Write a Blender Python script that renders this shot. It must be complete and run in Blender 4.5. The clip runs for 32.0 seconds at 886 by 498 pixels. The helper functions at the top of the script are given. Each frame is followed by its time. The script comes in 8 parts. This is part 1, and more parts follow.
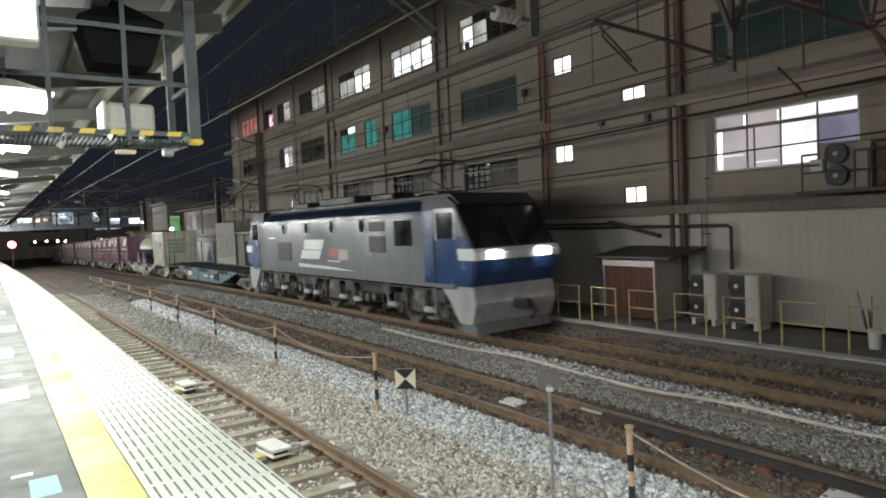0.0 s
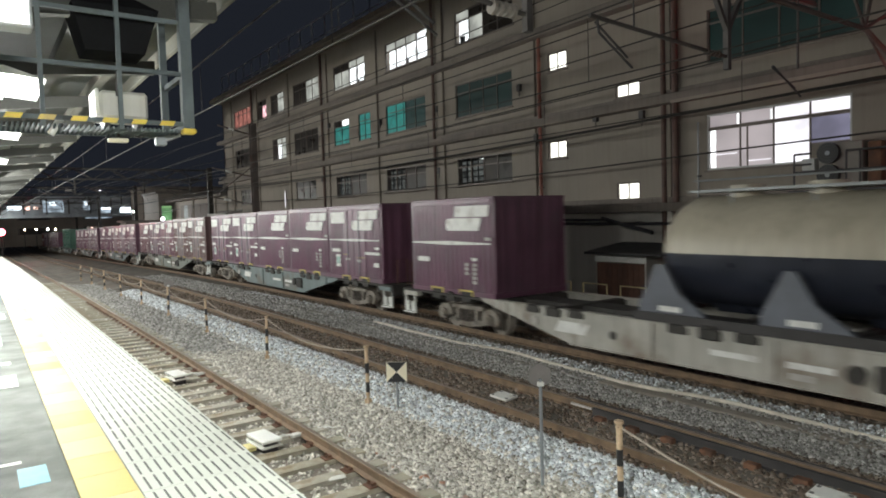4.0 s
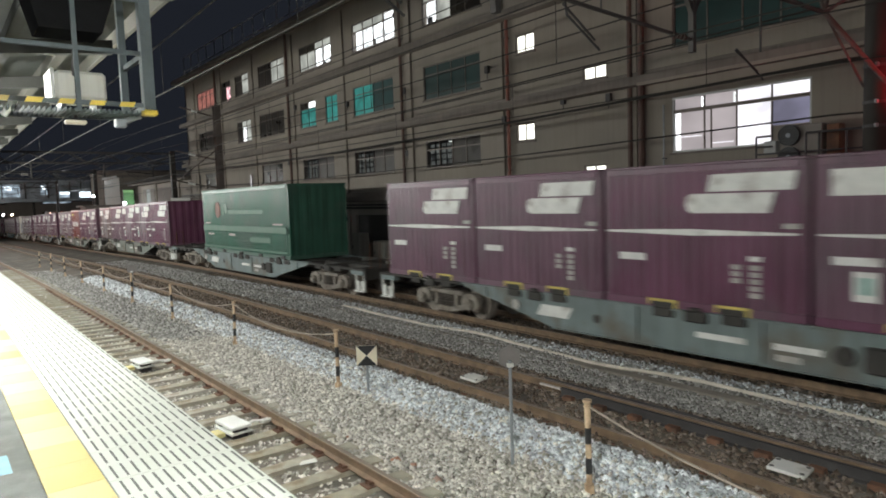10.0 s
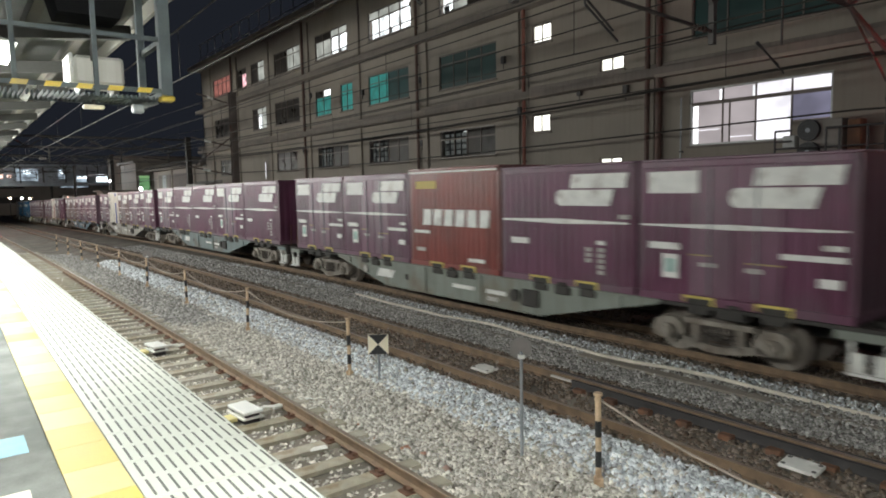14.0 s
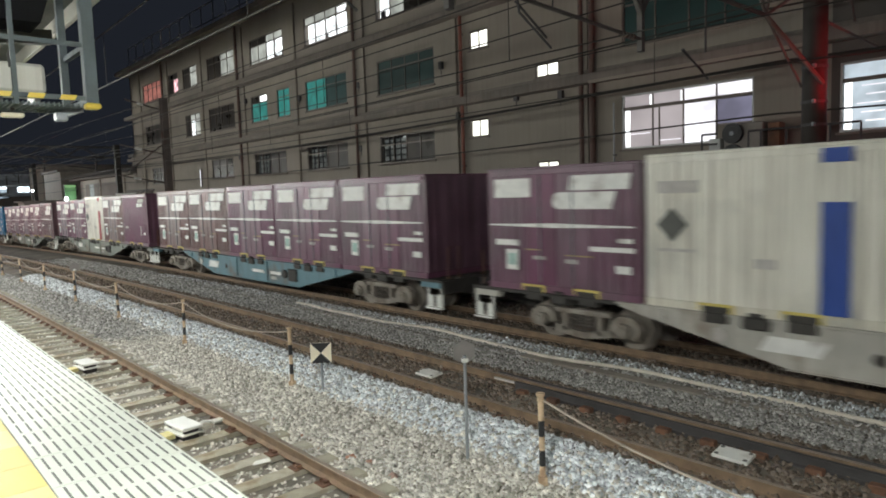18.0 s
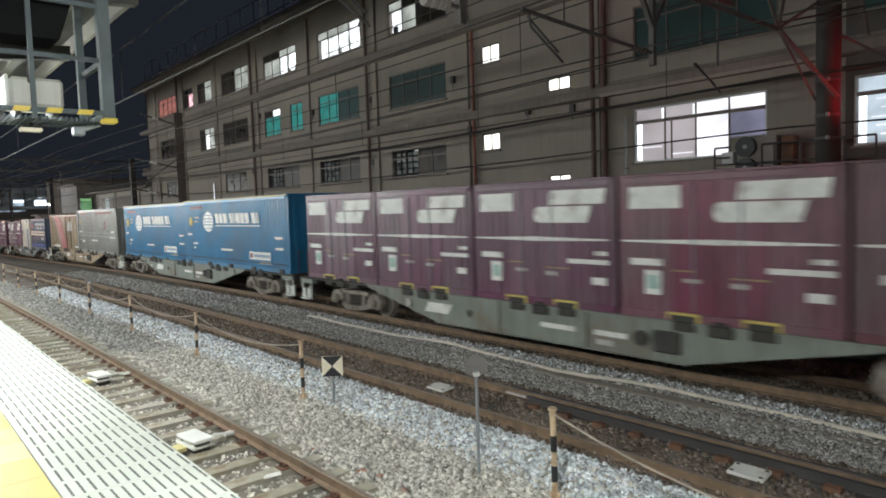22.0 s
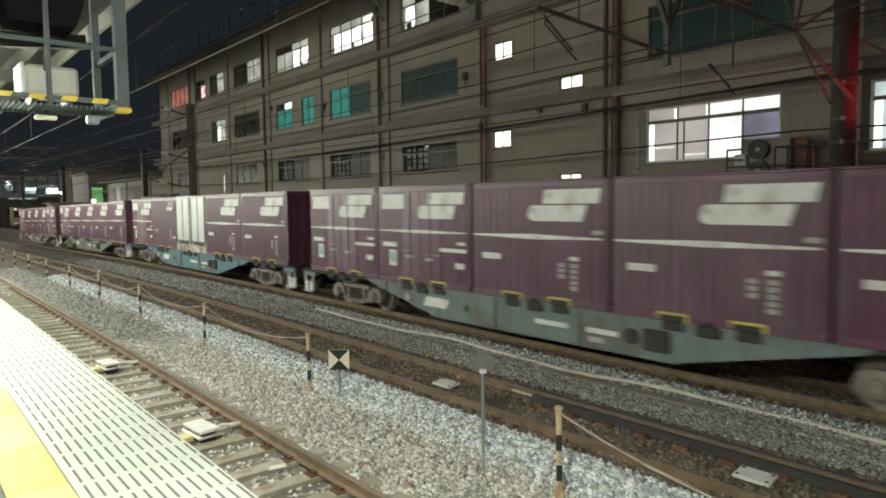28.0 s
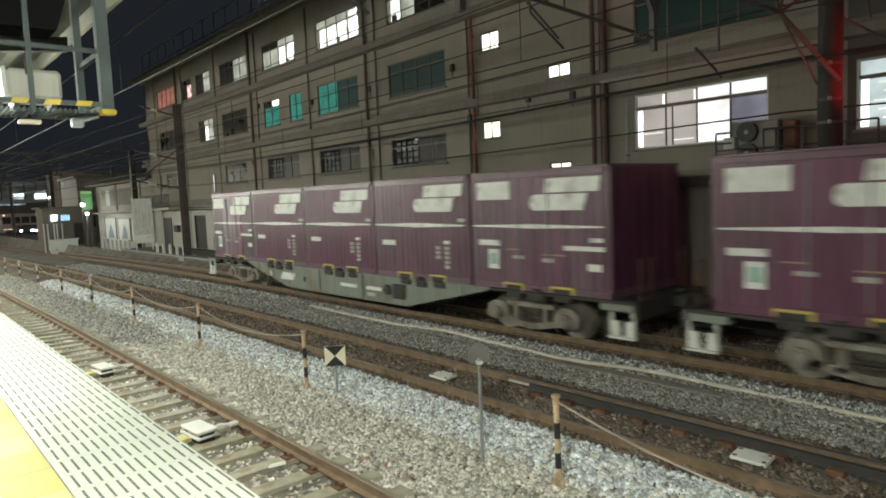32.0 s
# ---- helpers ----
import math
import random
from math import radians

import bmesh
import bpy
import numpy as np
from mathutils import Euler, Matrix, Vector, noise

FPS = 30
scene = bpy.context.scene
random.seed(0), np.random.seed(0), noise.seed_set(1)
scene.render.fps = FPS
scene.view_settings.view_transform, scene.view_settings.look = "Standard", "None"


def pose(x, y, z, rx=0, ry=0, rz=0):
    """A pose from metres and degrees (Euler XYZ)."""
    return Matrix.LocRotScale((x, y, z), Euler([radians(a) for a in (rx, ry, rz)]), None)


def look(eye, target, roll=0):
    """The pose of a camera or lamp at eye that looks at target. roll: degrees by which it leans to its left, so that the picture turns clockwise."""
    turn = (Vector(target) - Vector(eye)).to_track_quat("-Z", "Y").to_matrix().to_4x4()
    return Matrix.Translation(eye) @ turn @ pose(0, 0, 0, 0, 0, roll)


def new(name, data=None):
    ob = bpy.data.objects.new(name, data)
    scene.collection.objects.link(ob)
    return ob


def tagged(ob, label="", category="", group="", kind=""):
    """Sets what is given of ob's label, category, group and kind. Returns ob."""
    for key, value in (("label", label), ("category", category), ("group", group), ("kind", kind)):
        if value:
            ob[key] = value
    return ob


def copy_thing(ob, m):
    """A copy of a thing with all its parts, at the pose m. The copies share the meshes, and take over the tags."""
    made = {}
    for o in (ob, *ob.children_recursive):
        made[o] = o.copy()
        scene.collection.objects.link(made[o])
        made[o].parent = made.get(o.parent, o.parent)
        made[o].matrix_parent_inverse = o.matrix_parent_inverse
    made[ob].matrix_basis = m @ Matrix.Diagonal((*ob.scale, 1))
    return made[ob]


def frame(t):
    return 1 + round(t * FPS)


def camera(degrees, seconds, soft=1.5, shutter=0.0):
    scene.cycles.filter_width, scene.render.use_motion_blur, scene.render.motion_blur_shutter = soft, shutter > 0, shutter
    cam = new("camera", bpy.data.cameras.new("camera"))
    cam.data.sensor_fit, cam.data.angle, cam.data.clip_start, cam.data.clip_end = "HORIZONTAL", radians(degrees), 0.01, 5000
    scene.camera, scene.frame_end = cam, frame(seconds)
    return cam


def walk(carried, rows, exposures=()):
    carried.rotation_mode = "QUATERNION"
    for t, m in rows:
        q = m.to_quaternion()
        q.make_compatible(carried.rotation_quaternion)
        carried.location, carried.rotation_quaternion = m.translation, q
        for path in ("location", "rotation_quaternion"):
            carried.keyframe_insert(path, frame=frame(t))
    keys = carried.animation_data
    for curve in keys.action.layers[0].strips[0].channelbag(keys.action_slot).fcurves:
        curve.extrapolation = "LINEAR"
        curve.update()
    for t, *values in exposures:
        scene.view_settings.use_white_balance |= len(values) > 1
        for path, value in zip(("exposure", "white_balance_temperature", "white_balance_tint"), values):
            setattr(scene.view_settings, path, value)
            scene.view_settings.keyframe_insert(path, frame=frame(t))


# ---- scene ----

# metres: y along the rails, x across them, z = 0 on top of the rails
cam = camera(68.26, 32.0, soft=1.8, shutter=0.35)
# seconds, place, degrees of turn to the right of the rails, of pitch and of lean
PATH = [
    (0, 0.000, 0.000, 3.070, 34.853, -2.384, -2.492),
    (0.5, 0.000, 0.002, 3.071, 35.292, -2.531, -2.627),
    (1, -0.001, 0.004, 3.072, 35.633, -2.521, -2.532),
    (1.5, -0.005, 0.006, 3.073, 35.731, -2.427, -2.343),
    (2, -0.008, 0.007, 3.074, 35.666, -2.333, -1.964),
    (2.5, -0.009, 0.006, 3.073, 35.596, -2.412, -1.786),
    (3, -0.008, 0.006, 3.072, 35.510, -2.559, -1.801),
    (3.5, -0.006, 0.006, 3.070, 35.481, -2.737, -1.736),
    (5.5, -0.004, 0.004, 3.069, 35.820, -3.464, -1.803),
    (6, -0.002, 0.002, 3.070, 36.495, -3.440, -2.113),
    (6.5, 0.001, -0.000, 3.072, 37.582, -3.491, -2.067),
    (7, 0.003, -0.001, 3.073, 38.404, -3.568, -1.997),
    (7.5, 0.004, 0.001, 3.073, 39.056, -3.807, -2.089),
    (8, 0.002, 0.004, 3.071, 39.146, -4.072, -2.258),
    (8.5, 0.000, 0.007, 3.068, 38.772, -4.217, -2.502),
    (9, -0.001, 0.011, 3.067, 38.562, -4.332, -2.509),
    (9.5, -0.001, 0.015, 3.066, 38.384, -4.358, -2.418),
    (10, -0.001, 0.020, 3.066, 38.165, -4.511, -1.945),
    (10.5, -0.001, 0.023, 3.066, 37.978, -4.821, -1.855),
    (11, -0.002, 0.026, 3.066, 37.731, -5.063, -1.807),
    (11.5, -0.002, 0.028, 3.065, 37.428, -5.171, -1.808),
    (12, -0.002, 0.030, 3.064, 37.294, -5.228, -1.578),
    (12.5, -0.002, 0.033, 3.063, 37.225, -5.368, -0.965),
    (13, -0.003, 0.035, 3.063, 37.230, -5.498, -0.526),
    (13.5, -0.003, 0.034, 3.064, 37.175, -5.516, -0.790),
    (14, -0.002, 0.029, 3.065, 37.034, -5.333, -1.058),
    (14.5, 0.002, 0.022, 3.067, 37.074, -5.088, -1.449),
    (16.5, 0.004, 0.016, 3.069, 41.648, -5.026, -1.224),
    (17, 0.002, 0.012, 3.072, 42.140, -5.195, -1.565),
    (17.5, -0.000, 0.010, 3.075, 42.222, -5.209, -1.752),
    (18, -0.001, 0.011, 3.076, 42.119, -5.048, -1.901),
    (18.5, -0.001, 0.012, 3.075, 41.880, -4.874, -1.974),
    (19, -0.001, 0.012, 3.075, 41.712, -4.666, -1.960),
    (19.5, -0.003, 0.012, 3.076, 41.578, -4.494, -1.854),
    (20, -0.004, 0.010, 3.077, 41.461, -4.298, -1.849),
    (20.5, -0.004, 0.009, 3.077, 41.301, -4.076, -1.968),
    (21, -0.004, 0.008, 3.076, 41.186, -3.945, -1.934),
    (21.5, -0.003, 0.009, 3.076, 41.213, -3.869, -2.012),
    (22, -0.003, 0.011, 3.075, 41.145, -3.834, -1.878),
    (22.5, -0.003, 0.011, 3.074, 41.100, -3.827, -2.097),
    (23, -0.002, 0.012, 3.072, 41.020, -3.931, -2.178),
    (23.5, 0.002, 0.014, 3.069, 40.946, -4.132, -2.390),
    (24, 0.004, 0.019, 3.067, 40.887, -4.464, -2.278),
    (24.5, 0.003, 0.023, 3.067, 40.846, -4.809, -2.280),
    (25, -0.003, 0.025, 3.070, 40.787, -5.120, -2.016),
    (25.5, -0.010, 0.024, 3.073, 40.636, -5.193, -1.818),
    (27.5, -0.013, 0.025, 3.073, 40.541, -4.262, -0.349),
    (28, -0.013, 0.026, 3.072, 40.447, -4.130, -0.661),
    (28.5, -0.012, 0.025, 3.071, 40.385, -4.103, -0.841),
    (29, -0.014, 0.020, 3.072, 40.352, -4.094, -1.781),
    (29.5, -0.018, 0.016, 3.074, 40.582, -4.109, -2.023),
    (30, -0.022, 0.016, 3.075, 40.795, -4.105, -1.692),
    (30.5, -0.021, 0.020, 3.073, 40.952, -4.169, -1.685),
    (31, -0.017, 0.023, 3.071, 40.938, -4.283, -1.978),
    (31.5, -0.010, 0.026, 3.069, 40.950, -4.478, -2.272),
    (32, -0.002, 0.029, 3.069, 41.040, -4.788, -2.476),
]


def aim(x, y, z, turn, pitch, lean):
    a, b = radians(turn), radians(pitch)
    way = Vector((math.sin(a) * math.cos(b), math.cos(a) * math.cos(b), math.sin(b)))
    return look((x, y, z), Vector((x, y, z)) + way, lean)


walk(cam, [(t, aim(*row)) for t, *row in PATH], exposures=((0, 0.82, 6500, 10), (10, 0.82, 6500, 10), (14, 0.76, 6500, 10), (18, 0.84, 6500, 9), (22, 0.86, 6300, 9), (25.5, 0.86, 6350, 9), (28.5, 0.86, 7000, 0), (32, 0.86, 7000, 0)))

# ---------------------------------------------------------------- world and lamps
world = bpy.data.worlds.new("night_sky")
scene.world = world
world.use_nodes = True
world.node_tree.nodes["Background"].inputs[0].default_value = (0.22, 0.26, 0.36, 1)
world.node_tree.nodes["Background"].inputs[1].default_value = 0.031


def area_lamp(name, at, target, sx, sy, watts, colour):
    d = bpy.data.lights.new(name, "AREA")
    d.shape, d.size, d.size_y, d.energy, d.color = "RECTANGLE", sx, sy, watts, colour
    ob = new(name, d)
    ob.matrix_world = look(at, target)
    return ob


# fluorescent rows under the platform roof; the fixtures themselves stand further down
TUBE_X, TUBE_Z, TUBE_WATTS = 0.27, 4.72, 330
TUBE_Y = (-16.0, -10.0, -4.6, 1.6, 9.2, 13.8, 19.4, 27.0, 35.0, 44.0, 54.0, 66.0, 80.0, 96.0, 114.0)
TUBE_TINT = (0.97, 1.0, 0.95)
for ty in TUBE_Y:
    far = 2.2 if ty > 25 else 0.70 if ty > 0 else 0.16
    d = bpy.data.lights.new("platform_tube_light", "POINT")
    d.energy, d.color, d.shadow_soft_size = TUBE_WATTS * far, TUBE_TINT, 0.09
    new("platform_tube_light", d).location = (TUBE_X, ty, TUBE_Z - (0.40 if ty > 25 else 0.28))
    if ty > 25:
        continue
    # the lamp's reflector throws more of the light downwards
    d = bpy.data.lights.new("platform_reflector_light", "SPOT")
    d.energy, d.color, d.shadow_soft_size, d.spot_size, d.spot_blend = (290 if ty > 5 else 840 if ty > 0 else 150), TUBE_TINT, 0.16, radians(178), 1.0
    new("platform_reflector_light", d).location = (TUBE_X, ty, TUBE_Z - 0.08)
# lamps of the street far off, and one added fill for the far end
for sx, sy, sz in ((14.5, 65.6, 3.5), (13.9, 61.6, 2.7)):
    d = bpy.data.lights.new("street_lamp_light", "POINT")
    d.energy, d.color, d.shadow_soft_size = 50, (0.88, 0.96, 1.0), 0.2
    new("street_lamp_light", d).location = (sx, sy, sz)
# fill light added to brighten the far end; no known lamp hangs here
area_lamp("street_lamp_light", (13.5, 96.0, 7.5), (11.0, 80.0, 0), 0.5, 0.5, 450, (0.85, 0.95, 1.0))
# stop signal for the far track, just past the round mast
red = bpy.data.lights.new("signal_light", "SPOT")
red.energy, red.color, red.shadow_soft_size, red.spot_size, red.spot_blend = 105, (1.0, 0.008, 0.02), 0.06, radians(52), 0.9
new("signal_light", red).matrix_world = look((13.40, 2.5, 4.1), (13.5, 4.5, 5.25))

# ---------------------------------------------------------------- materials
MATS = {}


def material(name, colour, rough=0.7, metal=0.0, vary=0.25, fine=60.0, coarse=3.0, bump=0.15, dirt=None, dirt_amount=0.0,
             streak=0.0, coat=0.0, sheen=0.0, island=0.0, piece=0.0, spec=0.5):
    """Colour with variation at two scales, fine relief, dirt patches and vertical streaks."""
    m = bpy.data.materials.new(name)
    m.use_nodes = True
    n, l = m.node_tree.nodes, m.node_tree.links
    b = n["Principled BSDF"]
    b.inputs["Metallic"].default_value = metal
    b.inputs["Specular IOR Level"].default_value = spec
    if coat:
        b.inputs["Coat Weight"].default_value = coat
        b.inputs["Coat Roughness"].default_value = 0.3
    # pale grazing sheen, added to wash out far sides as haze does
    if sheen:
        b.inputs["Sheen Weight"].default_value = sheen
        b.inputs["Sheen Roughness"].default_value = 0.35
        b.inputs["Sheen Tint"].default_value = (0.85, 0.85, 0.9, 1)
    co = n.new("ShaderNodeTexCoord")

    def noise_node(scale, detail, stretch=None):
        t = n.new("ShaderNodeTexNoise")
        t.inputs["Scale"].default_value = scale
        t.inputs["Detail"].default_value = detail
        if stretch:
            mp = n.new("ShaderNodeMapping")
            mp.inputs["Scale"].default_value = stretch
            l.new(co.outputs["Object"], mp.inputs["Vector"])
            l.new(mp.outputs["Vector"], t.inputs["Vector"])
        else:
            l.new(co.outputs["Object"], t.inputs["Vector"])
        return t

    def mixed(kind, fac, a, c):
        x = n.new("ShaderNodeMix")
        x.data_type, x.blend_type = "RGBA", kind
        for sock, val in ((x.inputs[0], fac), (x.inputs[6], a), (x.inputs[7], c)):
            if isinstance(val, (int, float)):
                sock.default_value = val
            elif isinstance(val, tuple):
                sock.default_value = (*val[:3], 1)
            else:
                l.new(val, sock)
        return x.outputs[2]

    def ramp(src, lo, hi, a, c):
        r = n.new("ShaderNodeMapRange")
        r.inputs[1].default_value, r.inputs[2].default_value, r.inputs[3].default_value, r.inputs[4].default_value = lo, hi, a, c
        l.new(src, r.inputs[0])
        return r.outputs[0]

    big, small = noise_node(coarse, 5.0), noise_node(fine, 3.0)
    dark = tuple(c * (1 - vary) for c in colour)
    light = tuple(min(1.0, c * (1 + vary)) for c in colour)
    col = mixed("MIX", ramp(big.outputs[0], 0.3, 0.7, 0, 1), dark, light)
    col = mixed("MULTIPLY", 0.55, col, mixed("MIX", ramp(small.outputs[0], 0.3, 0.7, 0, 1), (1 - vary, 1 - vary, 1 - vary), (1.0, 1.0, 1.0)))
    if streak:
        s = noise_node(1.0, 4.0, (9.0, 9.0, 0.35))
        col = mixed("MULTIPLY", ramp(s.outputs[0], 0.45, 0.72, 0, streak), col, (0.35, 0.28, 0.22))
    if dirt:
        d = noise_node(coarse * 0.6, 8.0)
        col = mixed("MIX", ramp(d.outputs[0], 0.62 - 0.3 * dirt_amount, 0.75 - 0.25 * dirt_amount, 0, 0.85), col, dirt)
    if island or piece:
        if island:
            g = n.new("ShaderNodeNewGeometry").outputs["Random Per Island"]
        else:
            g = n.new("ShaderNodeObjectInfo").outputs["Random"]
        k = island or piece
        v = ramp(g, 0, 1, 1 - k, 1 + k)
        hsv = n.new("ShaderNodeHueSaturation")
        l.new(v, hsv.inputs["Value"])
        l.new(ramp(g, 0, 1, 1.25, 0.75), hsv.inputs["Saturation"])
        l.new(col, hsv.inputs["Color"])
        col = hsv.outputs[0]
    l.new(col, b.inputs["Base Color"])
    l.new(ramp(big.outputs[0], 0.3, 0.7, max(0.03, rough - 0.1), min(1, rough + 0.1)), b.inputs["Roughness"])
    if bump:
        bp = n.new("ShaderNodeBump")
        bp.inputs["Strength"].default_value = bump
        bp.inputs["Distance"].default_value = 0.01
        l.new(small.outputs[0], bp.inputs["Height"])
        l.new(bp.outputs[0], b.inputs["Normal"])
    MATS[name] = m
    return m


def glow(name, colour, strength, vary=0.0, scale=2.0):
    m = bpy.data.materials.new(name)
    m.use_nodes = True
    n, l = m.node_tree.nodes, m.node_tree.links
    b = n["Principled BSDF"]
    b.inputs["Base Color"].default_value = (*[0.25 * c for c in colour], 1)
    b.inputs["Emission Color"].default_value = (*colour, 1)
    b.inputs["Emission Strength"].default_value = strength
    if vary:
        co, t, r = n.new("ShaderNodeTexCoord"), n.new("ShaderNodeTexNoise"), n.new("ShaderNodeMapRange")
        t.inputs["Scale"].default_value = scale
        l.new(co.outputs["Object"], t.inputs["Vector"])
        l.new(t.outputs[0], r.inputs[0])
        r.inputs[1].default_value, r.inputs[2].default_value = 0.35, 0.65
        r.inputs[3].default_value, r.inputs[4].default_value = strength * (1 - vary), strength * (1 + vary)
        l.new(r.outputs[0], b.inputs["Emission Strength"])
    MATS[name] = m
    return m


def glass(name, tint, rough=0.02):
    m = bpy.data.materials.new(name)
    m.use_nodes = True
    b = m.node_tree.nodes["Principled BSDF"]
    b.inputs["Base Color"].default_value = (*tint, 1)
    b.inputs["Roughness"].default_value = rough
    b.inputs["Transmission Weight"].default_value = 1.0
    b.inputs["IOR"].default_value = 1.45
    MATS[name] = m
    return m


concrete = material("concrete", (0.36, 0.35, 0.33), 0.85, vary=0.18, fine=90, coarse=1.2, bump=0.25, dirt=(0.16, 0.14, 0.12), dirt_amount=0.25)
wall_paint = material("wall_paint", (0.285, 0.244, 0.205), 0.8, vary=0.10, fine=40, coarse=0.5, bump=0.12, streak=0.12, dirt=(0.21, 0.185, 0.16), dirt_amount=0.15)
wall_paint_low = material("wall_paint_low", (0.53, 0.50, 0.45), 0.75, vary=0.08, fine=40, coarse=0.6, bump=0.1, streak=0.12)
ledge_paint = material("ledge_paint", (0.215, 0.182, 0.158), 0.85, vary=0.2, fine=50, coarse=0.8, bump=0.15, streak=0.25)
rust = material("rust", (0.17, 0.085, 0.05), 0.85, vary=0.35, fine=120, coarse=6, bump=0.3, dirt=(0.09, 0.05, 0.035), dirt_amount=0.3)
rail_side = material("rail_side", (0.225, 0.152, 0.098), 0.75, vary=0.3, fine=150, coarse=5, bump=0.25, metal=0.1)
rail_top = material("rail_top", (0.36, 0.29, 0.23), 0.38, metal=0.6, vary=0.12, fine=200, coarse=4, bump=0.05)
sleeper_mat = material("sleeper_concrete", (0.44, 0.41, 0.335), 0.9, vary=0.2, fine=120, coarse=5, bump=0.35, dirt=(0.27, 0.215, 0.15), dirt_amount=0.3, piece=0.16)
stone_grey = material("ballast_stone", (0.62, 0.585, 0.52), 0.9, vary=0.3, fine=70, coarse=8, bump=0.3, island=0.5)
stone_white = material("fresh_ballast_stone", (0.74, 0.77, 0.79), 0.85, vary=0.25, fine=70, coarse=8, bump=0.3, island=0.45)
stone_dull = material("dull_ballast_stone", (0.42, 0.405, 0.38), 0.9, vary=0.3, fine=70, coarse=8, bump=0.3, island=0.5)
stone_brown = material("rusty_ballast_stone", (0.20, 0.155, 0.12), 0.9, vary=0.3, fine=70, coarse=8, bump=0.3, island=0.5)
bed = material("ballast_bed", (0.22, 0.195, 0.165), 0.95, vary=0.4, fine=45, coarse=1.0, bump=1.0, dirt=(0.17, 0.13, 0.10), dirt_amount=0.35)
asphalt = material("platform_asphalt", (0.27, 0.28, 0.265), 0.92, spec=0.2, vary=0.3, fine=110, coarse=2.5, bump=0.25, dirt=(0.20, 0.21, 0.20), dirt_amount=0.2)
white_tile = material("platform_white_tile", (0.60, 0.62, 0.56), 0.6, vary=0.06, fine=90, coarse=1.3, bump=0.1, dirt=(0.46, 0.46, 0.42), dirt_amount=0.2)
yellow_tile = material("tactile_yellow", (0.64, 0.53, 0.19), 0.6, vary=0.08, fine=80, coarse=2, bump=0.1, dirt=(0.60, 0.50, 0.22), dirt_amount=0.15, piece=0.04)
slot_dark = material("slot_dark", (0.15, 0.15, 0.14), 0.8, vary=0.2)
white_paint = material("white_paint", (0.78, 0.78, 0.74), 0.5, vary=0.06, coarse=4, dirt=(0.5, 0.48, 0.43), dirt_amount=0.15)
cream_paint = material("cream_paint", (0.74, 0.66, 0.52), 0.5, vary=0.06, coarse=4)
black_paint = material("black_paint", (0.03, 0.03, 0.032), 0.5, vary=0.2)
yellow_paint = material("yellow_paint", (0.75, 0.55, 0.08), 0.5, vary=0.1, coarse=5, dirt=(0.4, 0.3, 0.1), dirt_amount=0.2)
grey_steel = material("grey_steel", (0.30, 0.32, 0.34), 0.5, metal=0.3, vary=0.12, coarse=3, fine=80, bump=0.05)
dark_steel = material("dark_steel", (0.075, 0.07, 0.07), 0.6, metal=0.3, vary=0.2, coarse=3)
wire_mat = material("wire", (0.05, 0.045, 0.04), 0.55, metal=0.5, vary=0.1)
galvanised = material("galvanised", (0.30, 0.31, 0.31), 0.5, metal=0.5, vary=0.15, coarse=4)
mast_paint = material("mast_paint", (0.12, 0.095, 0.085), 0.75, vary=0.25, coarse=2, dirt=(0.10, 0.05, 0.035), dirt_amount=0.3)
roof_sheet = material("roof_sheet", (0.045, 0.05, 0.045), 0.7, vary=0.15, coarse=1.5, dirt=(0.10, 0.09, 0.08), dirt_amount=0.3)
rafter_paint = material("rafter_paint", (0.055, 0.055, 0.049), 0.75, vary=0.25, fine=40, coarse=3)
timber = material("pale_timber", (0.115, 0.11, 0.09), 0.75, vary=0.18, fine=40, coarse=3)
plate_white = material("marking_white", (0.88, 0.87, 0.84), 0.5, vary=0.1, coarse=6, dirt=(0.52, 0.48, 0.45), dirt_amount=0.22)
plate_dull = material("marking_dull", (0.55, 0.52, 0.49), 0.65, vary=0.15, coarse=6)
plate_green = material("sticker_green", (0.42, 0.60, 0.55), 0.5, vary=0.15, coarse=10)
cage_steel = material("cage_steel", (0.12, 0.14, 0.148), 0.85, spec=0.15, vary=0.15, coarse=4, dirt=(0.05, 0.05, 0.05), dirt_amount=0.2)
hood_black = material("hood_black", (0.014, 0.014, 0.015), 0.95, vary=0.2, spec=0.0)
# concrete darkened for the walkway; the shadow over it is in the colour
walk_shaded = material("walk_shaded", (0.17, 0.16, 0.145), 0.9, vary=0.25, fine=90, coarse=1.2, bump=0.25)
trough_lid = material("trough_lid", (0.30, 0.265, 0.225), 0.9, vary=0.25, fine=90, coarse=1.5, bump=0.3)
# darker copy of the wall paint, for the shade beyond the round mast
wall_shaded = material("wall_paint_shaded", (0.095, 0.08, 0.072), 0.85, vary=0.15, fine=40, coarse=0.5, bump=0.12)

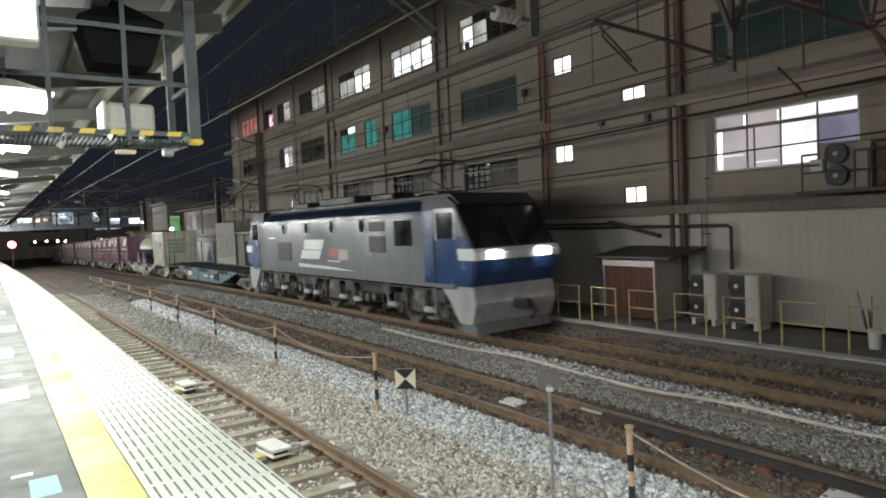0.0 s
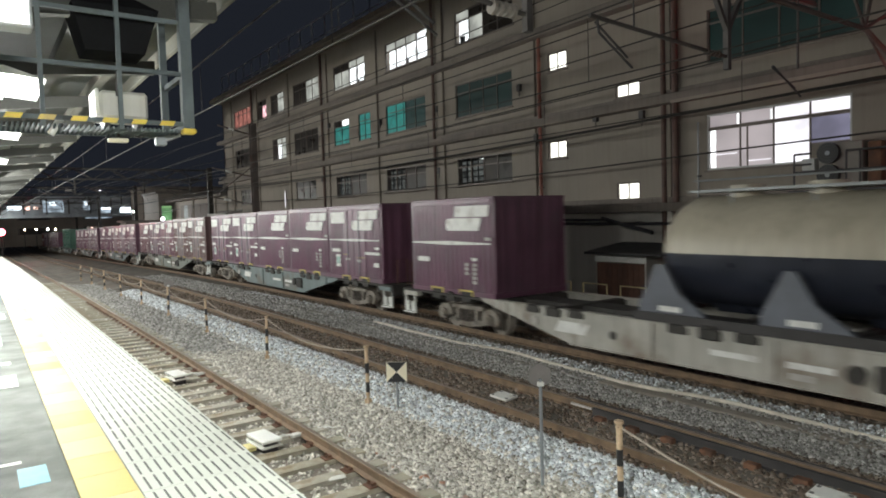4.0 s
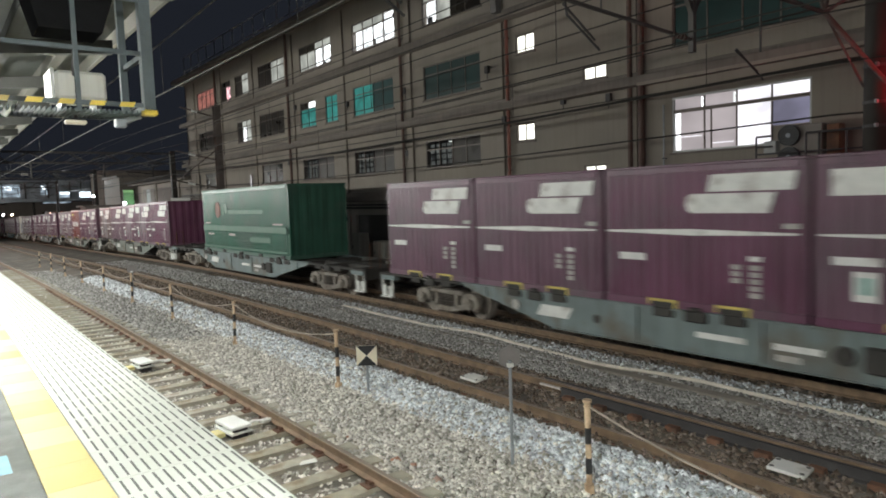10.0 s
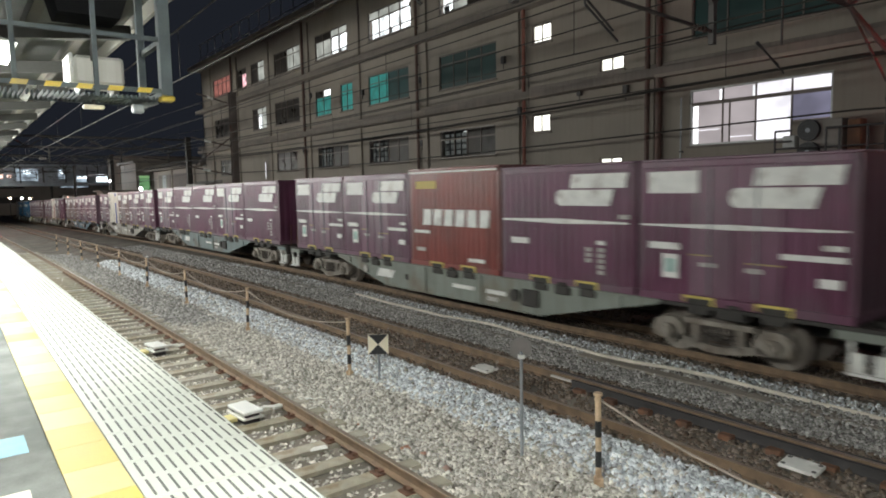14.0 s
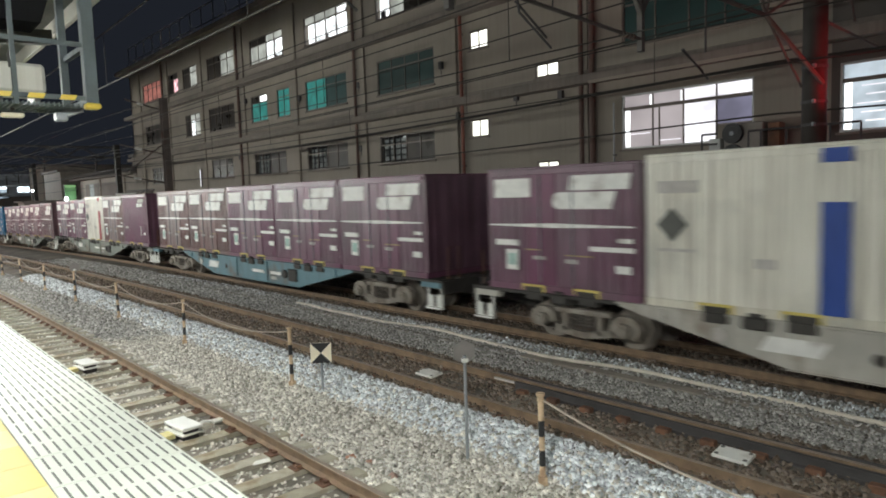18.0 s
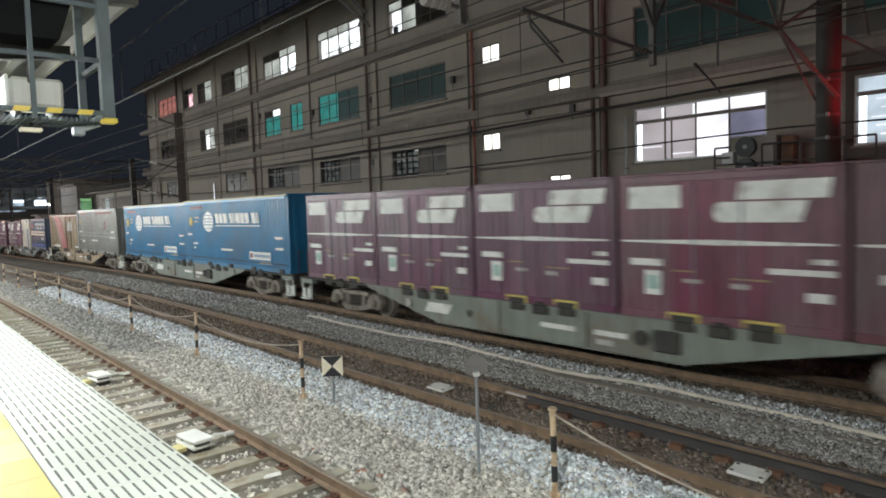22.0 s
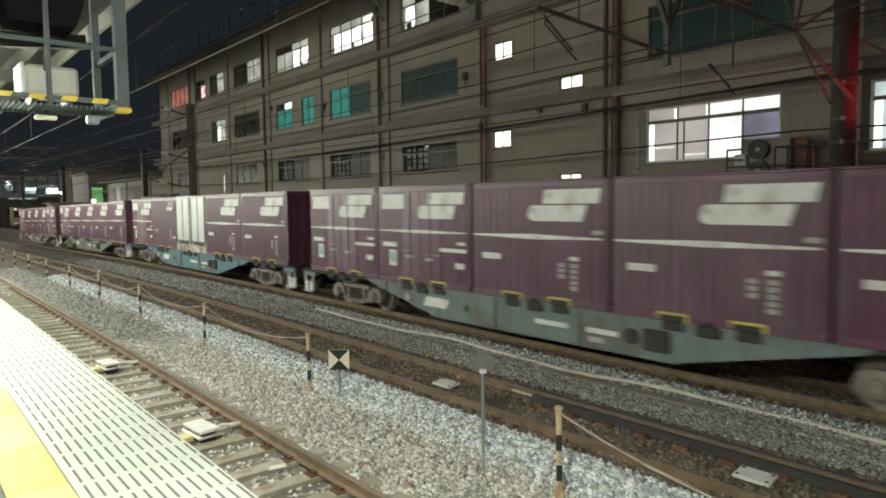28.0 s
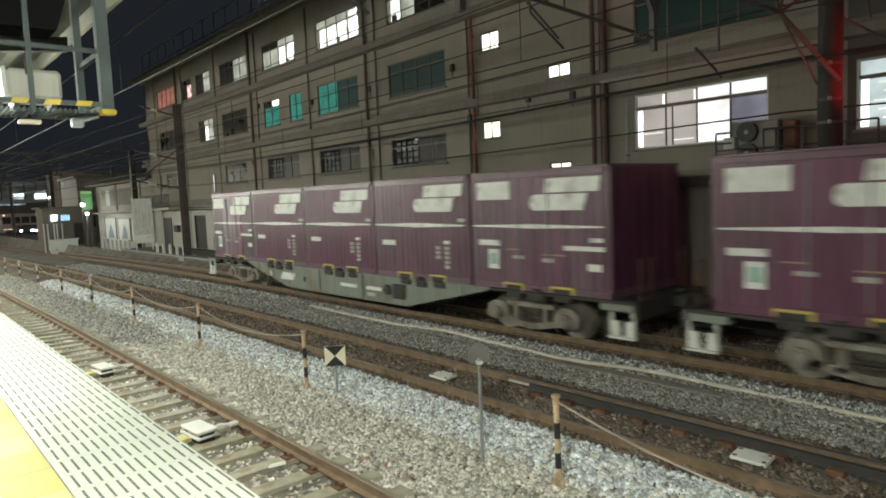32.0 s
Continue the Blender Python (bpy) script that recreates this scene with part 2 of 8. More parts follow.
# ---------------------------------------------------------------- mesh helpers
class Geo:
    """Vertices and faces gathered for one mesh."""

    def __init__(self):
        self.v, self.f = [], []

    def add(self, verts, faces):
        k = len(self.v)
        self.v.extend(tuple(p) for p in verts)
        self.f.extend(tuple(i + k for i in q) for q in faces)
        return self

    def box(self, x0, x1, y0, y1, z0, z1, c=0.0):
        """A box, with its edges chamfered by c."""
        if c <= 0:
            vs = [(x, y, z) for x in (x0, x1) for y in (y0, y1) for z in (z0, z1)]
            return self.add(vs, [(0, 1, 3, 2), (4, 6, 7, 5), (0, 4, 5, 1), (2, 3, 7, 6), (0, 2, 6, 4), (1, 5, 7, 3)])
        vs, ids = [], {}
        lo, hi = (x0, y0, z0), (x1, y1, z1)
        for corner in range(8):
            s = [(corner >> i) & 1 for i in range(3)]
            for axis in range(3):
                p = [(hi[i] if s[i] else lo[i]) if i == axis else ((hi[i] - c) if s[i] else (lo[i] + c)) for i in range(3)]
                ids[corner, axis] = len(vs)
                vs.append(p)
        fs = []
        for axis in range(3):
            u, w = (axis + 1) % 3, (axis + 2) % 3
            for side in (0, 1):
                q = []
                for a, b in ((0, 0), (1, 0), (1, 1), (0, 1)):
                    q.append(ids[(side << axis) | (a << u) | (b << w), axis])
                fs.append(tuple(q if side else q[::-1]))
            for a in (0, 1):
                for b in (0, 1):
                    k0, k1 = (a << u) | (b << w), (1 << axis) | (a << u) | (b << w)
                    q = (ids[k0, u], ids[k1, u], ids[k1, w], ids[k0, w])
                    fs.append(q if a != b else q[::-1])
        for corner in range(8):
            q = (ids[corner, 0], ids[corner, 1], ids[corner, 2])
            fs.append(q if bin(corner).count("1") % 2 == 1 else q[::-1])
        return self.add(vs, fs)

    def rod(self, a, b, r, n=8, r2=None):
        a, b = Vector(a), Vector(b)
        d = (b - a).normalized()
        u = d.orthogonal().normalized()
        w = d.cross(u)
        r2 = r if r2 is None else r2
        vs = []
        for p, rr in ((a, r), (b, r2)):
            for i in range(n):
                t = 2 * math.pi * i / n
                vs.append(p + rr * (math.cos(t) * u + math.sin(t) * w))
        fs = [(i, (i + 1) % n, n + (i + 1) % n, n + i) for i in range(n)]
        fs += [tuple(range(n - 1, -1, -1)), tuple(range(n, 2 * n))]
        return self.add(vs, fs)

    def path(self, points, r, n=6):
        """One round tube through all the points."""
        pts = [Vector(p) for p in points]
        vs, u = [], None
        for i, p in enumerate(pts):
            d = (pts[min(i + 1, len(pts) - 1)] - pts[max(i - 1, 0)]).normalized()
            u = d.orthogonal().normalized() if u is None else (u - d * u.dot(d)).normalized()
            w = d.cross(u)
            vs += [p + r * (math.cos(2 * math.pi * k / n) * u + math.sin(2 * math.pi * k / n) * w) for k in range(n)]
        m = len(pts)
        fs = [(j * n + k, j * n + (k + 1) % n, (j + 1) * n + (k + 1) % n, (j + 1) * n + k) for j in range(m - 1) for k in range(n)]
        return self.add(vs, fs + [tuple(range(n - 1, -1, -1)), tuple(range((m - 1) * n, m * n))])

    def beam(self, a, b, w, h):
        """A square bar from a to b, w wide (level) and h deep."""
        a, b = Vector(a), Vector(b)
        d = (b - a).normalized()
        s = d.cross(Vector((0, 0, 1)))
        s = s.normalized() if s.length > 1e-4 else Vector((1, 0, 0))
        u = s.cross(d)
        vs = [p + s * (w / 2 * i) + u * (h / 2 * j) for p in (a, b) for i, j in ((-1, -1), (1, -1), (1, 1), (-1, 1))]
        return self.add(vs, [(3, 2, 1, 0), (4, 5, 6, 7), (0, 1, 5, 4), (1, 2, 6, 5), (2, 3, 7, 6), (3, 0, 4, 7)])

    def prism(self, outline, axis, a, b):
        """An outline (two coordinates, the axis left out) swept along an axis."""
        n = len(outline)

        def place(p, t):
            q = list(p)
            q.insert(axis, t)
            return q
        vs = [place(p, a) for p in outline] + [place(p, b) for p in outline]
        fs = [(i, (i + 1) % n, n + (i + 1) % n, n + i) for i in range(n)] + [tuple(range(n - 1, -1, -1)), tuple(range(n, 2 * n))]
        return self.add(vs, fs)

    def ribbed(self, x, y0, y1, z0, z1, pitch, depth, out=-1):
        """A corrugated side sheet in the plane x, ribs upright, standing out by depth to the side out."""
        n = max(2, int(round((y1 - y0) / pitch)))
        p = (y1 - y0) / n
        ys = []
        for i in range(n):
            b = y0 + i * p
            ys += [(b, 0), (b + p * 0.36, 0), (b + p * 0.5, 1), (b + p * 0.86, 1)]
        ys.append((y1, 0))
        vs = []
        for y, k in ys:
            for z in (z0, z1):
                vs.append((x + out * depth * k, y, z))
        return self.add(vs, [(2 * i, 2 * i + 2, 2 * i + 3, 2 * i + 1) for i in range(len(ys) - 1)])

    def ribbed_end(self, y, x0, x1, z0, z1, pitch, depth, out=-1):
        n = max(2, int(round((x1 - x0) / pitch)))
        p = (x1 - x0) / n
        xs = []
        for i in range(n):
            b = x0 + i * p
            xs += [(b, 0), (b + p * 0.36, 0), (b + p * 0.5, 1), (b + p * 0.86, 1)]
        xs.append((x1, 0))
        vs = []
        for x, k in xs:
            for z in (z0, z1):
                vs.append((x, y + out * depth * k, z))
        return self.add(vs, [(2 * i, 2 * i + 2, 2 * i + 3, 2 * i + 1) for i in range(len(xs) - 1)])

    def mesh(self, name, mat, smooth=False):
        me = bpy.data.meshes.new(name)
        me.from_pydata(self.v, [], self.f)
        me.materials.append(mat)
        bm = bmesh.new()
        bm.from_mesh(me)
        bmesh.ops.recalc_face_normals(bm, faces=bm.faces)
        bm.to_mesh(me)
        bm.free()
        if smooth:
            me.polygons.foreach_set("use_smooth", [True] * len(me.polygons))
        return me


def part(name, geo, mat, parent, label="", smooth=False, at=None):
    ob = new(name, geo if isinstance(geo, bpy.types.Mesh) else geo.mesh(name, mat, smooth))
    ob.parent = parent
    if at is not None:
        ob.matrix_basis = at
    if label:
        ob["label"] = label
    return ob


def thing(name, label, category, group="", kind="", at=None):
    ob = new(name)
    ob.empty_display_size = 0.1
    if at is not None:
        ob.matrix_basis = at
    return tagged(ob, label, category, group, kind)


def solid(name, geo, mat, label, category, group="", kind="", smooth=False, at=None):
    ob = new(name, geo.mesh(name, mat, smooth))
    if at is not None:
        ob.matrix_basis = at
    return tagged(ob, label, category, group, kind)


# ---------------------------------------------------------------- ground, tracks, platform
TRACKS = (3.24, 7.29, 11.32)
GAUGE = 1.13          # between the middles of the rail heads
LOW, HIGH = -60.0, 420.0

def bend(y):
    """How far the far track swings aside and falls, y metres on."""
    k = min(1.0, max(0.0, (y - 8.0) / 44.0))
    d = min(130.0, max(0.0, y - 15.0))
    return 0.42 * k * k * (3 - 2 * k), -0.015 * (d * d / 60.0 if d < 30.0 else d - 15.0)


def fall(x, y):
    return bend(y)[1] if x < 13.05 else 0.0


g = Geo()
# bed profile across the rails: ballast shoulders between the tracks, flat ground beyond
PROFILE = [(1.6, -0.55), (1.95, -0.22), (4.4, -0.22), (5.0, -0.30), (5.6, -0.25), (6.2, -0.13), (8.4, -0.16), (9.2, -0.26), (10.2, -0.18), (12.4, -0.18), (12.8, -0.02), (13.1, 0.04)]
ys = [LOW + 2 * i for i in range(int((HIGH - LOW) / 2) + 1)]
nv = len(PROFILE)
vs = [(x, y, z + fall(x, y) + 0.02 * noise.noise((x * 1.7, y * 0.6, 0))) for y in ys for x, z in PROFILE]
g.add(vs, [(j * nv + i, j * nv + i + 1, (j + 1) * nv + i + 1, (j + 1) * nv + i) for j in range(len(ys) - 1) for i in range(nv - 1)])
solid("ballast_bed", g, bed, "brown grey railway ballast bed under three tracks", "ballast", kind="structure")
g = Geo().box(-600, 13.08, -400, 1500, -2.9, -2.32).box(13.08, 900, -400, 1500, -2.9, -0.62)
solid("ground", g, concrete, "dark plain ground round the station", "ground", kind="structure")


def rail_profile(xc):
    h, w, foot = 0.0, 0.033, 0.061
    return [(xc - foot, -0.150), (xc + foot, -0.150), (xc + foot, -0.138), (xc + 0.009, -0.118), (xc + 0.009, -0.042), (xc + w, -0.034),
            (xc + w, -0.004), (xc - w, -0.004), (xc - w, -0.034), (xc - 0.009, -0.042), (xc - 0.009, -0.118), (xc - foot, -0.138)]


for k, tx in enumerate(TRACKS):
    track = thing("railway_track", ("rusty narrow-gauge track on concrete sleepers beside the platform", "rusty narrow-gauge middle track with shiny rail heads",
                                    "rusty narrow-gauge track that the freight train runs on")[k], "track", "three tracks", "structure")
    for s in (-1, 1):
        xc = tx + s * GAUGE / 2
        stations = [LOW] + [4.0 + 3.0 * j for j in range(18)] + [100.0, 145.0, HIGH]

        def swept(outline):
            n, geo = len(outline), Geo()
            vs = [(x + (bend(y)[0] if k == 2 else 0), y, z + bend(y)[1]) for y in stations for x, z in outline]
            fs = [(j * n + i, j * n + (i + 1) % n, (j + 1) * n + (i + 1) % n, (j + 1) * n + i) for j in range(len(stations) - 1) for i in range(n)]
            return geo.add(vs, fs + [tuple(range(n - 1, -1, -1)), tuple(range(len(vs) - n, len(vs)))])
        rail = part("rail", swept(rail_profile(xc)), rail_side, track)
        part("rail_head", swept([(xc - 0.030, -0.004), (xc + 0.030, -0.004), (xc + 0.024, 0.0), (xc - 0.024, 0.0)]), rail_top, rail, "worn shiny rail head")
    if k < 2:
        sl = Geo().prism([(-1.0, -0.34), (1.0, -0.34), (1.0, -0.20), (0.98, -0.155), (0.35, -0.165), (-0.35, -0.165), (-0.98, -0.155), (-1.0, -0.20)], 1, -0.11, 0.11).mesh("sleeper", sleeper_mat)
        fast = Geo()
        for s in (-1, 1):
            fast.box(s * GAUGE / 2 - 0.17, s * GAUGE / 2 + 0.17, -0.09, 0.09, -0.165, -0.146, 0.004)
            for q in (-1, 1):
                fast.rod((s * GAUGE / 2 + q * 0.11, 0.03, -0.15), (s * GAUGE / 2 + q * 0.11, 0.03, -0.10), 0.02, 6)
                fast.box(s * GAUGE / 2 + q * 0.085 - 0.035, s * GAUGE / 2 + q * 0.085 + 0.035, -0.05, 0.05, -0.14, -0.118, 0.004)
        fast = fast.mesh("rail_fastening", rust)
        for i in range(86):
            y = -3.95 + 0.60 * i
            dz = 0.0 if k == 0 else -0.012
            ob = part("sleeper", sl, None, track, at=pose(tx, y, dz + fall(tx, y) + random.uniform(-0.008, 0.004), 0, 0, random.uniform(-0.8, 0.8)))
            if i < 60:
                part("rail_fastening", fast, None, ob)

# platform: slab, edge coping, white slotted tiles, yellow tactile row, asphalt
PX, PZ = 1.775, 1.135
platform = thing("platform", "station platform with white slotted edge tiles, a yellow tactile strip and grey asphalt", "platform", kind="structure")
def laid(x0, x1, z0, z1, start=LOW):
    """A long slab along the platform that follows the ground's fall."""
    ends = [LOW] + [y for y in [4.0 + 3.0 * j for j in range(18)] + [100.0, 145.0] if y > start] + [180.0]
    if start > LOW:
        ends[0] = start
    vs = [(x, y, z + bend(y)[1]) for y in ends for x, z in ((x0, z0), (x1, z0), (x1, z1), (x0, z1))]
    fs = [(4 * j + i, 4 * j + (i + 1) % 4, 4 * j + 4 + (i + 1) % 4, 4 * j + 4 + i) for j in range(len(ends) - 1) for i in range(4)]
    return Geo().add(vs, fs + [(3, 2, 1, 0), tuple(range(len(vs) - 4, len(vs)))])


part("platform_wall", laid(1.30, PX - 0.16, -0.6, PZ - 0.20), concrete, platform, "stained concrete platform wall")
part("platform_coping", laid(1.02, PX, PZ - 0.20, PZ - 0.006), concrete, platform)
part("platform_slab", laid(-9.0, 1.30, -0.6, PZ - 0.05), concrete, platform)
part("asphalt_surface", laid(-9.0, 0.495, PZ - 0.05, PZ - 0.004), asphalt, platform, "worn grey asphalt")

# ---------------------------------------------------------------- the building beyond the tracks
WX = 15.6             # front wall
BAY, BAY0 = 5.27, 17.35
END = 50.0
STOREY = (0.28, 3.20, 6.10, 9.02, 11.95)
building = thing("office_building", "four-storey beige plaster station office building with dark window bays and ledges", "building", kind="structure")
OPEN = []             # openings in the front wall: y0, y1, z0, z1
WIN = []


def opening(kind, y0, y1, z0, z1):
    OPEN.append((y0, y1, z0, z1))
    WIN.append((kind, y0, y1, z0, z1))


# top storey
for y0, y1, kind in ((17.3, 20.7, "lit_left"), (22.6, 26.0, "lit"), (27.95, 31.3, "lit_left2"), (33.15, 36.6, "half"), (38.1, 40.2, "lit_small"), (41.0, 42.6, "pinkish"), (43.9, 47.4, "red")):
    opening(kind, y0, y1, 9.66, 10.90)
# third storey
for y0, y1, kind in ((17.42, 20.75, "green_dark"), (22.85, 26.1, "teal_half"), (27.55, 28.75, "teal"), (29.75, 31.45, "teal_top"), (33.4, 36.7, "dark"), (38.0, 40.2, "lit_small"), (43.9, 47.4, "dark")):
    opening(kind, y0, y1, 6.84, 8.14)
# second storey
for y0, y1, kind in ((17.5, 20.75, "room"), (22.95, 26.2, "room_lit"), (28.1, 31.4, "room"), (33.9, 36.7, "dark_small"), (43.6, 46.6, "dark"), (47.6, 48.6, "dark")):
    opening(kind, y0, y1, 4.20, 5.28)
# stair windows
for y0, y1, z0, z1 in ((14.80, 15.66, 7.66, 8.26), (14.86, 15.70, 4.82, 5.40), (12.0, 12.88, 6.35, 6.78), (12.04, 12.88, 3.36, 3.88), (14.86, 15.70, 1.95, 2.5)):
    if z0 > 3:
        opening("stair", y0, y1, z0, z1)
# the wide window, the far one, and the teal ones above
opening("wide", 6.45, 9.92, 4.03, 5.47)
opening("wide2", 1.22, 4.69, 4.03, 5.47)
opening("green_high", 6.2, 9.9, 6.75, 8.14)
opening("green_high", 0.9, 4.6, 6.75, 8.14)
opening("green_high", 6.2, 9.9, 9.66, 10.9)
# ground floor
opening("door_lit", 16.85, 18.05, 0.30, 2.43)
opening("door_dark", 19.2, 21.0, 0.30, 2.43)
opening("shutter", 22.9, 26.3, 0.30, 2.40)
opening("door_dark", 28.6, 29.9, 0.30, 2.40)
opening("door_dark", 33.2, 36.4, 0.30, 2.40)
opening("door_dark", 40.2, 42.0, 0.30, 2.40)

Y_LOW, SHADED_TO = -14.0, 4.85


def wall_with_openings(y0, y1, z0, z1, x0, x1, holes):
    """Wall pieces round the openings: strips between the openings' upright edges."""
    geo = Geo()
    cuts = sorted({y0, y1, *[h[0] for h in holes if y0 < h[0] < y1], *[h[1] for h in holes if y0 < h[1] < y1]})
    for a, b in zip(cuts, cuts[1:]):
        mid = (a + b) / 2
        spans = sorted((h[2], h[3]) for h in holes if h[0] < mid < h[1])
        z = z0
        for lo, hi in spans:
            if hi <= z0 or lo >= z1:
                continue
            if lo > z:
                geo.box(x0, x1, a, b, z, lo)
            z = hi
        if z < z1:
            geo.box(x0, x1, a, b, z, z1)
    return geo


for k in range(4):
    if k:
        # wall past the mast: shade is in the paint
        part("storey_wall", wall_with_openings(Y_LOW, SHADED_TO, STOREY[k], STOREY[k + 1], WX, WX + 0.25, [h for h in OPEN if STOREY[k] <= h[2] < STOREY[k + 1]]), wall_shaded, building, "wall beyond the round mast, its shade put into darker paint")
    part("storey_wall", wall_with_openings(SHADED_TO if k else Y_LOW, END, STOREY[k], STOREY[k + 1], WX, WX + 0.25, [h for h in OPEN if STOREY[k] <= h[2] < STOREY[k + 1]]),
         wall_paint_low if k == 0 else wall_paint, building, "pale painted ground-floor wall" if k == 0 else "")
part("end_wall", Geo().box(WX, WX + 14, END - 0.25, END, STOREY[0], STOREY[4]).box(WX, WX + 14, Y_LOW, Y_LOW + 0.25, STOREY[0], STOREY[4]).box(WX + 13.75, WX + 14, Y_LOW, END, STOREY[0], STOREY[4]), wall_paint, building)
for k in range(1, 4):
    part("floor_slab", Geo().box(WX + 0.25, WX + 13.75, Y_LOW + 0.25, END - 0.25, STOREY[k] - 0.12, STOREY[k] + 0.02), concrete, building)
part("roof_slab", Geo().box(WX - 0.75, WX + 14.2, Y_LOW - 0.3, END + 0.75, 11.95, 12.22, 0.02), ledge_paint, building, "overhanging roof slab")
part("parapet", Geo().box(WX - 0.10, WX + 0.12, Y_LOW, END, 12.22, 12.55).box(WX - 0.1, WX + 14, END - 0.22, END, 12.22, 12.55), wall_paint, building)
for k in range(1, 4):
    z = STOREY[k]
    part("ledge", Geo().box(WX - 0.42, WX, Y_LOW, END + 0.42, z - 0.20, z + 0.04, 0.015), ledge_paint, building, "dark dirty ledge above the windows")
    part("ledge_lip", Geo().box(WX - 0.07, WX, Y_LOW, END + 0.07, z + 0.04, z + 0.20, 0.01), ledge_paint, building)
part("ledge_drip", Geo().box(WX - 0.46, WX - 0.424, 4.9, 10.68, STOREY[2] - 0.24, STOREY[2] - 0.16), wall_paint, building, "thin strip under the ledge")
# piers between the bays
for i in range(-1, 7):
    y = BAY0 + BAY * i - 0.95
    if y < 10:
        continue
    for k in range(4):
        part("pier", Geo().box(WX - 0.09, WX, y - 0.18, y + 0.18, STOREY[k] + (0.2 if k else 0), STOREY[k + 1] - 0.20, 0.012), wall_paint_low if k == 0 else wall_paint, building)
# roof railing
rail_grey = material("railing_paint", (0.45, 0.45, 0.46), 0.7, vary=0.2)
for i in range(40):
    y = Y_LOW + 1 + i * (END - Y_LOW - 1.2) / 39
    part("railing_post", Geo().box(WX - 0.03, WX + 0.03, y - 0.03, y + 0.03, 12.55, 13.85), rail_grey, building)
for z in (12.85, 13.82):
    part("railing_bar", Geo().beam((WX, Y_LOW, z), (WX, END, z), 0.05, 0.06), rail_grey, building)

frame_alu = material("window_frame", (0.15, 0.125, 0.11), 0.5, metal=0.4, vary=0.1)
frame_pale = material("window_frame_pale", (0.45, 0.45, 0.44), 0.5, metal=0.3, vary=0.1)
# opaque panes; the darkness of unlit rooms is in their colour
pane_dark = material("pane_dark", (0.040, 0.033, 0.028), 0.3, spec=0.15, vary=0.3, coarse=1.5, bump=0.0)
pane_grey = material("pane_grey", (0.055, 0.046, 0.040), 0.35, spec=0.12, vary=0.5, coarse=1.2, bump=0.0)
lit_white = glow("lit_frosted_pane", (0.95, 0.98, 1.0), 1.15, 0.5, 2.2)
lit_dim = glow("lit_dim_pane", (0.55, 0.57, 0.52), 0.36, 0.35, 2.0)
lit_yellow = glow("lit_stair_pane", (1.0, 1.0, 0.90), 1.3, 0.2, 5.0)
lit_teal = glow("lit_teal_curtain", (0.04, 0.36, 0.32), 0.24, 0.45, 3.0)
lit_teal_dim = glow("dim_teal_curtain", (0.03, 0.11, 0.105), 0.07, 0.4, 3.0)
lit_green = glow("dim_green_curtain", (0.016, 0.068, 0.06), 0.05, 0.5, 1.2)
lit_red = glow("lit_red_curtain", (0.72, 0.27, 0.22), 0.20, 0.6, 3.0)
lit_pink = glow("lit_pink_curtain", (1.0, 0.55, 0.6), 0.6, 0.7, 4.0)
lit_curtain = glow("lit_curtain", (0.74, 0.66, 0.68), 0.27, 0.2, 1.0)
lit_blind = glow("lit_blue_blind", (0.62, 0.72, 0.80), 0.42, 0.3, 2.0)
lit_pale = glow("lit_pale_curtain", (0.90, 0.88, 0.95), 0.72, 0.25, 1.5)
lit_violet = glow("lit_violet_sheet", (0.30, 0.29, 0.42), 0.30, 0.3, 1.5)


sill_rng = random.Random(5)
clear_pane = glass("clear_pane", (0.95, 0.97, 0.97))
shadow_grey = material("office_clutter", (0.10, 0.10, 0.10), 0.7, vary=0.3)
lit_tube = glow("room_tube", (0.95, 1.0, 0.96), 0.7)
lit_shelf = glow("dim_room_glow", (0.75, 0.8, 0.76), 0.06, 0.8, 4.0)


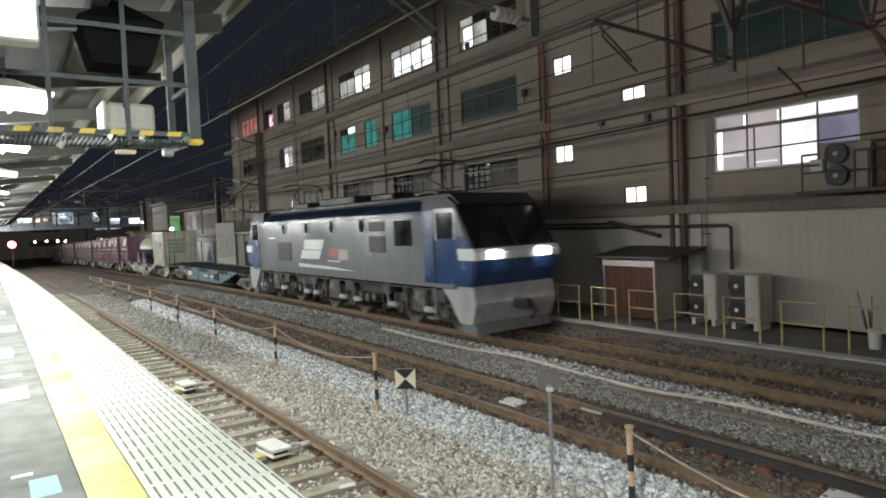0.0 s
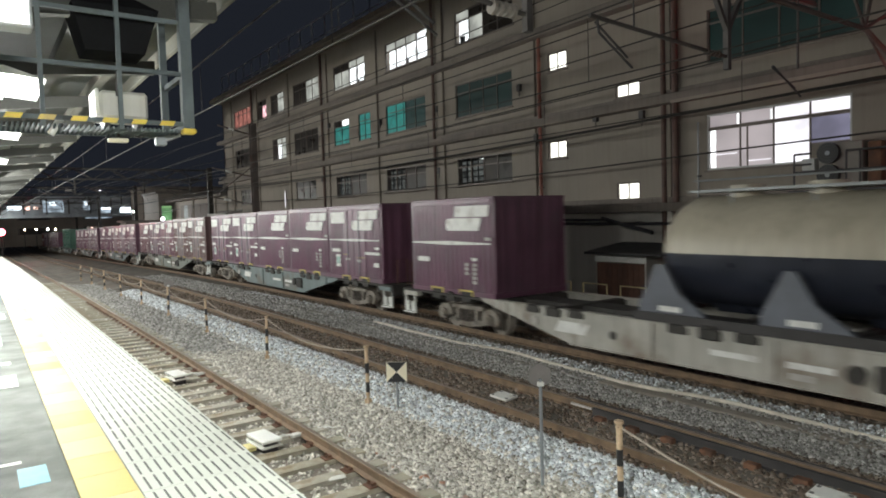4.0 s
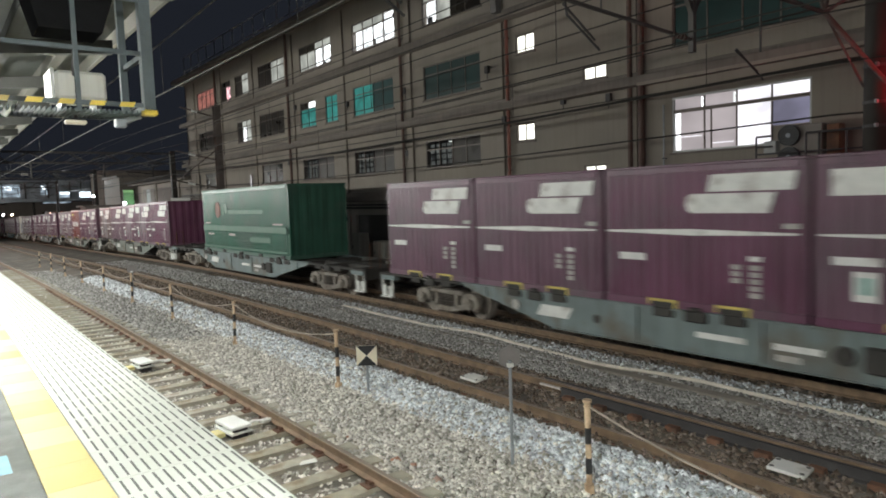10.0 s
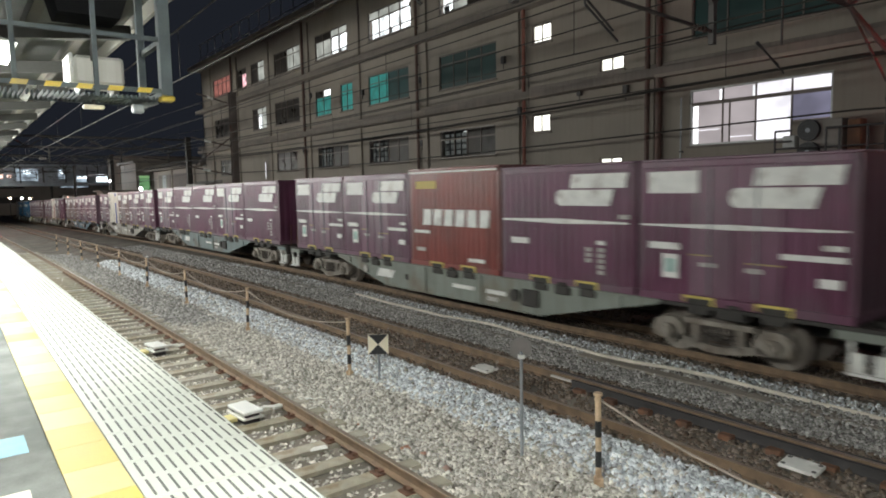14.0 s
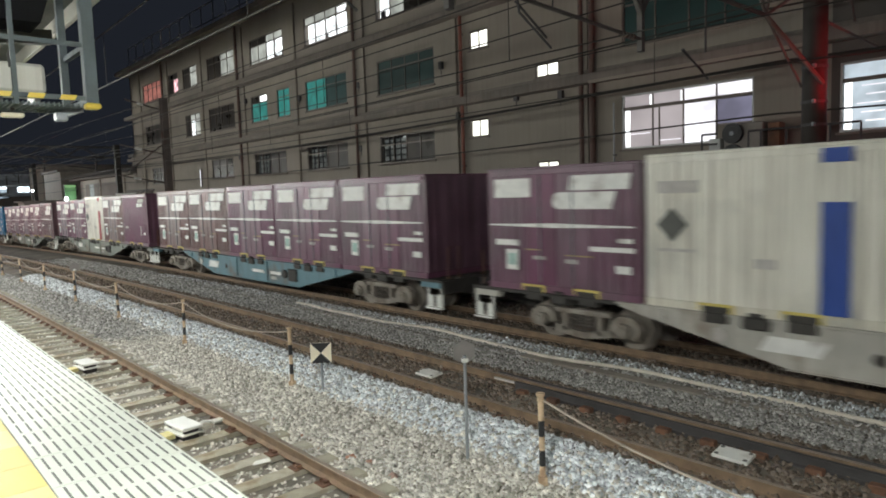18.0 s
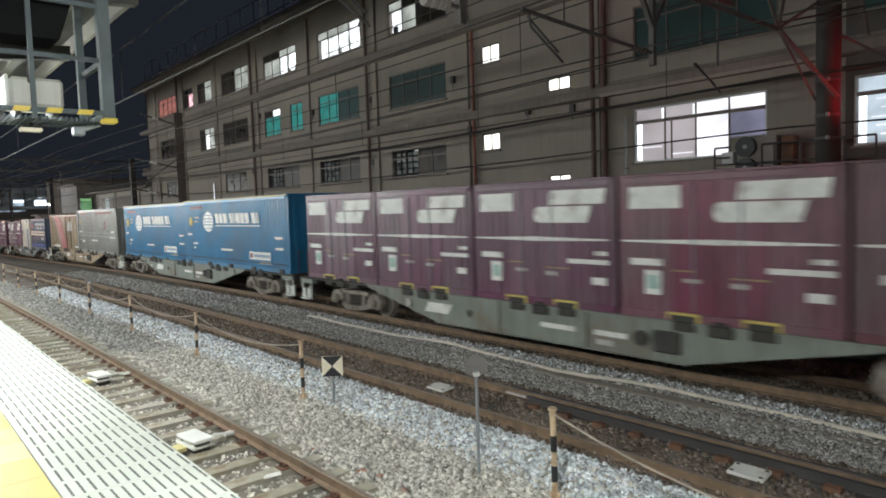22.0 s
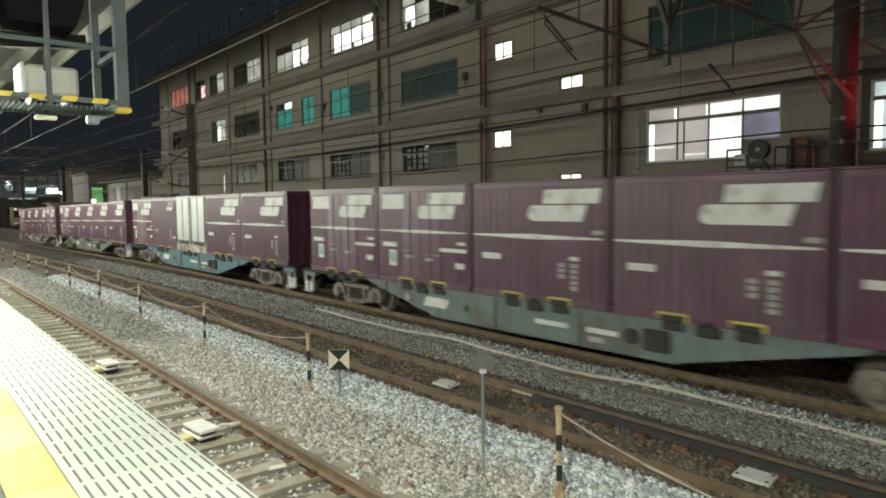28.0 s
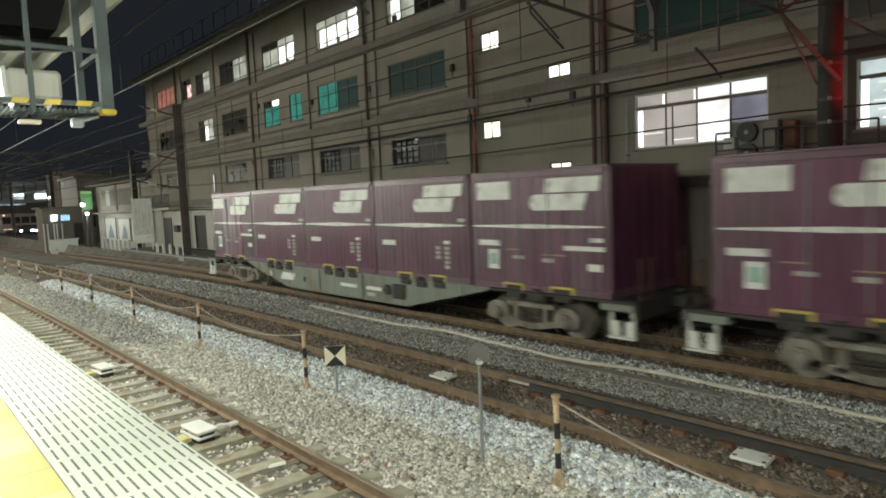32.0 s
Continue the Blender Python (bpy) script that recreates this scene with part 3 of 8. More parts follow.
def window(kind, y0, y1, z0, z1, n=None, transom=None):
    width = y1 - y0
    n = n or max(2, int(round(width / 0.85)))
    win = part("window", Geo().box(WX + 0.02, WX + 0.10, y0, y0 + 0.05, z0, z1).box(WX + 0.02, WX + 0.10, y1 - 0.05, y1, z0, z1)
               .box(WX + 0.02, WX + 0.10, y0 + 0.05, y1 - 0.05, z0, z0 + 0.05).box(WX + 0.02, WX + 0.10, y0 + 0.05, y1 - 0.05, z1 - 0.05, z1), frame_pale if kind.startswith("wide") else frame_alu, building)
    part("window_sill", Geo().box(WX - 0.06, WX + 0.02, y0 - 0.05, y1 + 0.05, z0 - 0.05, z0, 0.008), ledge_paint, win)
    p = (width - 0.1) / n
    tz = z1 - 0.36 if transom is None else transom
    for i in range(n):
        a = y0 + 0.05 + i * p
        b = a + p
        top, low = MATS["pane_dark"], MATS["pane_dark"]
        far = (n - 1 - i) / max(1, n - 1)      # 0 at the far end of the window
        if kind == "lit":
            top, low = lit_dim, lit_white
            if i == 0:
                top = lit_white
        elif kind == "lit_left":
            top, low = (lit_dim, lit_white) if i == n - 1 else (pane_dark, pane_dark)
            if i == n - 2:
                low = lit_dim
        elif kind == "lit_left2":
            top, low = (lit_dim, lit_white) if i < n / 2 else (pane_grey, lit_dim)
        elif kind == "half":
            top, low = (lit_dim, lit_dim) if i < n / 2 else (pane_dark, pane_grey)
        elif kind == "lit_small":
            top, low = lit_dim, (lit_white if i else lit_dim)
            if i == n - 1:
                top = low = pane_grey
        elif kind == "pinkish":
            top, low = pane_grey, (lit_pink if i == 0 else pane_grey)
        elif kind == "red":
            top = low = lit_red
        elif kind == "teal":
            top = low = lit_teal
        elif kind == "teal_top":
            top, low = (lit_white if i == 0 else pane_dark), lit_teal
        elif kind == "teal_half":
            top = low = lit_teal if i >= n / 2 else lit_teal_dim
        elif kind in ("green_dark", "green_high"):
            top = low = lit_green
        elif kind == "room":
            top = low = pane_grey if i < n / 2 else clear_pane
        elif kind == "room_lit":
            top = low = clear_pane if i >= n / 2 else pane_grey
        elif kind == "stair":
            top = low = lit_yellow
        elif kind.startswith("wide"):
            top = (lit_pale, lit_pale, lit_curtain, lit_curtain)[i]
            low = (lit_violet, lit_pale, lit_curtain, lit_curtain)[i]
            # glints in the panes are added strips that glow themselves
            if kind == "wide2":
                top = low = lit_blind
                for q in range(5):
                    part("lamp_streak", Geo().box(WX + 0.046, WX + 0.054, a + 0.1 * p, a + (0.5 + 0.1 * (q % 3)) * p, z0 + 0.2 + 0.18 * q, z0 + 0.225 + 0.18 * q), lit_pale, win, "glowing strip on the pane in place of a glint")
            elif i == 0:
                part("lower_board", Geo().box(WX + 0.045, WX + 0.054, a + 0.015, b - 0.015, z0 + 0.05, z0 + 0.44), wall_paint, win, "painted board in the lower pane")
            elif i > 1:
                part("lamp_streak", Geo().box(WX + 0.047, WX + 0.054, a + 0.1 * p, a + 0.8 * p, z0 + 0.16 + 0.22 * (i - 2), z0 + 0.185 + 0.22 * (i - 2)), lit_pale, win, "glowing strip on the pane in place of a glint")
                part("lamp_streak", Geo().box(WX + 0.047, WX + 0.054, a + 0.02, a + 0.09, tz + 0.05, z1 - 0.08), lit_white, win, "glowing strip on the pane in place of a glint")
            if i == 2:
                part("sash_edge", Geo().box(WX + 0.03, WX + 0.09, b - 0.20, b - 0.165, z0 + 0.05, tz - 0.025), frame_alu, win)
            if i == n - 1:
                part("curtain_gap", Geo().box(WX + 0.046, WX + 0.054, b - 0.17, b - 0.03, z0 + 0.06, tz - 0.03), lit_white, win)
        for lo, hi, mt in ((z0 + 0.05, tz - 0.025, low), (tz + 0.025, z1 - 0.05, top)):
            if hi - lo < 0.05:
                continue
            if mt is lit_white and kind.startswith(("lit", "half")):
                # a lit room: clear pane, back wall glowing itself, dark things on the sill
                part("pane", Geo().box(WX + 0.055, WX + 0.061, a + 0.015, b - 0.015, lo, hi), clear_pane, win)
                part("lit_back", Geo().box(WX + 0.34 + 0.004 * i, WX + 0.36 + 0.004 * i, a - 0.1, b + 1.0, lo - 0.05, hi + 0.25), lit_white, win, "glowing back wall in place of room lamps")
                y = a + 0.06
                while y < b - 0.2:
                    w, h = sill_rng.uniform(0.08, 0.24), sill_rng.choice((0.0, 0.0, 0.10, 0.16, 0.28))
                    if h:
                        part("thing_on_sill", Geo().box(WX + 0.14, WX + 0.24, y, y + w, lo - 0.02, lo + h, 0.01), shadow_grey, win)
                    y += w + sill_rng.uniform(0.02, 0.3)
            else:
                part("pane", Geo().box(WX + 0.055, WX + 0.065, a + 0.015, b - 0.015, lo, hi), mt, win)
        if i:
            part("mullion", Geo().box(WX + 0.03, WX + 0.09, a - 0.02, a + 0.02, z0 + 0.05, z1 - 0.05), frame_alu, win)
    if kind.startswith("room"):
        # racks before a self-glowing sheet, and a lamp, deep in the dim room
        half = (y0 + y1) / 2
        part("rack_back", Geo().box(WX + 1.3, WX + 1.32, half - 0.4, y1 + 2.6, z0 - 0.4, z1), lit_shelf, win, "dim glowing sheet behind the racks")
        for k in range(5):
            part("rack_shelf", Geo().box(WX + 1.0, WX + 1.29, half - 0.4, y1 + 2.6, z0 - 0.1 + 0.25 * k, z0 - 0.07 + 0.25 * k), shadow_grey, win)
        for k in range(12):
            yk = half - 0.3 + 0.36 * k
            part("rack_post", Geo().box(WX + 0.95, WX + 0.99, yk, yk + 0.04, z0 - 0.4, z1), shadow_grey, win)
        part("room_lamp", Geo().box(WX + 0.6, WX + 0.68, half, half + 0.9, z1 - 0.06, z1 - 0.03), lit_tube if kind == "room" else lit_pink, win)
    if z1 - 0.1 > tz > z0 + 0.1:
        part("transom", Geo().box(WX + 0.03, WX + 0.095, y0 + 0.05, y1 - 0.05, tz - 0.025, tz + 0.025), frame_alu, win)
    if kind.startswith("wide"):
        part("transom_rail", Geo().box(WX + 0.005, WX + 0.029, y0 + 0.05, y1 - 0.05, tz - 0.045, tz + 0.045), frame_alu, win)
    return win


door_mat = material("dark_door", (0.05, 0.04, 0.035), 0.6, vary=0.3, coarse=2)
shutter_mat = material("roller_shutter", (0.10, 0.095, 0.09), 0.6, vary=0.2, coarse=2)
for kind, y0, y1, z0, z1 in WIN:
    if kind == "door_lit":
        d = part("doorway", Geo().box(WX - 0.04, WX + 0.2, y0 - 0.06, y0, z0, z1 + 0.06).box(WX - 0.04, WX + 0.2, y1, y1 + 0.06, z0, z1 + 0.06).box(WX - 0.04, WX + 0.2, y0, y1, z1, z1 + 0.06), frame_alu, building)
        # the passage wall glows itself; no lamp is set in the passage
        part("lit_passage", Geo().box(WX + 1.2, WX + 1.25, y0 - 0.6, y1 + 2.6, z0, z1 + 0.3), glow("lit_passage_wall", (0.78, 0.80, 0.68), 0.55, 0.15, 1.0), d, "pale passage wall behind the open door, glowing itself")
        part("passage_floor", Geo().box(WX + 0.25, WX + 1.2, y0 - 0.4, y1 + 2.4, z0 - 0.02, z0 + 0.01), white_tile, d)
    elif kind == "door_dark":
        d = part("door", Geo().box(WX + 0.08, WX + 0.13, y0 + 0.04, y1 - 0.04, z0, z1 - 0.04), door_mat, building, "dark closed steel door")
        part("door_frame", Geo().box(WX - 0.03, WX + 0.15, y0, y0 + 0.04, z0, z1).box(WX - 0.03, WX + 0.15, y1 - 0.04, y1, z0, z1).box(WX - 0.03, WX + 0.15, y0 + 0.04, y1 - 0.04, z1 - 0.04, z1), frame_alu, d)
        part("handle", Geo().rod((WX + 0.05, y0 + 0.15, z0 + 0.95), (WX + 0.05, y0 + 0.15, z0 + 1.1), 0.015), galvanised, d)
    elif kind == "shutter":
        d = part("shutter", Geo().box(WX + 0.14, WX + 0.16, y0, y1, z0, z1), shutter_mat, building, "dark roller shutter")
        for i in range(20):
            part("slat", Geo().box(WX + 0.115, WX + 0.139, y0 + 0.02, y1 - 0.02, z0 + 0.105 * i, z0 + 0.105 * i + 0.085, 0.006), shutter_mat, d)
    elif kind.startswith("wide"):
        window(kind, y0, y1, z0, z1, 4, 5.09)
    elif kind == "stair":
        window(kind, y0, y1, z0, z1, 2, z1)
    else:
        window(kind, y0, y1, z0, z1)
# a dark grey wall stands in for the unlit rooms behind the panes
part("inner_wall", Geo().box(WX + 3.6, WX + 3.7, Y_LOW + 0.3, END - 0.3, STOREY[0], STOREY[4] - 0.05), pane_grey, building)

# ---------------------------------------------------------------- platform surface pieces
TILE, PAVER = 0.515, 0.70
TILES_FROM = 1.0 - 24 * TILE
PAVERS_FROM = 4.335 - 24 * PAVER
wt = Geo().box(0.872, PX - 0.012, 0.003, PAVER - 0.003, PZ - 0.006, PZ + 0.006, 0.003).mesh("white_tile", white_tile)
yt = Geo().box(0.50, 0.864, 0.0015, TILE - 0.0015, PZ - 0.004, PZ + 0.007, 0.002).mesh("tactile_tile", yellow_tile)
for i in range(104):
    part("white_tile", wt, None, platform, at=pose(0, PAVERS_FROM + i * PAVER, bend(PAVERS_FROM + i * PAVER)[1]))
for i in range(142):
    part("tactile_tile", yt, None, platform, at=pose(0, TILES_FROM + i * TILE, bend(TILES_FROM + i * TILE)[1]))
PAVED_TO = PAVERS_FROM + 104 * PAVER
part("white_edge", Geo().box(0.872, PX - 0.012, LOW, PAVERS_FROM, PZ - 0.006, PZ + 0.004), white_tile, platform)
part("white_edge", laid(0.872, PX - 0.012, PZ - 0.006, PZ + 0.004, PAVED_TO), white_tile, platform)
part("yellow_line", Geo().box(0.50, 0.864, LOW, TILES_FROM, PZ - 0.004, PZ + 0.006), yellow_tile, platform)
part("yellow_line", laid(0.50, 0.864, PZ - 0.004, PZ + 0.006, 1.0 + 118 * TILE), yellow_tile, platform)
slots = Geo()
for i in range(2 * 72):
    y = PAVERS_FROM + i * PAVER / 2
    top = PZ + bend(PAVERS_FROM + i // 2 * PAVER)[1]
    for k in range(12):
        x = 0.935 + 0.0727 * k
        slots.box(x - 0.0085, x + 0.0085, y + 0.035, y + 0.315, top + 0.0055, top + 0.0072)
tagged(part("edge_slots", slots, slot_dark, platform, "dark drainage slots in the white tiles"), kind="stuff")
for x0, x1, y0, y1, mt in ((0.02, 0.32, 9.5, 10.25, white_paint), (0.0, 0.25, 13.0, 14.1, white_paint), (0.12, 0.42, 16.8, 17.8, white_paint), (0.0, 0.3, 11.1, 11.3, white_paint),
                           (0.16, 0.36, 5.75, 6.2, material("pale_blue_tape", (0.20, 0.47, 0.58), 0.6)), (0.05, 0.2, 6.35, 6.42, white_paint), (0.1, 0.3, 4.7, 5.0, cream_paint), (0.02, 0.3, 21.0, 21.8, white_paint)):
    part("floor_marking", Geo().box(x0, x1, y0, y1, PZ - 0.004 + bend(y0)[1], PZ - 0.001 + bend(y0)[1]), mt, platform, "worn painted floor mark")

# ---------------------------------------------------------------- ballast stones
CORNERS = np.array([(x, y, z) for x in (-1, 1) for y in (-1, 1) for z in (-1, 1)], float)
SIDES = np.array([(0, 1, 3, 2), (4, 6, 7, 5), (0, 4, 5, 1), (2, 3, 7, 6), (0, 2, 6, 4), (1, 5, 7, 3)])


def stones(name, mat, label, zones, seed):
    """Scattered stones: zones of x0, x1, y0, y1, number, size, lift."""
    rng = np.random.default_rng(seed)
    allv, count = [], 0
    for x0, x1, y0, y1, n, size, lift in zones:
        x, y = rng.uniform(x0, x1, n), y0 + (y1 - y0) * rng.uniform(0, 1, n) ** 1.25
        z = np.interp(x, [p[0] for p in PROFILE], [p[1] for p in PROFILE]) + lift + rng.uniform(-0.012, 0.02, n)
        z += np.array([fall(xx, yy) for xx, yy in zip(x, y)]) if y1 > 8.0 else 0.0
        s = size * rng.uniform(0.45, 1.4, n)
        v = CORNERS[None] * rng.uniform(0.45, 1.0, (n, 8, 3)) * s[:, None, None] * np.array((1.05, 0.75, 0.55))
        q = rng.normal(size=(n, 4))
        q /= np.linalg.norm(q, axis=1)[:, None]
        w, i, j, k = q.T
        R = np.stack([1 - 2 * (j * j + k * k), 2 * (i * j - k * w), 2 * (i * k + j * w), 2 * (i * j + k * w), 1 - 2 * (i * i + k * k), 2 * (j * k - i * w),
                      2 * (i * k - j * w), 2 * (j * k + i * w), 1 - 2 * (i * i + j * j)], 1).reshape(n, 3, 3)
        v = np.einsum("nab,ncb->nca", R, v) + np.stack([x, y, z], 1)[:, None]
        allv.append(v.reshape(-1, 3))
        count += n
    v = np.concatenate(allv)
    f = (SIDES[None] + 8 * np.arange(count)[:, None, None]).reshape(-1)
    me = bpy.data.meshes.new(name)
    me.vertices.add(len(v))
    me.vertices.foreach_set("co", v.reshape(-1).astype(np.float32))
    me.loops.add(len(f))
    me.loops.foreach_set("vertex_index", f.astype(np.int32))
    me.polygons.add(count * 6)
    me.polygons.foreach_set("loop_start", (np.arange(count * 6) * 4).astype(np.int32))
    me.update(calc_edges=True)
    me.validate()
    me.materials.append(mat)
    return tagged(new(name, me), label, "gravel", kind="stuff")


stones("ballast_stones", stone_grey, "loose grey brown crushed ballast stones between the tracks",
       [(3.86, 5.75, 2.0, 17.0, 26000, 0.031, 0.005), (5.4, 6.3, 2.0, 24.0, 2500, 0.036, 0.012), (3.86, 5.75, -12.0, 2.2, 7000, 0.044, 0.005)], 11)
# in the near track the stones lie between the sleepers only
cribs = [(xa, xb, -3.95 + 0.60 * i + 0.12, -3.95 + 0.60 * i + 0.48, n, 0.03 if i < 40 else 0.036, -0.012) for i in range(-6, 70) for xa, xb, n in ((1.95, 3.1, 95 if i < 36 else 45), (3.1, 3.74, 60 if i < 36 else 28))]
stones("crib_stones", stone_grey, "dull brown grey ballast stones between the sleepers", cribs, 15)
stones("dull_ballast_stones", stone_dull, "dull darker grey ballast stones further along the tracks",
       [(3.9, 5.7, 16.5, 45.0, 8000, 0.045, 0.0), (8.5, 9.5, 0.5, 20.0, 13000, 0.028, 0.005), (9.5, 9.78, 0.5, 4.7, 900, 0.028, 0.012), (9.5, 9.78, 8.4, 24.0, 2600, 0.03, 0.012), (9.78, 10.4, 0.5, 20.0, 6000, 0.028, 0.008), (8.5, 10.3, 18.0, 48.0, 6500, 0.05, 0.005), (8.5, 10.3, -12.0, 0.6, 5500, 0.042, 0.005)], 16)
stones("fresh_ballast_stones", stone_white, "paler fresh bluish ballast stones along the middle track",
       [(5.62, 6.50, 2.0, 17.0, 10500, 0.033, 0.008), (5.62, 6.45, 16.0, 36.0, 3500, 0.045, 0.008), (10.0, 10.42, 1.0, 30.0, 2300, 0.030, 0.012), (5.62, 6.5, -12.0, 2.2, 3200, 0.044, 0.008)], 12)
stones("rusty_ballast_stones", stone_brown, "rust-brown ballast stones in the middle and far tracks",
       [(6.45, 8.5, 1.0, 24.0, 10000, 0.036, 0.0), (10.4, 12.9, 0.5, 32.0, 11000, 0.042, 0.0), (6.45, 8.5, 22.0, 50.0, 4500, 0.05, 0.0), (6.45, 8.5, -12.0, 1.2, 4500, 0.044, 0.0), (10.1, 12.9, -12.0, 0.7, 5500, 0.046, 0.0)], 13)
tagged(stones("brick_bits", material("brick_red", (0.42, 0.24, 0.17), 0.9, vary=0.3, island=0.3), "scattered broken red brick bits on the ballast", [(4.1, 4.5, 3.5, 11.0, 8, 0.055, 0.012)], 14), kind="stuff")

# ---------------------------------------------------------------- trackside things
post_pale = material("post_pale", (0.66, 0.50, 0.33), 0.6, vary=0.2, coarse=12, dirt=(0.35, 0.22, 0.13), dirt_amount=0.35)
rope_mat = material("rope", (0.46, 0.40, 0.33), 0.9, vary=0.25, fine=200)


def rope_post():
    p = thing("rope_post", "thin post with pale and black bands holding a sagging rope", "post", "rope posts between the tracks")
    part("shaft", Geo().rod((0, 0, -0.24), (0, 0, 0.80), 0.034, 12), post_pale, p)
    for z in (0.44, 0.10):
        part("band", Geo().rod((0, 0, z - 0.10), (0, 0, z + 0.08), 0.0355, 12), black_paint, p, "black band")
    part("cap", Geo().rod((0, 0, 0.80), (0, 0, 0.83), 0.05, 12).rod((0, 0, 0.75), (0, 0, 0.765), 0.043, 12), post_pale, p)
    part("shoe", Geo().box(-0.05, 0.05, -0.05, 0.05, -0.24, -0.12, 0.01), post_pale, p)
    return p


POSTS = [-1.0, 4.57, 10.17, 15.11, 20.1, 24.9, 29.6, 34.4, 39.2, 44.0, 49.0]
proto = None
for i, y in enumerate(POSTS):
    x = 5.52 - 0.004 * i
    m = pose(x, y, fall(x, y) - 0.03 + random.uniform(-0.01, 0.01), random.uniform(-1.5, 1.5), random.uniform(-1.0, 1.5), random.uniform(0, 90))
    if proto is None:
        proto = rope_post()
        proto.matrix_basis = m
    else:
        copy_thing(proto, m)
for a, b in zip(POSTS, POSTS[1:]):
    if a == 4.57:
        continue  # this rope lies off its hook
    pts = [(5.52, a + (b - a) * k / 10, 0.735 + fall(5.5, a + (b - a) * k / 10) - 0.48 * (1 - (2 * k / 10 - 1) ** 2) * (0.85 if b < 12 else 0.5)) for k in range(11)]
    solid("rope", Geo().path(pts, 0.013, 5), rope_mat, "sagging grey rope between two banded posts", "rope", "ropes between the posts")

# triangle-cross marker sign
sg = thing("marker_sign", "square black and cream hourglass marker sign on a short pole", "sign", at=pose(5.69, 9.46, 0.43, 0, 0, -38))
part("pole", Geo().rod((0, 0.02, -0.68), (0, 0.02, 0.05), 0.022, 10), grey_steel, sg)
part("plate", Geo().box(-0.175, 0.175, -0.006, 0.006, -0.175, 0.175), material("marker_cream", (0.95, 0.88, 0.70), 0.4, vary=0.05), sg)
for s in (-1, 1):
    part("triangle", Geo().prism([(0, 0), (s * 0.0 - 0.172, s * 0.172), (0.172, s * 0.172)], 1, -0.011, -0.006), black_paint, sg, "black triangle")
part("clamp", Geo().box(-0.03, 0.03, 0.006, 0.045, -0.06, 0.0, 0.005), galvanised, sg)

# grey disc on a rod, seen from behind, and a smaller one further on
def back_disc(x, y, z, r):
    d = thing("track_marker", "weathered grey hexagonal marker plate on a thin rod", "marker", "marker plates", at=pose(x, y, 0, 0, 0, -30))
    part("rod", Geo().rod((0, 0, -0.28), (0, 0, z - 0.02), 0.021, 10), grey_steel, d)
    part("plate", Geo().prism([(r * math.cos(a), z + 0.02 + r * math.sin(a)) for a in [math.pi * (k / 3 + 1 / 6) for k in range(6)]], 1, 0.02, 0.032), material("weathered_plate", (0.24, 0.22, 0.21), 0.8, vary=0.15), d)
    part("clamp", Geo().box(-0.04, 0.04, -0.035, 0.02, z - 0.10, z - 0.05, 0.006), white_paint, d)


back_disc(5.44, 5.70, 1.08, 0.155)
back_disc(5.9, 26.5, 0.75, 0.2)


# white equipment boxes on the sleepers, plates between the rails
bright_white = material("bright_white_paint", (0.88, 0.88, 0.85), 0.4, vary=0.04)


wedge_paint = material("wedge_pale_yellow", (0.74, 0.66, 0.30), 0.6, vary=0.1)


def track_box(x, y):
    b = thing("track_box", "flat white equipment box on a dark base beside the rail", "box", "white track boxes", at=pose(x, y, -0.10, 0, 0, 6))
    part("base", Geo().box(-0.10, 0.12, -0.20, 0.20, -0.10, 0.0, 0.01), dark_steel, b, "dark frame under the lid")
    part("foot_plate", Geo().box(-0.155, 0.155, -0.26, 0.26, -0.02, 0.012, 0.006), white_paint, b)
    part("lid", Geo().box(-0.145, 0.145, -0.27, 0.27, 0.055, 0.105, 0.012), bright_white, b, "white painted lid")
    for q in (-0.2, 0.2):
        part("spacer", Geo().box(-0.1, 0.1, q - 0.03, q + 0.03, 0.0, 0.056), dark_steel, b)
    part("cable", Geo().path([(0.15, -0.05, 0.02), (0.30, 0.0, 0.03), (0.42, -0.06, 0.02), (0.56, -0.04, 0.0)], 0.022), white_paint, b)
    part("cable_clamp", Geo().box(0.40, 0.54, -0.10, 0.0, -0.02, 0.025, 0.008), white_paint, b)
    part("yellow_wedge", Geo().box(-0.36, -0.19, -0.16, 0.06, -0.03, 0.03, 0.01), wedge_paint, b)


track_box(3.19, 9.03)
track_box(3.19, 14.05)


def rail_plate(x, y, label):
    b = thing("ground_plate", label, "plate", "pale plates between the rails", at=pose(x, y, -0.08, 2, -3, 4))
    part("plate", Geo().box(-0.145, 0.145, -0.20, 0.20, -0.02, 0.02, 0.006), white_paint, b)
    for sx in (-0.1, 0.1):
        for sy in (-0.16, 0.16):
            part("hole", Geo().rod((sx, sy, 0.019), (sx, sy, 0.023), 0.028, 8), slot_dark, b)


rail_plate(7.265, 8.52, "pale plate with holes fixed between the middle rails")
rail_plate(7.35, 3.24, "pale plate with holes fixed between the middle rails")
for x, y in ((4.26, 9.31), (4.2, 13.3), (3.44, 18.3), (3.5, 7.35)):
    solid("paper_scrap", Geo().box(-0.06, 0.06, -0.11, 0.11, -0.012, 0.0, 0.004), white_paint, "flat pale scrap lying by the rail", "scrap", "pale scraps", at=pose(x, y, -0.16 if x < 3.8 else -0.17, random.uniform(-8, 8), random.uniform(-8, 8), random.uniform(0, 90)))
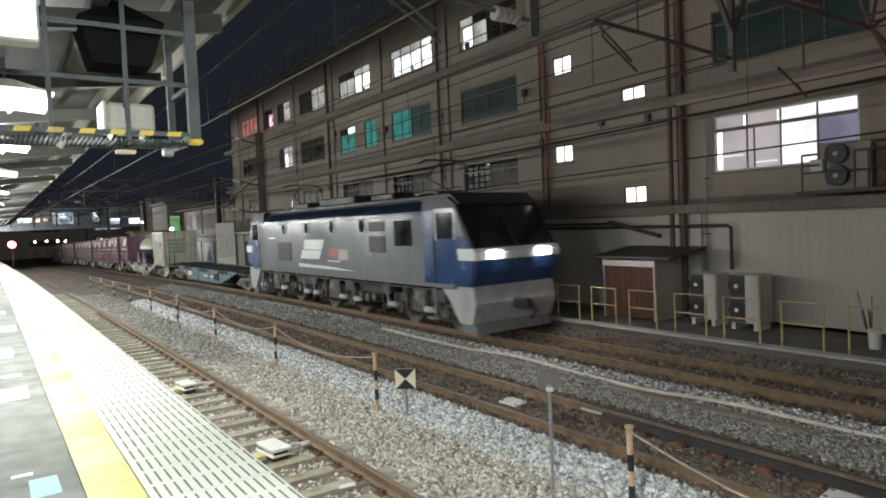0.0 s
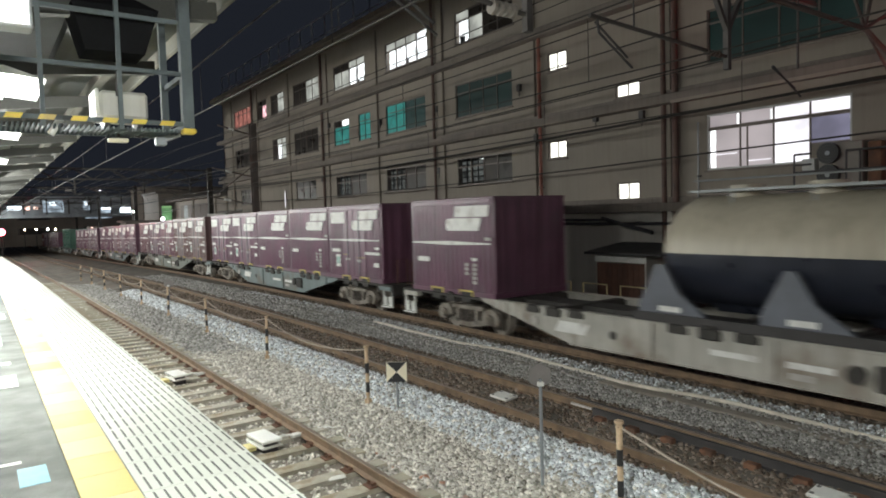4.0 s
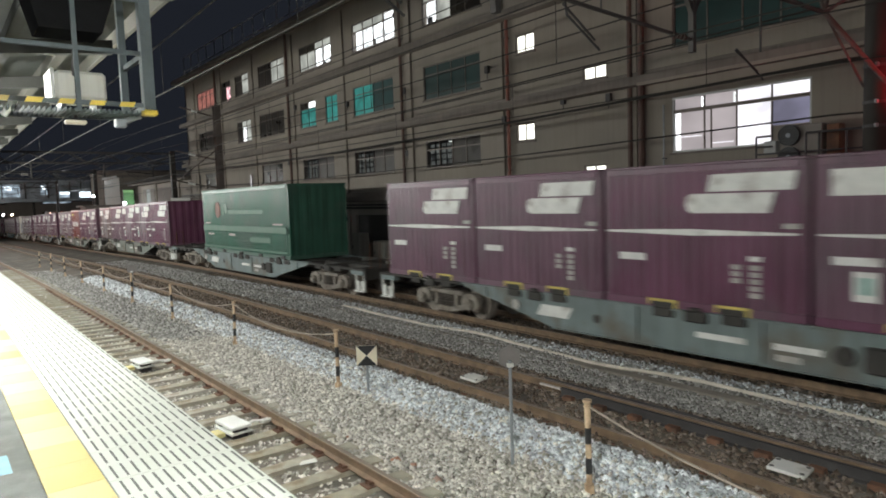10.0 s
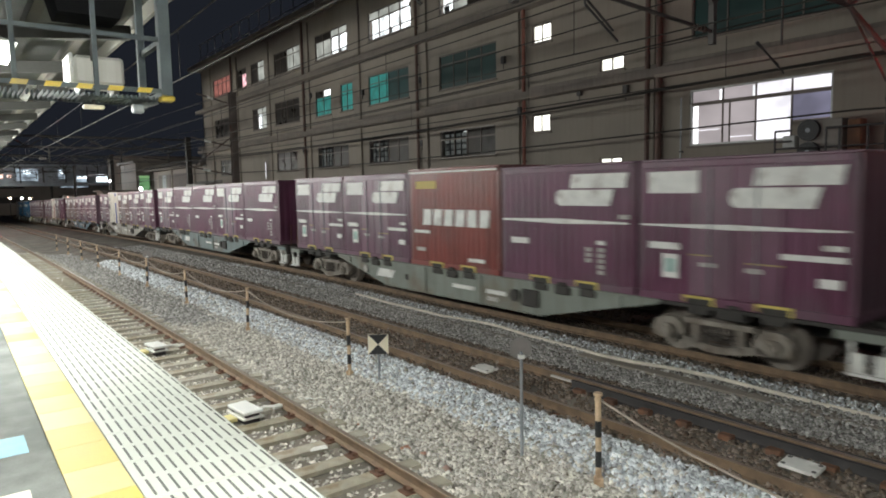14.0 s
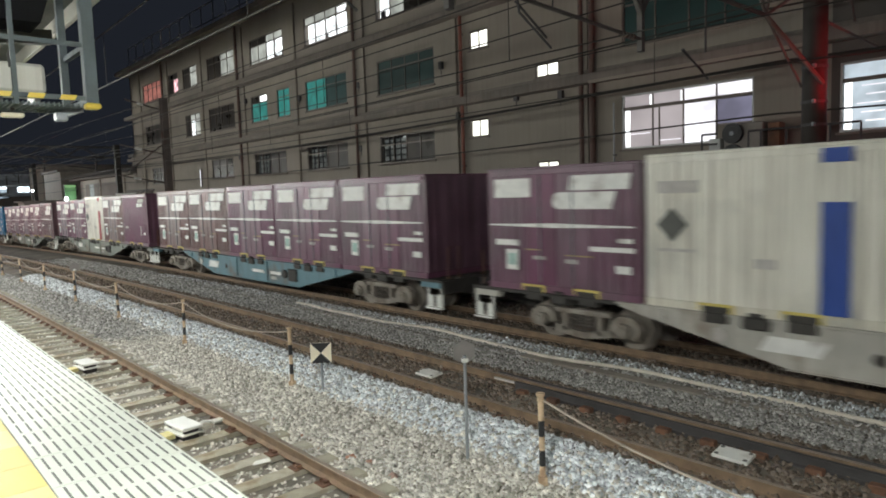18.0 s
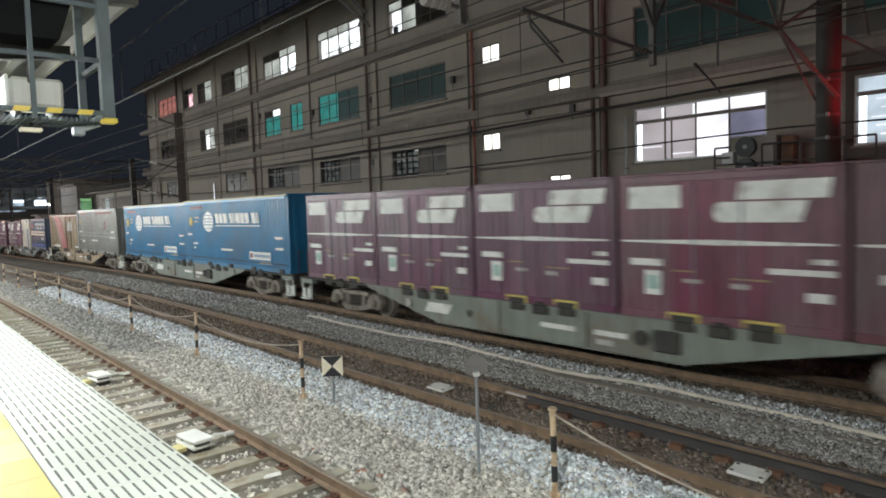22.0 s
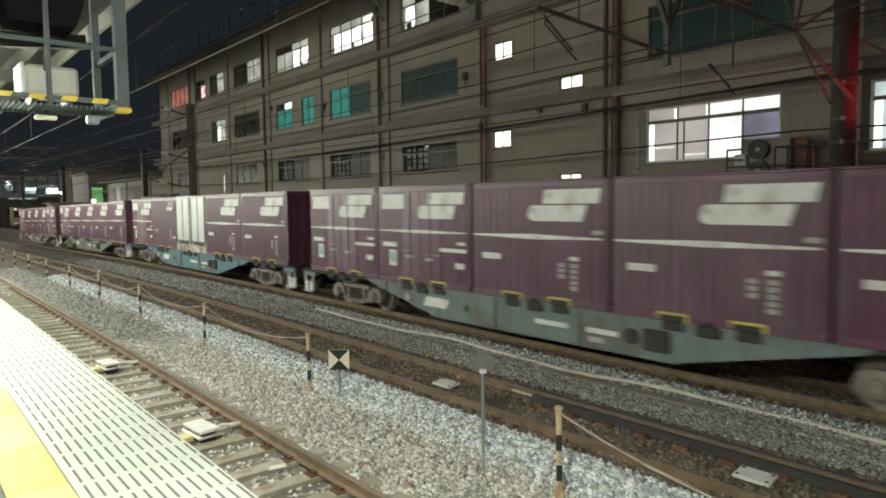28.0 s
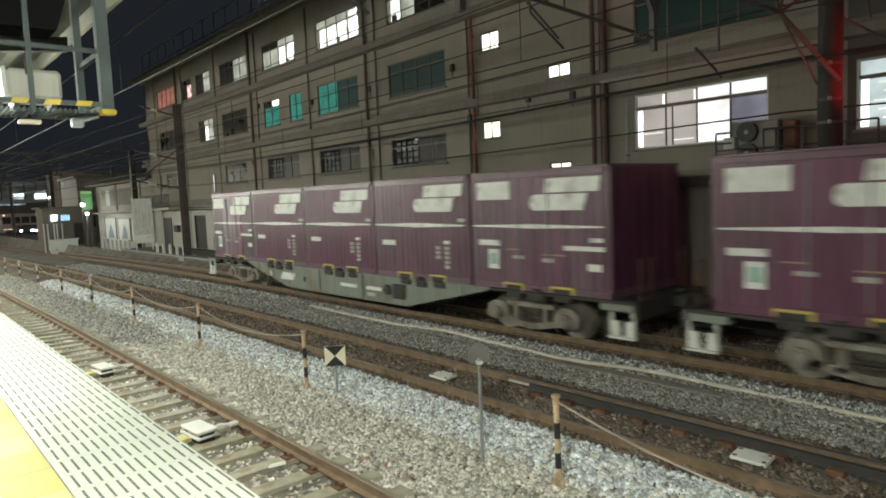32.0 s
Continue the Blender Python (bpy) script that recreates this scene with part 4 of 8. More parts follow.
# pipes and cable trough between the middle and the far track
solid("white_conduit", Geo().path([(9.86 + 0.09 * math.sin(y * 0.9 - 2.6) + 0.04 * math.sin(y * 2.3), y, -0.155 + 0.02 * math.sin(y * 1.3)) for y in [0.5 + 0.75 * k for k in range(24)]], 0.034, 7), material("conduit_pale", (0.74, 0.68, 0.58), 0.6, vary=0.2), "pale plastic conduit lying on the ballast", "conduit")
solid("cable_trough", Geo().box(9.54, 9.77, -20, 24, -0.34, -0.195, 0.01), trough_lid, "grey concrete cable trough lids between the tracks", "cable trough", kind="structure")
# check rail inside the middle track's far rail, with chairs, and cables outside it
check = thing("check_rail", "dark check rail with a bright tip beside the middle rail", "rail")
part("rail", Geo().prism(rail_profile(7.70), 1, -20.0, 6.9), dark_steel, check)
part("flared_tip", Geo().beam((7.70, 6.9, -0.03), (7.75, 7.40, -0.05), 0.035, 0.03), plate_dull, check, "bright worn rail tip")
for k in range(40):
    y = 6.65 - 0.60 * k
    part("chair", Geo().box(7.52, 7.64, y - 0.09, y + 0.09, -0.17, -0.07, 0.01), rust, check)
for dx in (0.0, 0.07, 0.14):
    solid("signal_cable", Geo().path([(7.95 + dx + 0.02 * math.sin(y * 1.1 + dx * 9), y, -0.075 + 0.012 * math.sin(y * 2 + dx * 30)) for y in [-14.0 + 0.9 * k for k in range(25)]], 0.026, 7), dark_steel, "thick dark signal cable beside the rail", "cable", "signal cables")

# low platform before the building, its railings and fittings
solid("low_platform", Geo().box(13.05, WX, -40, 49.5, -0.6, 0.20, 0.015), walk_shaded, "low grey concrete walkway along the building", "walkway", kind="structure")
solid("low_platform_edge", Geo().box(12.98, 13.32, -40, 49.5, 0.16, 0.215, 0.015), material("edge_concrete", (0.50, 0.49, 0.47), 0.8, vary=0.15, coarse=2), "paler concrete edge of the low walkway", "kerb", kind="structure")
rail_cream = material("railing_cream", (0.58, 0.47, 0.24), 0.6, vary=0.15, coarse=8, dirt=(0.3, 0.2, 0.1), dirt_amount=0.2)


def hoop(length):
    h = thing("guard_rail", "low cream-yellow tubular guard rail hoop on the walkway", "guard rail", "guard rails by the walkway")
    part("hoop", Geo().path([(0, 0, 0.2), (0, 0, 1.12), (0, length, 1.12), (0, length, 0.2)], 0.024, 8), rail_cream, h)
    part("mid_bar", Geo().rod((0, 0, 0.68), (0, length, 0.68), 0.02, 8), rail_cream, h)
    return h


first = hoop(0.82)
for i, y in enumerate((6.19, 7.47, 8.73, 10.07, 11.33, 12.6, 13.9, 15.2, 4.91, 3.6, 16.5, 17.8, 19.1)):
    m = pose(13.27, y, 0.02)
    if i == 0:
        first.matrix_basis = m
    else:
        copy_thing(first, m)
# air-conditioning units
ac_white = material("ac_casing", (0.56, 0.55, 0.50), 0.5, vary=0.08, coarse=2, streak=0.3)


def ac_unit(x, y, z, h, w, fans):
    a = thing("air_conditioner", "beige outdoor air-conditioning unit with two dark fan grilles", "air conditioner", "air conditioners", at=pose(x, y, z))
    part("casing", Geo().box(0, 0.62, 0, w, 0.16, h, 0.02), ac_white, a)
    part("side_panel", Geo().box(0.04, 0.58, -0.004, 0.0, 0.2, h - 0.04), ac_white, a)
    part("front_panel", Geo().box(-0.008, 0.0, 0.03, w * 0.42, 0.19, h - 0.03, 0.003), ac_white, a)
    grille = part("grille_panel", Geo().box(-0.006, 0.0, w * 0.44, w - 0.02, 0.18, h - 0.02), dark_steel, a, "dark grille panel")
    c = w * 0.72
    for k in range(fans):
        zc = 0.18 + (h - 0.18) * (k + 0.5) / fans
        ring = part("fan_opening", Geo().rod((-0.018, c, zc), (-0.0065, c, zc), 0.20, 20), black_paint, a, "dark round fan opening")
        part("fan_hub", Geo().rod((-0.03, c, zc), (-0.019, c, zc), 0.05, 12), white_paint, ring)
        for r in (0.10, 0.15, 0.2):
            part("fan_wire", Geo().path([(-0.024, c + r * math.cos(t), zc + r * math.sin(t)) for t in [2 * math.pi * q / 16 for q in range(17)]], 0.006, 4), dark_steel, ring)
    for q in (0.05, w - 0.15):
        part("foot", Geo().box(0.02, 0.58, q, q + 0.1, 0, 0.16), white_paint, a, "white concrete foot")
    return a


ac_unit(14.55, 8.21, 0.20, 1.32, 0.75, 2)
ac_unit(14.55, 9.29, 0.20, 1.30, 0.75, 2)
ax = thing("wall_air_conditioner", "twin-fan air-conditioning unit with dark fans on a steel bracket balcony", "air conditioner", at=pose(14.75, 6.45, 3.36))
part("platform_frame", Geo().beam((0, -2.4, 0), (0, 0.92, 0), 0.05, 0.06).beam((0.8, -2.4, 0), (0.8, 0.92, 0), 0.05, 0.06).beam((0, 0.92, 0), (0.85, 0.92, 0), 0.05, 0.06).beam((0, -2.4, 0), (0.85, -2.4, 0), 0.05, 0.06), dark_steel, ax)
for yy in (-2.4, -1.85, -1.02, -0.5, -0.24, 0.82):
    part("rail_post", Geo().rod((0, yy, 0), (0, yy, 0.80), 0.022), dark_steel, ax)
part("rail_bar", Geo().rod((0, -2.4, 0.81), (0, -0.24, 0.81), 0.024).rod((0, 0.46, 0.81), (0, 0.82, 0.81), 0.024).rod((0, 0.46, 0.58), (0, 0.82, 0.58), 0.02).rod((0, -2.4, 0.42), (0, 0.82, 0.42), 0.018), dark_steel, ax)
part("casing", Geo().box(0.25, 0.7, -0.45, 0.42, 0.04, 1.02, 0.02), material("ac_casing_dull", (0.26, 0.235, 0.21), 0.6, vary=0.15), ax)
for zc in (0.33, 0.80):
    ring = part("fan_ring", Geo().rod((0.14, 0.19, zc), (0.25, 0.19, zc), 0.225, 24), black_paint, ax, "dark round fan")
    part("fan_hub", Geo().rod((0.12, 0.19, zc), (0.14, 0.19, zc), 0.05, 12), grey_steel, ring)
    for r in (0.10, 0.16, 0.215):
        part("fan_wire", Geo().path([(0.132, 0.19 + r * math.cos(t), zc + r * math.sin(t)) for t in [2 * math.pi * q / 20 for q in range(21)]], 0.006, 4), dark_steel, ring)
part("pipe_cover", Geo().box(0.3, 0.6, -0.78, -0.52, 0.06, 0.98, 0.02), rust, ax)
part("box", Geo().box(0.25, 0.5, 0.50, 0.78, 0.45, 0.72, 0.02), frame_pale, ax, "pale junction box")

# brown shed by the wall
shed_wood = material("shed_wood", (0.13, 0.065, 0.045), 0.8, vary=0.3, coarse=3, fine=30)
sh = thing("shed", "small brown wooden shed with a flat dark roof", "shed", at=pose(14.3, 10.87, 0.2))
part("side_wall", Geo().box(0.0, 1.28, 0, 0.06, 0, 1.72), wall_paint_low, sh)
part("side_wall", Geo().box(0.0, 1.28, 1.70, 1.76, 0, 1.72), wall_paint_low, sh)
for k in range(9):
    part("plank", Geo().box(0.0, 0.035, 0.065 + 0.181 * k, 0.065 + 0.181 * k + 0.174, 0.05, 1.42, 0.004), shed_wood, sh)
part("lintel", Geo().box(-0.01, 0.035, 0.0, 1.76, 1.44, 1.6), white_paint, sh)
part("roof", Geo().prism([(-0.35, 1.66), (1.3, 1.86), (1.3, 1.93), (-0.35, 1.73)], 1, -0.7, 1.85), dark_steel, sh)
solid("bucket", Geo().rod((14.2, 5.66, 0.2), (14.2, 5.66, 0.60), 0.10, 14, 0.13), white_paint, "white plastic bucket on the walkway", "bucket")
pl = thing("potted_twigs", "bare thin twigs standing in a pot by the wall", "plant", at=pose(14.35, 5.78, 0.2))
for k in range(6):
    part("twig", Geo().rod((0, 0, 0), (random.uniform(-0.2, 0.2), random.uniform(-0.25, 0.25), random.uniform(0.7, 1.15)), 0.010, 5), timber, pl)
for y, w, h in ((19.7, 0.5, 1.2), (18.4, 0.45, 1.0), (23.0, 0.9, 1.1), (25.0, 0.7, 1.4), (28.0, 0.8, 1.3)):
    cb = thing("equipment_cabinet", "grey steel equipment cabinet standing against the wall", "cabinet", "cabinets along the wall", at=pose(14.95, y, 0.2))
    part("body", Geo().box(0, 0.5, 0, w, 0.05, h, 0.015), ac_white, cb)
    part("door", Geo().box(-0.012, 0.0, 0.03, w - 0.03, 0.1, h - 0.04, 0.004), ac_white, cb)
    part("handle", Geo().box(-0.03, -0.012, w * 0.8, w * 0.85, h * 0.5, h * 0.62), dark_steel, cb)
    part("plinth", Geo().box(0, 0.5, 0, w, 0, 0.05), dark_steel, cb)

# ---------------------------------------------------------------- pipes on the wall
pipe_rust = material("drain_pipe", (0.14, 0.085, 0.07), 0.7, vary=0.2, coarse=2)
pipe_red = material("red_pipe", (0.25, 0.085, 0.06), 0.6, vary=0.2, coarse=2)


def down_pipe(y, z0, z1, r, mt, label, x=WX - 0.11):
    p = thing("drain_pipe", label, "pipe", "pipes on the wall")
    part("pipe", Geo().rod((x, y, z0), (x, y, z1), r, 10), mt, p)
    for z in np.arange(z0 + 0.6, z1, 1.45):
        part("bracket", Geo().box(x - r - 0.01, WX + 0.0, y - 0.02, y + 0.02, z - 0.02, z + 0.02), dark_steel, p)


for y, r, mt in ((10.79, 0.085, pipe_rust), (11.15, 0.07, pipe_rust), (22.12, 0.06, pipe_rust), (32.64, 0.065, pipe_rust), (43.47, 0.065, pipe_rust)):
    down_pipe(y, 0.2, 11.9, r, mt, "rusty brown drain pipe running down the facade")
down_pipe(15.95, 3.3, 8.9, 0.06, pipe_red, "red pipe on the plaster wall", WX - 0.12)
down_pipe(10.25, 0.4, 3.0, 0.03, galvanised, "thin grey conduit on the wall")
down_pipe(10.1, 0.4, 5.3, 0.025, galvanised, "thin grey conduit on the wall")
wp = thing("wall_pipework", "dark horizontal pipe runs and elbow along the ground-floor wall", "pipe")
part("pipe", Geo().path([(WX - 0.15, 48, 2.80), (WX - 0.15, 9.5, 2.66), (WX - 0.15, 9.4, 2.6), (WX - 0.15, 9.4, 1.55)], 0.045, 8), dark_steel, wp)
part("pipe", Geo().path([(WX - 0.25, 48, 2.94), (WX - 0.25, 13.2, 2.80)], 0.035, 8), dark_steel, wp)
part("pipe", Geo().path([(WX - 0.30, 13.2, 2.84), (WX - 0.45, 11.3, 2.42)], 0.06, 8), dark_steel, wp)
for y in np.arange(12, 48, 3.0):
    part("bracket", Geo().box(WX - 0.3, WX, y - 0.02, y + 0.02, 2.70, 2.73), dark_steel, wp)
for y, z in ((26.55, 7.5), (21.9, 7.4), (21.9, 4.9), (31.9, 8.0), (17.0, 7.4), (32.9, 5.2), (27.0, 2.2), (16.2, 5.6), (11.9, 5.75), (13.6, 5.9)):
    wl = thing("wall_fitting", "small dark wall fitting on the plaster", "wall fitting", "wall fittings", at=pose(WX, y, z))
    part("box", Geo().box(-0.12, 0.0, -0.08, 0.08, -0.12, 0.12, 0.01), dark_steel, wl)
    part("stem", Geo().rod((-0.06, 0, -0.12), (-0.06, 0, -0.3), 0.015, 6), dark_steel, wl)

# ---------------------------------------------------------------- masts, gantries and wires
round_mast = material("round_mast", (0.045, 0.038, 0.034), 0.6, spec=0.25, vary=0.2, coarse=2, fine=60, bump=0.1)
def mast(x, y, h, w, label):
    m = thing("catenary_mast", label, "mast", "catenary masts", at=pose(x, y, -0.3))
    part("web", Geo().box(-0.02, 0.02, -w / 2 + 0.025, w / 2 - 0.025, 0, h), mast_paint, m)
    for s in (-1, 1):
        part("flange", Geo().box(-w / 2, w / 2, s * w / 2 - 0.02, s * w / 2 + 0.02, 0, h, 0.005), mast_paint, m)
    part("footing", Geo().box(-0.4, 0.4, -0.4, 0.4, -0.1, 0.55, 0.02), concrete, m)
    return m


mr = thing("catenary_mast", "broad round brown mast beside the building with two steel bands", "mast", "catenary masts", at=pose(13.55, 4.5, -0.3))
part("pole", Geo().rod((0, 0, 0), (0, 0, 13.0), 0.215, 36, 0.20), round_mast, mr, smooth=True)
part("footing", Geo().rod((0, 0, -0.1), (0, 0, 0.6), 0.42, 24), concrete, mr)
for z in (4.36, 4.78, 5.42):
    band = part("steel_band", Geo().rod((0, 0, z), (0, 0, z + 0.05), 0.226, 36), dark_steel, mr, "thin steel band")
    part("band_bolt", Geo().box(-0.30, -0.20, -0.10, -0.05, z - 0.01, z + 0.06, 0.01), galvanised, band, "bright bolt")
JOINT = (-1.12, 0.45, 6.32)
for a, b, r in (((-0.12, 0.18, 5.10), JOINT, 0.022), ((-0.10, -0.18, 5.12), JOINT, 0.045), (JOINT, (-5.0, 0.5, 6.34), 0.04), (JOINT, (-0.75, 0.4, 7.4), 0.03), (JOINT, (-1.9, 0.5, 7.4), 0.03), (JOINT, (-0.1, 0.15, 6.9), 0.03), ((0.15, -0.1, 6.3), (1.6, -0.6, 5.9), 0.025), ((0.1, -0.2, 8.6), (1.2, -0.3, 6.4), 0.03)):
    part("brace", Geo().rod(a, b, r, 8), mast_paint, mr)
ml = mast(13.35, 37.4, 9.0, 0.34, "dark steel catenary mast in front of the facade")
for z, l in ((8.3, 2.0), (5.9, 2.4), (4.3, 2.6)):
    part("cross_arm", Geo().beam((0, 0, z), (-l, 0, z + 0.5), 0.07, 0.07), mast_paint, ml)
    part("insulator", Geo().rod((-l * 0.55, 0, z + 0.27), (-l * 0.7, 0, z + 0.35), 0.06, 10), white_paint, ml)
part("stay", Geo().beam((0, 0, 6.6), (-2.2, 0, 4.9), 0.05, 0.05), mast_paint, ml)


arm_steel = material("arm_steel", (0.10, 0.09, 0.085), 0.6, metal=0.2, vary=0.2)
insulator_grey = material("insulator_grey", (0.30, 0.27, 0.24), 0.5, vary=0.1)


def gantry(y, label, low=7.2, high=8.0, x0=-3.4, x1=13.4, legs=True, drops=((5.55, 3.35), (9.85, 6.65), (13.0, 11.2))):
    # far gantries take the darker wire colour so that they look unlit
    tone = mast_paint if y < 10 else wire_mat
    g = thing("catenary_gantry", label, "gantry", "catenary gantries", at=pose(0, y, 0))
    for z in (low, high):
        for q in (-0.3, 0.3):
            part("chord", Geo().beam((x0, q, z), (x1, q, z), 0.08, 0.08), tone, g)
    n = int((x1 - x0) / 1.1)
    for i in range(n):
        a, b = x0 + i * (x1 - x0) / n, x0 + (i + 1) * (x1 - x0) / n
        z = (low, high) if i % 2 else (high, low)
        for q in (-0.3, 0.3):
            part("lattice", Geo().beam((a, q, z[0]), (b, q, z[1]), 0.05, 0.05), tone, g)
    if legs:
        for x in (x0, x1):
            part("leg", Geo().box(x - 0.17, x + 0.17, -0.17, 0.17, -0.4, low + 0.9, 0.01), tone, g)
    for xd, xt in drops:
        if xd > 12 and y < 10:
            d = part("drop_arm", Geo().rod((xt + 0.9, 0, low), (xt + 0.9, 0, 5.5), 0.02, 6), arm_steel, g)
            part("pull_off", Geo().path([(xt + 0.05, 0, 5.46), (xt + 1.0, 0, 5.02)], 0.018, 6), dark_steel, d)
            part("pull_off", Geo().path([(xt + 0.2, 0.1, 5.48), (xt + 1.0, 0.1, 5.18)], 0.018, 6), dark_steel, d)
            continue
        d = part("drop_arm", Geo().beam((xd, 0, low), (xd, 0, 5.25), 0.09, 0.09).beam((xd, 0, 5.85), (xd - 0.7, 0, low), 0.07, 0.07).beam((xd, 0, 5.85), (xd + 0.7, 0, low), 0.07, 0.07), arm_steel if y < 10 else tone, g)
        part("cantilever", Geo().rod((xd, 0, 5.45), (xt, 0, 5.62), 0.03, 8), arm_steel if y < 10 else tone, d)
        for k in range(4):
            part("insulator", Geo().rod((xd - 0.22 - 0.10 * k, 0, 5.46), (xd - 0.27 - 0.10 * k, 0, 5.463), 0.085 if xd < 7 else 0.05, 12), insulator_grey if xd < 7 else tone, d, "ribbed insulator disc")
        part("pull_off", Geo().path([(xt + 0.15, 0, 5.6), (xt + 0.18, 0, 5.42), (xt + 0.85, 0, 5.03)], 0.018, 6), dark_steel, d)
        part("pull_off", Geo().path([(xt + 0.25, 0.12, 5.6), (xt + 0.9, 0.12, 5.20)], 0.018, 6), dark_steel, d)
        part("hanger", Geo().rod((xt + 0.9, 0, 5.58), (xt + 0.9, 0, 6.1), 0.012, 6), dark_steel, d)
    return g


gantry(5.9, "steel lattice catenary gantry across the tracks with hanging arms", 6.9, 7.7, legs=False)
for i, y in enumerate((50.0, 78.0, 104.0, 130.0)):
    gantry(y, "distant steel lattice gantry across the tracks, coloured dark to look unlit", 6.2 + 0.2 * (i % 2), 6.9 + 0.2 * (i % 2), -3.4, 14.4)


def wire(x, z, r, label, sag=0.0, span=40.0, y0=-40.0, y1=170.0):
    pts = [(x, y0 + (y1 - y0) * k / 60, z - sag * (1 - (2 * ((((y0 + (y1 - y0) * k / 60) - 5.9) / span) % 1.0) - 1) ** 2)) for k in range(61)]
    return solid("overhead_wire", Geo().path(pts, r, 5), wire_mat, label, "wire", "overhead wires")


for tx, zc, zm in ((3.24, 4.95, 5.86), (7.29, 4.93, 5.9), (11.32, 4.94, 5.78)):
    wire(tx, zc, 0.011, "dark copper contact wire over the track")
    wire(tx, zm, 0.013, "dark messenger wire sagging over the track", 0.25, 46.0)
    hs = thing("dropper_wires", "thin dropper wires between messenger and contact wire", "wire", "droppers")
    for k in range(14):
        y = 1.5 + 5 * k
        part("dropper", Geo().rod((tx, y, zc), (tx, y, zm - 0.1), 0.006, 4), wire_mat, hs)
for x, z, r in ((13.3, 5.3, 0.022), (13.3, 6.35, 0.02), (13.2, 7.2, 0.018), (13.2, 7.9, 0.018), (14.3, 4.45, 0.02), (14.6, 5.55, 0.024), (12.6, 8.6, 0.014), (9.9, 7.6, 0.014)):
    wire(x, z, r, "black feeder cable strung along the tracks", 0.3, 44.0)

# ---------------------------------------------------------------- platform roof with lamps
canopy = thing("platform_roof", "pale sheet platform roof on steel beams with rafters and eaves board", "platform roof", kind="structure")


def roof_z(x):
    return 5.27 - 0.10 * (2.0 - x)


part("roof_sheet", Geo().prism([(2.0, roof_z(2.0)), (2.0, roof_z(2.0) + 0.05), (-6.0, roof_z(-6.0) + 0.05), (-6.0, roof_z(-6.0))], 1, -40, 170), roof_sheet, canopy)
part("eaves_board", Geo().box(2.0, 2.06, -40, 170, 5.10, 5.36, 0.01), timber, canopy)
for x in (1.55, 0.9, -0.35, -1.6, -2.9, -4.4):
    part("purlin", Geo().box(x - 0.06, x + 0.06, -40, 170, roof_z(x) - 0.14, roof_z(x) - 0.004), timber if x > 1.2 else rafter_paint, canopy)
for i in range(34):
    y = -14.6 + 2.62 * i
    part("rafter", Geo().prism([(1.95, roof_z(1.95) - 0.30), (1.95, roof_z(1.95) - 0.14), (-5.5, roof_z(-5.5) - 0.14), (-5.5, roof_z(-5.5) - 0.34)], 1, y - 0.06, y + 0.06), rafter_paint, canopy)
for i in range(18):
    y = -15 + 5.24 * i
    col = part("column", Geo().box(-2.75, -2.45, y - 0.15, y + 0.15, PZ, roof_z(-2.6) - 0.3, 0.015), galvanised, canopy)
    part("knee_brace", Geo().beam((-2.5, y, 4.0), (-0.6, y, roof_z(-0.6) - 0.3), 0.10, 0.12), galvanised, col)
tube_glow = glow("fluorescent_tube", (0.95, 1.0, 0.93), 22.0)
lamp_proto = thing("fluorescent_lamp", "bright twin fluorescent tube lamp hanging under the platform roof", "lamp", "platform lamps", at=pose(TUBE_X, TUBE_Y[0], TUBE_Z))
part("housing", Geo().prism([(-0.45, -0.03), (-0.44, -0.03), (-0.13, 0.0), (0.13, 0.0), (0.44, -0.03), (0.45, -0.03), (0.06, 0.09), (-0.06, 0.09)], 1, -0.75, 0.75), white_paint, lamp_proto, "white reflector tray")
for s in (-0.06, 0.06):
    part("tube", Geo().rod((s, -0.6, -0.035), (s, 0.6, -0.035), 0.022, 10), tube_glow, lamp_proto, "glowing fluorescent tube")
for q in (-0.5, 0.5):
    part("hanger", Geo().rod((0, q, 0.09), (0, q, roof_z(TUBE_X) - TUBE_Z - 0.01), 0.012, 6), galvanised, lamp_proto)
for ty in TUBE_Y[1:]:
    copy_thing(lamp_proto, pose(TUBE_X, ty, TUBE_Z))

# hanging steel cage with hazard-striped edge
cage = thing("hanging_cage", "grey steel hanging equipment cage with yellow hazard blocks", "hanging frame", at=pose(0, 6.0, 3.86))
CX0, CX1, CD = -1.6, 1.56, 0.72
for x, y in ((CX1, 0), (CX1 - 0.02, CD), (1.03, 0), (0.47, 0), (-0.6, 0), (-1.55, 0), (-1.55, CD)):
    wd = 0.045 if (x, y) == (CX1, 0) else 0.03 if x > 1.5 else 0.017
    part("upright", Geo().box(x - wd, x + wd, y - wd, y + wd, 0.0, roof_z(x) - 3.86 - 0.03), cage_steel, cage)
for y, levels in ((0.0, (0.07, 0.50, 0.94)), (CD, (0.06,))):
    for z in levels:
        part("bar", Geo().box(CX0, CX1, y - 0.014, y + 0.014, z - 0.018, z + 0.018), cage_steel, cage)
for z in (0.06, 0.50):
    part("side_bar", Geo().box(CX1 - 0.025, CX1 + 0.015, 0.05, CD - 0.036, z - 0.022, z + 0.022), cage_steel, cage)
for k in range(88):
    x = CX0 + 0.03 + k * 0.0353
    part("grating_bar", Geo().box(x, x + 0.011, 0.03, 0.46, 0.0, 0.03), cage_steel, cage)
part("grating_edge", Geo().box(CX0, CX1 - 0.06, 0.462, 0.49, -0.005, 0.035), cage_steel, cage)
